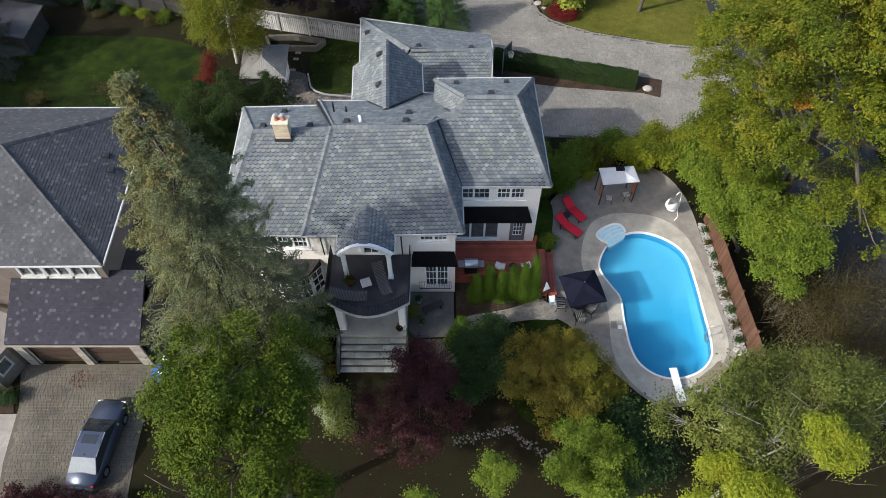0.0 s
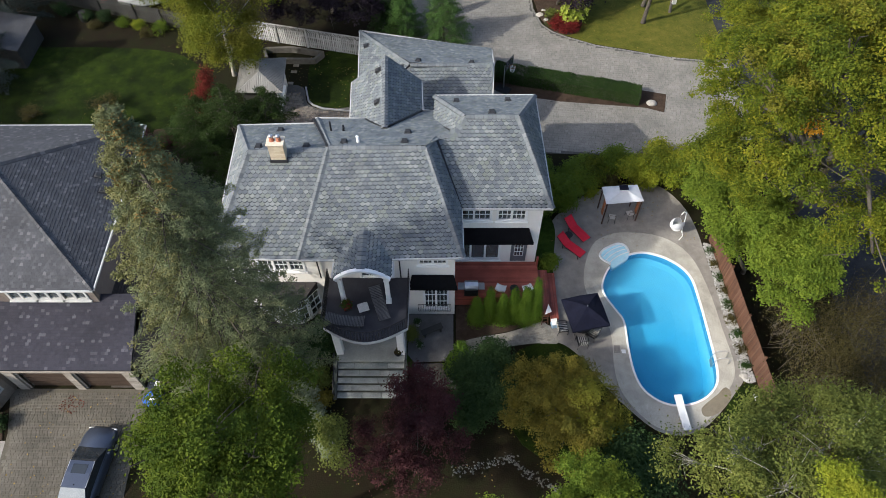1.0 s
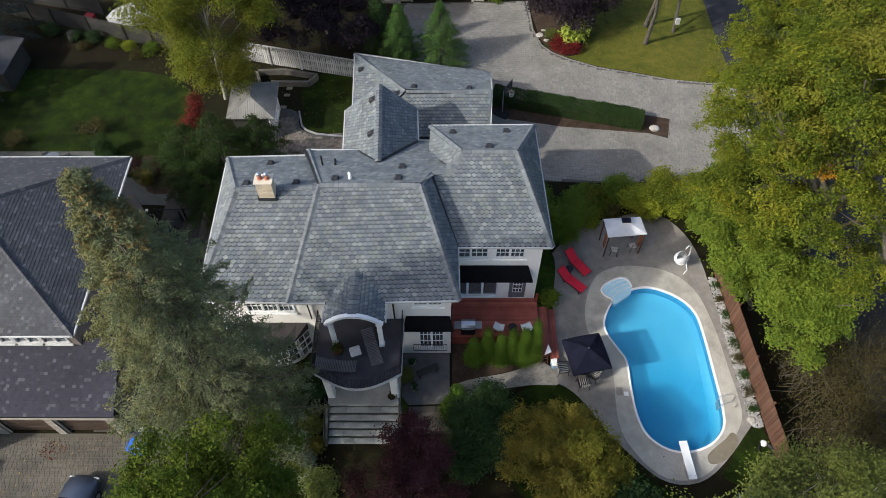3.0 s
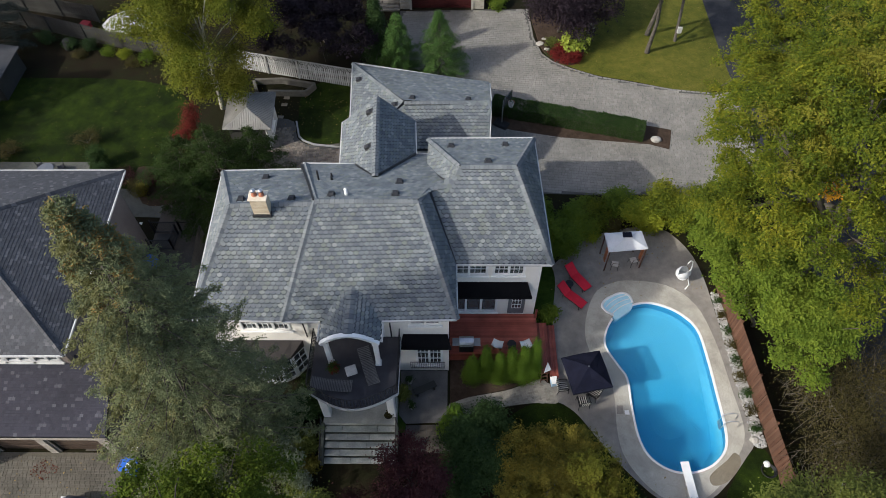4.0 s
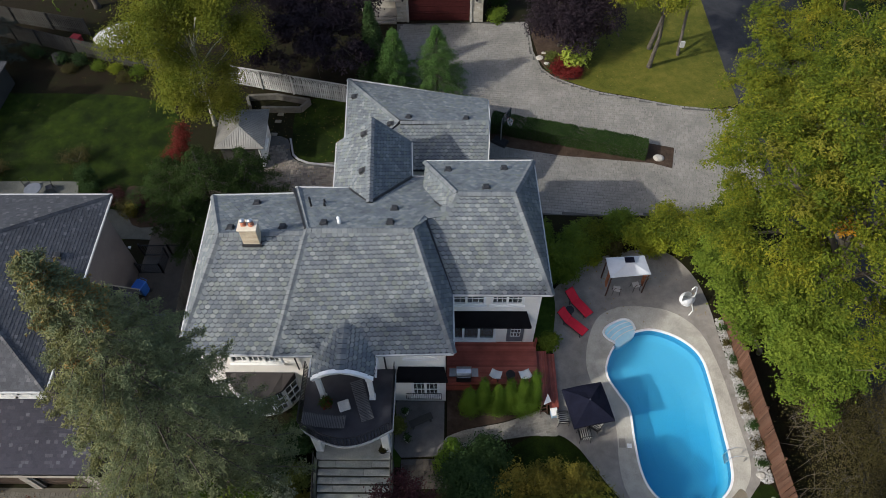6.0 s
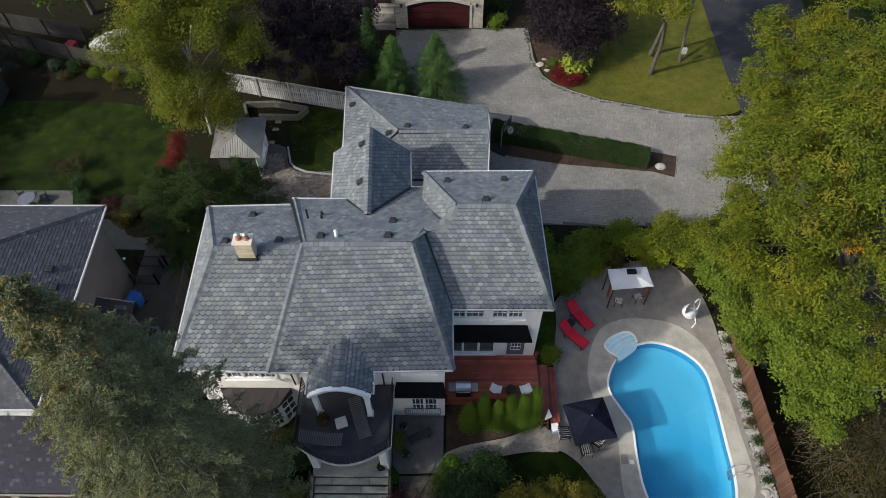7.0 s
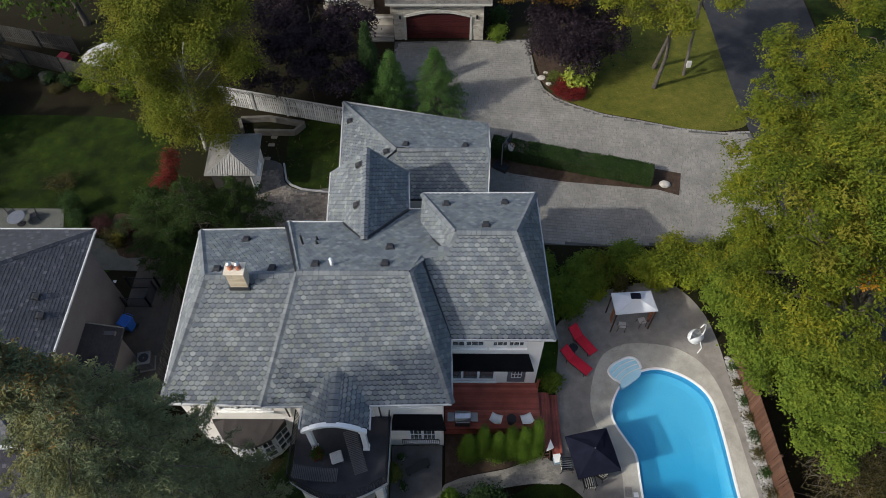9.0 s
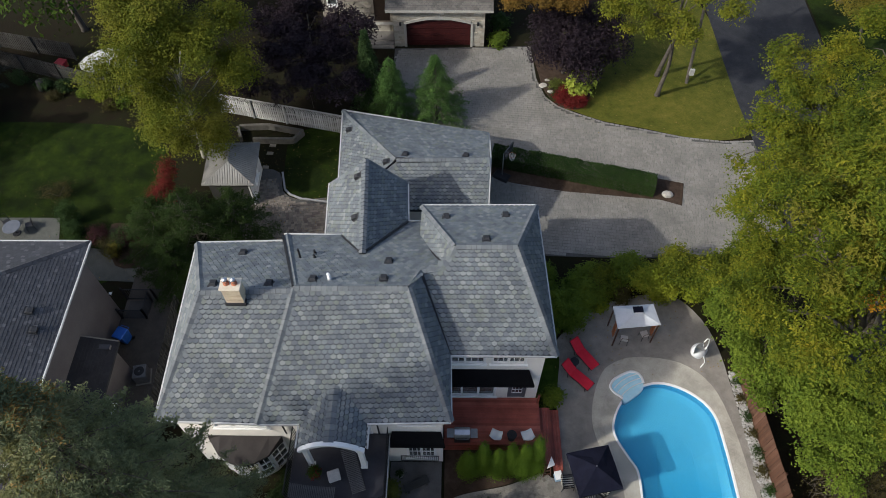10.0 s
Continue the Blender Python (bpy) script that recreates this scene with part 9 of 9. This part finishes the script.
# ---- side yard ----
bc = thing("recycling_cart", "tall blue recycling cart leaning by the wall", "bin", pose(-18.1, 28.9, 0.02, 0, 0, -20))
bv = [(x * (0.24 + 0.05 * k_), y * (0.26 + 0.06 * k_), z) for k_, z in ((0, 0.12), (1, 1.05)) for x, y in ((-1, -1), (1, -1), (1, 1), (-1, 1))]
part("body", Shape().add(bv, [(3, 2, 1, 0), (4, 5, 6, 7), (0, 1, 5, 4), (1, 2, 6, 5), (2, 3, 7, 6), (3, 0, 4, 7)]), BLUE_BIN, bc, bevel=0.03)
part("lid", Shape().box(-0.32, 0.32, -0.36, 0.34, 1.05, 1.12, pose(0, 0, 0, 4, 0, 0)), BLUE_BIN, bc, bevel=0.02)
for x in (-0.26, 0.26):
    part("wheel", Shape().lathe([(0.12, -0.03), (0.12, 0.03)], 14, pose(x, 0.26, 0.12, 0, 90, 0)), RUBBER, bc)
part("handle", Shape().tube([(-0.24, 0.36, 1.0), (-0.24, 0.42, 1.02), (0.24, 0.42, 1.02), (0.24, 0.36, 1.0)], 0.018, 6), BLUE_BIN, bc)
au = thing("air_conditioner", "grey air conditioner unit by the neighbouring wall", "air conditioner", pose(-16.5, 26.6, 0.02, 0, 0, 12))
part("casing", Shape().box(-0.36, 0.36, -0.4, 0.4, 0.05, 0.8), worn("grey_metal_case", (0.09, 0.09, 0.095), (0.13, 0.13, 0.135), 4, 50, 0.5), au, bevel=0.03)
part("fan_grille", ring_between([(0.05 * math.cos(a), 0.05 * math.sin(a)) for a in [k_ * 0.3927 for k_ in range(16)]], [(0.28 * math.cos(a), 0.28 * math.sin(a)) for a in [k_ * 0.3927 for k_ in range(16)]], 0.8, 0.815), IRON, au)
part("pad", Shape().box(-0.42, 0.42, -0.46, 0.46, 0, 0.05), CONCRETE, au)
NAVY_BIN = worn("navy_plastic", (0.018, 0.022, 0.04), (0.026, 0.032, 0.055), 4, 60, 0.5)
for i, (x, y, paint, words) in enumerate(((-15.95, 16.1, BLUE_BIN, "wheeled blue recycling bin by the garage"), (-15.9, 16.95, NAVY_BIN, "wheeled dark bin by the garage"))):
    rb = thing("wheeled_bin", words, "bin", pose(x, y, 0.02, 0, 0, 80 + 6 * i), group="bins by the garage")
    part("body", Shape().add([(p[0] * 1.05, p[1] * 1.05, p[2]) for p in bv], [(3, 2, 1, 0), (4, 5, 6, 7), (0, 1, 5, 4), (1, 2, 6, 5), (2, 3, 7, 6), (3, 0, 4, 7)]), paint, rb, bevel=0.03)
    lid_ = part("lid", Shape().box(-0.36, 0.36, -0.42, 0.38, 1.05, 1.11, pose(0, 0, 0, 3, 0, 0)), paint, rb, bevel=0.025)
    part("sticker", Shape().box(-0.14, 0.14, -0.2, 0.1, 1.108, 1.114, pose(0, 0, 0, 3, 0, 0)), WHITE, lid_, "white square sticker")
    for x_ in (-0.26, 0.26):
        part("wheel", Shape().lathe([(0.12, -0.03), (0.12, 0.03)], 14, pose(x_, 0.26, 0.12, 0, 90, 0)), RUBBER, rb)
    part("handle", Shape().tube([(-0.24, 0.36, 1.0), (-0.24, 0.44, 1.02), (0.24, 0.44, 1.02), (0.24, 0.36, 1.0)], 0.018, 6), paint, rb)

# ---- car ----
car = thing("car", "dark metallic blue sedan with dark sunroof on the driveway", "car", pose(-18.42, 12.3, 0.035, 0, 0, -4))
secs = [(-2.36, 0.62, 0.45, 0.78), (-2.25, 0.78, 0.32, 0.92), (-1.7, 0.86, 0.25, 0.98), (-0.9, 0.89, 0.22, 0.96), (0.4, 0.90, 0.22, 0.94), (1.2, 0.89, 0.22, 0.93), (1.8, 0.86, 0.25, 0.86), (2.2, 0.76, 0.32, 0.74), (2.38, 0.55, 0.42, 0.62)]
bv, bf = [], []
for y, w_, z0, z1 in secs:
    bv += [(-w_ * 0.9, y, z0), (-w_, y, z0 + 0.12), (-w_, y, z0 + (z1 - z0) * 0.7), (-w_ * 0.88, y, z1), (0, y, z1 + 0.03), (w_ * 0.88, y, z1), (w_, y, z0 + (z1 - z0) * 0.7), (w_, y, z0 + 0.12), (w_ * 0.9, y, z0)]
for i in range(len(secs) - 1):
    bf += [(i * 9 + k_, i * 9 + (k_ + 1) % 9, (i + 1) * 9 + (k_ + 1) % 9, (i + 1) * 9 + k_) for k_ in range(9)]
bf += [tuple(range(9)), tuple(range((len(secs) - 1) * 9 + 8, (len(secs) - 1) * 9 - 1, -1))]
body = part("body", Shape().add(bv, bf), CAR_PAINT, car, smooth=True)
cab = [(-1.75, 0.74, 0.98), (-1.05, 0.62, 1.36), (-0.3, 0.63, 1.43), (0.3, 0.62, 1.40), (1.15, 0.74, 0.95)]
v_, f_ = [], []
for y, w_, z in cab:
    v_ += [(-w_, y, z), (w_, y, z)]
v_ += [(-0.80, -1.7, 0.93), (0.80, -1.7, 0.93), (-0.82, 1.1, 0.9), (0.82, 1.1, 0.9)]
part("roof_panel", Shape().add([v_[i] for i in (2, 3, 4, 5, 6, 7)], [(0, 1, 3, 2), (2, 3, 5, 4)]), CAR_PAINT, body)
# Pale base colour paints the sky's reflection on the rear window.
part("rear_window", Shape().add([v_[i] for i in (0, 1, 3, 2)], [(0, 1, 2, 3)]), worn("sky_reflection_glass", (0.13, 0.155, 0.17), (0.17, 0.20, 0.215), 1.2, 20, 0.15, 0, 0.0, 0.6), body, "rear window painted pale as its sky reflection")
part("windscreen", Shape().add([v_[i] for i in (6, 7, 9, 8)], [(0, 1, 2, 3)]), CAR_GLASS, body)
for sx, ids in ((-1, (0, 2, 4, 6, 8, 12, 10)), (1, (1, 3, 5, 7, 9, 13, 11))):
    part("side_window", Shape().add([v_[i] for i in ids], [(0, 1, 2, 3, 4, 5, 6)]), CAR_GLASS, body)
    part("roof_rail", Shape().beam((sx * 0.63, -1.0, 1.37), (sx * 0.63, 0.3, 1.41), 0.03, 0.03), STEEL, body)
    part("mirror", Shape().box(min(sx * 0.88, sx * 1.02), max(sx * 0.88, sx * 1.02), 0.85, 0.97, 0.9, 1.03), CAR_PAINT, car, bevel=0.03)
    part("headlight", Shape().box(sx * 0.62 - 0.14, sx * 0.62 + 0.14, 2.22, 2.3, 0.58, 0.7), WHITE, car, bevel=0.02)
    part("tail_light", Shape().box(sx * 0.62 - 0.12, sx * 0.62 + 0.12, -2.34, -2.26, 0.68, 0.82), RED_CLOTH, car, bevel=0.02)
    for y in (-1.4, 1.42):
        wh = part("wheel", Shape().lathe([(0.2, -0.1), (0.32, -0.1), (0.33, 0), (0.32, 0.1), (0.2, 0.1)], 20, pose(sx * 0.8, y, 0.33, 0, 90, 0)), RUBBER, car)
        part("rim", Shape().lathe([(0.2, -0.105), (0.2, 0.105)], 12, pose(sx * 0.8, y, 0.33, 0, 90, 0)), STEEL, wh)
part("sunroof", Shape().box(-0.38, 0.38, -0.35, 0.12, 1.415, 1.435), CAR_GLASS, body)
part("antenna", Shape().lathe([(0.03, 0), (0.02, 0.05), (0.005, 0.09)], 8, Matrix.Translation((0, -0.9, 1.38))), IRON, body)
part("bumper", Shape().box(-0.7, 0.7, -2.42, -2.3, 0.42, 0.6), CAR_PAINT, car, bevel=0.04)

# burgundy shrubs at the foot of the neighbouring driveway
for i, (x, y, r, h) in enumerate(((-21.5, 8.2, 1.5, 2.4), (-19.3, 7.6, 1.6, 2.6), (-17.2, 8.2, 1.3, 2.2))):
    shrub("smoke_bush", "burgundy shrub before the tan driveway", x, y, r, h, PLUM_LEAF if i % 2 else RED_LEAF, 200 + i, 3200, 0.13, "burgundy shrubs")
flat("entry_bed", [(-26, 16.2), (-24.4, 15.7), (-23.85, 14.15), (-26, 14.15)], 0.04, MULCH, "dark bed by the neighbouring entry", "planting bed")
for i, (x, y, r) in enumerate(((-24.25, 15.0, 0.5), (-25.0, 14.9, 0.6))):
    shrub("entry_shrub", "dark shrub below the entry bay", x, y, r, 0.8, YEW_NEEDLE, 210 + i, 1200, 0.1, "shrubs below the entry bay")

# things on the lower court
bn = thing("garden_bench", "dark bench on the lower court", "bench", pose(-0.9, 20.7, 0.04, 0, 0, 25))
part("seat", Shape().box(-0.65, 0.65, -0.2, 0.2, 0.4, 0.45), DARK_WOOD, bn, bevel=0.01)
for x in (-0.5, 0.5):
    part("leg", Shape().box(x - 0.04, x + 0.04, -0.17, 0.17, 0, 0.4), DARK_WOOD, bn)
for i, (x, y) in enumerate(((-1.75, 21.2), (-1.6, 19.7))):
    u = thing("stone_urn", "pale garden urn on the lower court", "urn", pose(x, y, 0.04), group="garden urns")
    part("bowl", Shape().lathe([(0.1, 0), (0.12, 0.04), (0.06, 0.12), (0.17, 0.36), (0.19, 0.4), (0.15, 0.38)], 14), ROCK, u)
    part("plant", crown_leaves("plant", [(0, 0, 0.5, 0.2, 0.2, 0.15)], 220, 0.09, r4, 0.06, 10), HEDGE_LEAF, u, kind="stuff")
wb = part("window_guard", Shape().tube([(-1.7, 21.8, 1.4), (0.2, 21.8, 1.4)], 0.02, 6), IRON, house, "black iron guard before the window")
part("guard_rail", Shape().tube([(-1.7, 21.8, 0.68), (0.2, 21.8, 0.68)], 0.02, 6), IRON, wb)
for i in range(20):
    x = -1.7 + 0.1 * i
    part("guard_bar", Shape().beam((x, 21.8, 0.68), (x, 21.8, 1.4), 0.016, 0.016, (1, 0, 0)), IRON, wb)
for x in (-1.7, 0.2):
    part("guard_bracket", Shape().beam((x, 21.8, 0.75), (x, 22.0, 0.75), 0.03, 0.03), IRON, wb)

# small things on the roof
def on_face(nm, x, y):
    c, _, _, nrm = plane_axes(FACES[nm])
    return Vector((x, y, c.z - ((x - c.x) * nrm.x + (y - c.y) * nrm.y) / nrm.z)) + nrm * 0.03, nrm


ROOF_VENTS = [("left_back", -9.78, 30.13), ("left_back", -10.2, 27.15), ("left_back", -7.62, 27.2), ("mid_back", -5.58, 27.35), ("mid_back", -2.31, 27.4), ("mid_back", -2.23, 28.99), ("wing_left", -4.29, 35.13), ("wing_left", -4.18, 32.33), ("garage_left", -6.06, 43.19), ("garage_left", -3.2, 38.85), ("garage_back", -2.07, 39.16), ("garage_back", 1.63, 39.53), ("right_back", 0.52, 32.37), ("right_back", 3.63, 32.57), ("right_back", 2.49, 29.81)]
for nm, x, y in ROOF_VENTS:
    box_vent(roofs[nm], *on_face(nm, x, y))
p, _ = on_face("mid_back", -4.8, 27.35)
wp = part("vent_pipe", Shape().lathe([(0.09, -0.1), (0.09, 0.2), (0.07, 0.24), (0.07, 0.3)], 12, Matrix.Translation(p)), PVC, roofs["mid_back"], "white plastic vent pipe")
part("pipe_elbow", Shape().tube([p + Vector((0, 0, 0.27)), p + Vector((-0.02, 0.05, 0.36)), p + Vector((-0.08, 0.1, 0.38))], 0.075, 8), PVC, wp)
p, _ = on_face("mid_back", -6.62, 29.35)
part("vent_pipe", Shape().tube([p - Vector((0, 0, 0.1)), p + Vector((0, 0, 0.75))], 0.055, 10), VENT, roofs["mid_back"], "black vent pipe")
for x, y in ((-6.0, 29.83), (-5.92, 29.38)):
    p, _ = on_face("mid_back", x, y)
    part("vent_pipe", Shape().lathe([(0.1, -0.05), (0.06, 0.1), (0.05, 0.28)], 10, Matrix.Translation(p)), VENT, roofs["mid_back"], "black vent pipe")
for x in (-2.55, -6.95):
    part("downpipe", Shape().tube([(x, 21.85, 6.3), (x, 21.9, 4.1)], 0.04, 8), IRON, house)

# utility pole on the lawn and the wires past the oak
up = thing("utility_pole", "pale wooden utility pole on the lawn", "utility pole", pose(18.8, 51.5, 0))
part("pole", Shape().tube([(0, 0, -0.1), (0.6, 4.0, 9.0)], [0.13, 0.09], 10), BARK, up)
part("meter_box", Shape().box(-0.12, 0.2, -0.3, -0.1, 1.0, 1.5), GREY_WOOD, up)

# fallen leaves
r6 = np.random.default_rng(77)


def litter(name, label, box, count, size, keep=None, material=LITTER):
    xy = np.column_stack([r6.uniform(box[0], box[1], count), r6.uniform(box[2], box[3], count)])
    if keep is not None:
        xy = np.array([q for q in xy if keep(*q)])
    c = np.column_stack([xy, np.full(len(xy), 0.07)])
    me = leaf_mesh(name, c, size * r6.uniform(0.6, 1.3, len(c)), np.tile([0, 0, 3.0], (len(c), 1)), r6, 0.7)
    tagged(part(name, me, material), label, "fallen leaves", kind="stuff")


litter("fallen_leaves", "tan leaves scattered over the back lawn", (-36, -18.5, 33, 49), 420, 0.065)
litter("fallen_leaves", "tan leaves scattered over the courtyard", (-13, -6.3, 32.5, 46), 420, 0.08)
litter("fallen_leaves", "leaves scattered over the far lawn", (9, 22, 46, 60), 150, 0.09)
litter("fallen_leaves", "leaves scattered over the front garden", (-15, 12, 2, 16), 320, 0.09)
litter("fallen_leaves", "leaves on the tan driveway", (-23, -16.6, 8, 17), 110, 0.11)
litter("fallen_leaves", "rusty leaves swept up before the garage", (-21.6, -19.9, 15.5, 16.9), 150, 0.1, lambda x, y: math.hypot(x + 20.7, (y - 16.2) * 1.3) < 0.75, RUST)
litter("fallen_leaves", "leaves on the patio edges", (6.6, 16, 27, 32), 90, 0.09)


# ---- paving stones ----
def paving(host, outline, material, sx, sy, z, seed, skip=None, angle=0.0, near=None, limit=300, group_name="paver"):
    """Blocks with open joints: those of the nearest stretch are objects of their own, the rest one mesh."""
    r_ = random.Random(seed)
    xs, ys = [q[0] for q in outline], [q[1] for q in outline]
    j = 0.005
    def block(w_):
        return [(-w_ / 2 + j, -sy / 2 + j, 0), (w_ / 2 - j, -sy / 2 + j, 0), (w_ / 2 - j, sy / 2 - j, 0), (-w_ / 2 + j, sy / 2 - j, 0), (-w_ / 2 + j + 0.007, -sy / 2 + j + 0.007, 0.018), (w_ / 2 - j - 0.007, -sy / 2 + j + 0.007, 0.018), (w_ / 2 - j - 0.007, sy / 2 - j - 0.007, 0.018), (-w_ / 2 + j + 0.007, sy / 2 - j - 0.007, 0.018)]
    faces_ = [(4, 5, 6, 7), (0, 1, 5, 4), (1, 2, 6, 5), (2, 3, 7, 6), (3, 0, 4, 7)]
    kinds = [sx, sx * 0.66]
    meshes = []
    for w_ in kinds:
        me = bpy.data.meshes.new("paver")
        me.from_pydata(block(w_), [], faces_)
        me.materials.append(material)
        meshes.append(me)
    ca_, sa_ = math.cos(angle), math.sin(angle)
    V_, F_, made = [], [], 0
    cx_, cy_ = sum(xs) / len(xs), sum(ys) / len(ys)
    R = max(max(xs) - min(xs), max(ys) - min(ys))
    v = -R
    while v < R:
        u = -R + r_.uniform(0, sx)
        while u < R:
            k_ = 0 if r_.random() < 0.6 else 1
            w_ = kinds[k_]
            x, y = cx_ + (u + w_ / 2) * ca_ - v * sa_, cy_ + (u + w_ / 2) * sa_ + v * ca_
            if all(inside(x + a_, y + b_, outline) for a_, b_ in ((-0.17, -0.15), (0.17, -0.15), (0.17, 0.15), (-0.17, 0.15))) and not (skip and skip(x, y)):
                dz = r_.uniform(-0.004, 0.004)
                if near is not None and made < limit and near(x, y):
                    ob = new("paver", meshes[k_])
                    ob.parent = host
                    ob.matrix_basis = Matrix.Translation((x, y, z + dz)) @ Matrix.Rotation(angle + r_.uniform(-0.01, 0.01), 4, "Z")
                    made += 1
                else:
                    o = len(V_)
                    V_ += [(x + px * ca_ - py * sa_, y + px * sa_ + py * ca_, z + dz + pz) for px, py, pz in block(w_)]
                    F_ += [tuple(o + i for i in f) for f in faces_]
            u += w_
        v += sy
    if V_:
        me = bpy.data.meshes.new("pavers")
        me.from_pydata(V_, [], F_)
        part("pavers", me, material, host, kind="stuff")


curb = thing("drive_edging", "row of grey edging stones along the driveway", "edging")
es = Shape().box(-0.158, 0.158, -0.09, 0.09, 0, 0.035).mesh("edging_stone", 0.012)
es.materials.append(PAVER)
for line_ in (smooth_loop(DRIVE, 1)[9:19], BED + BED[:1]):
    for a, b in zip(line_, line_[1:]):
        n_ = max(1, int(math.dist(a, b) / 0.32))
        for i in range(n_):
            ob = new("edging_stone", es)
            ob.parent = curb
            ob.matrix_basis = Matrix.Translation((a[0] + (b[0] - a[0]) * (i + 0.5) / n_, a[1] + (b[1] - a[1]) * (i + 0.5) / n_, 0.0 if line_[0] != BED[0] else 0.04)) @ Matrix.Rotation(math.atan2(b[1] - a[1], b[0] - a[0]), 4, "Z")
paving(drive, DRIVE, PAVER, 0.30, 0.24, 0.031, 1, lambda x, y: inside(x, y, BED), -0.1, lambda x, y: y < 37.5 and x < 15)
paving(ndrive, NDRIVE, TAN_PAVER, 0.27, 0.18, 0.031, 2, lambda x, y: y < 7, 0.0, lambda x, y: y > 13.2)
paving(court, [(-12.6, 41.6), (-11.2, 41.8), (-10.7, 40.3), (-9.4, 39.6), (-6.3, 39.3), (-6.3, 32.4), (-9, 32.2), (-12.2, 32.4), (-12.9, 37)], pieces("brown_flagstone", [(0.12, 0.10, 0.084), (0.165, 0.142, 0.118), (0.21, 0.185, 0.155), (0.10, 0.087, 0.074)], 0.5, 20), 0.26, 0.2, 0.028, 3, None, 0.15)
WALK_STONE = pieces("buff_walk_paver", [(0.17, 0.155, 0.13), (0.21, 0.192, 0.162), (0.245, 0.225, 0.19), (0.15, 0.138, 0.118)], 0.6, 20, 0.9, 0.4, 0.6)
paving(front_walk, WALK, WALK_STONE, 0.22, 0.15, 0.043, 4, None, 0.25, lambda x, y: True)
paving(flagged, [(-1.9, 18.7), (0.3, 18.75), (0.5, 17.2), (-1.9, 17.2)], pieces("dark_brown_paver", [(0.07, 0.058, 0.046), (0.095, 0.08, 0.064), (0.055, 0.047, 0.038)], 0.6, 20), 0.36, 0.3, 0.021, 5, None, 0.0, lambda x, y: True)
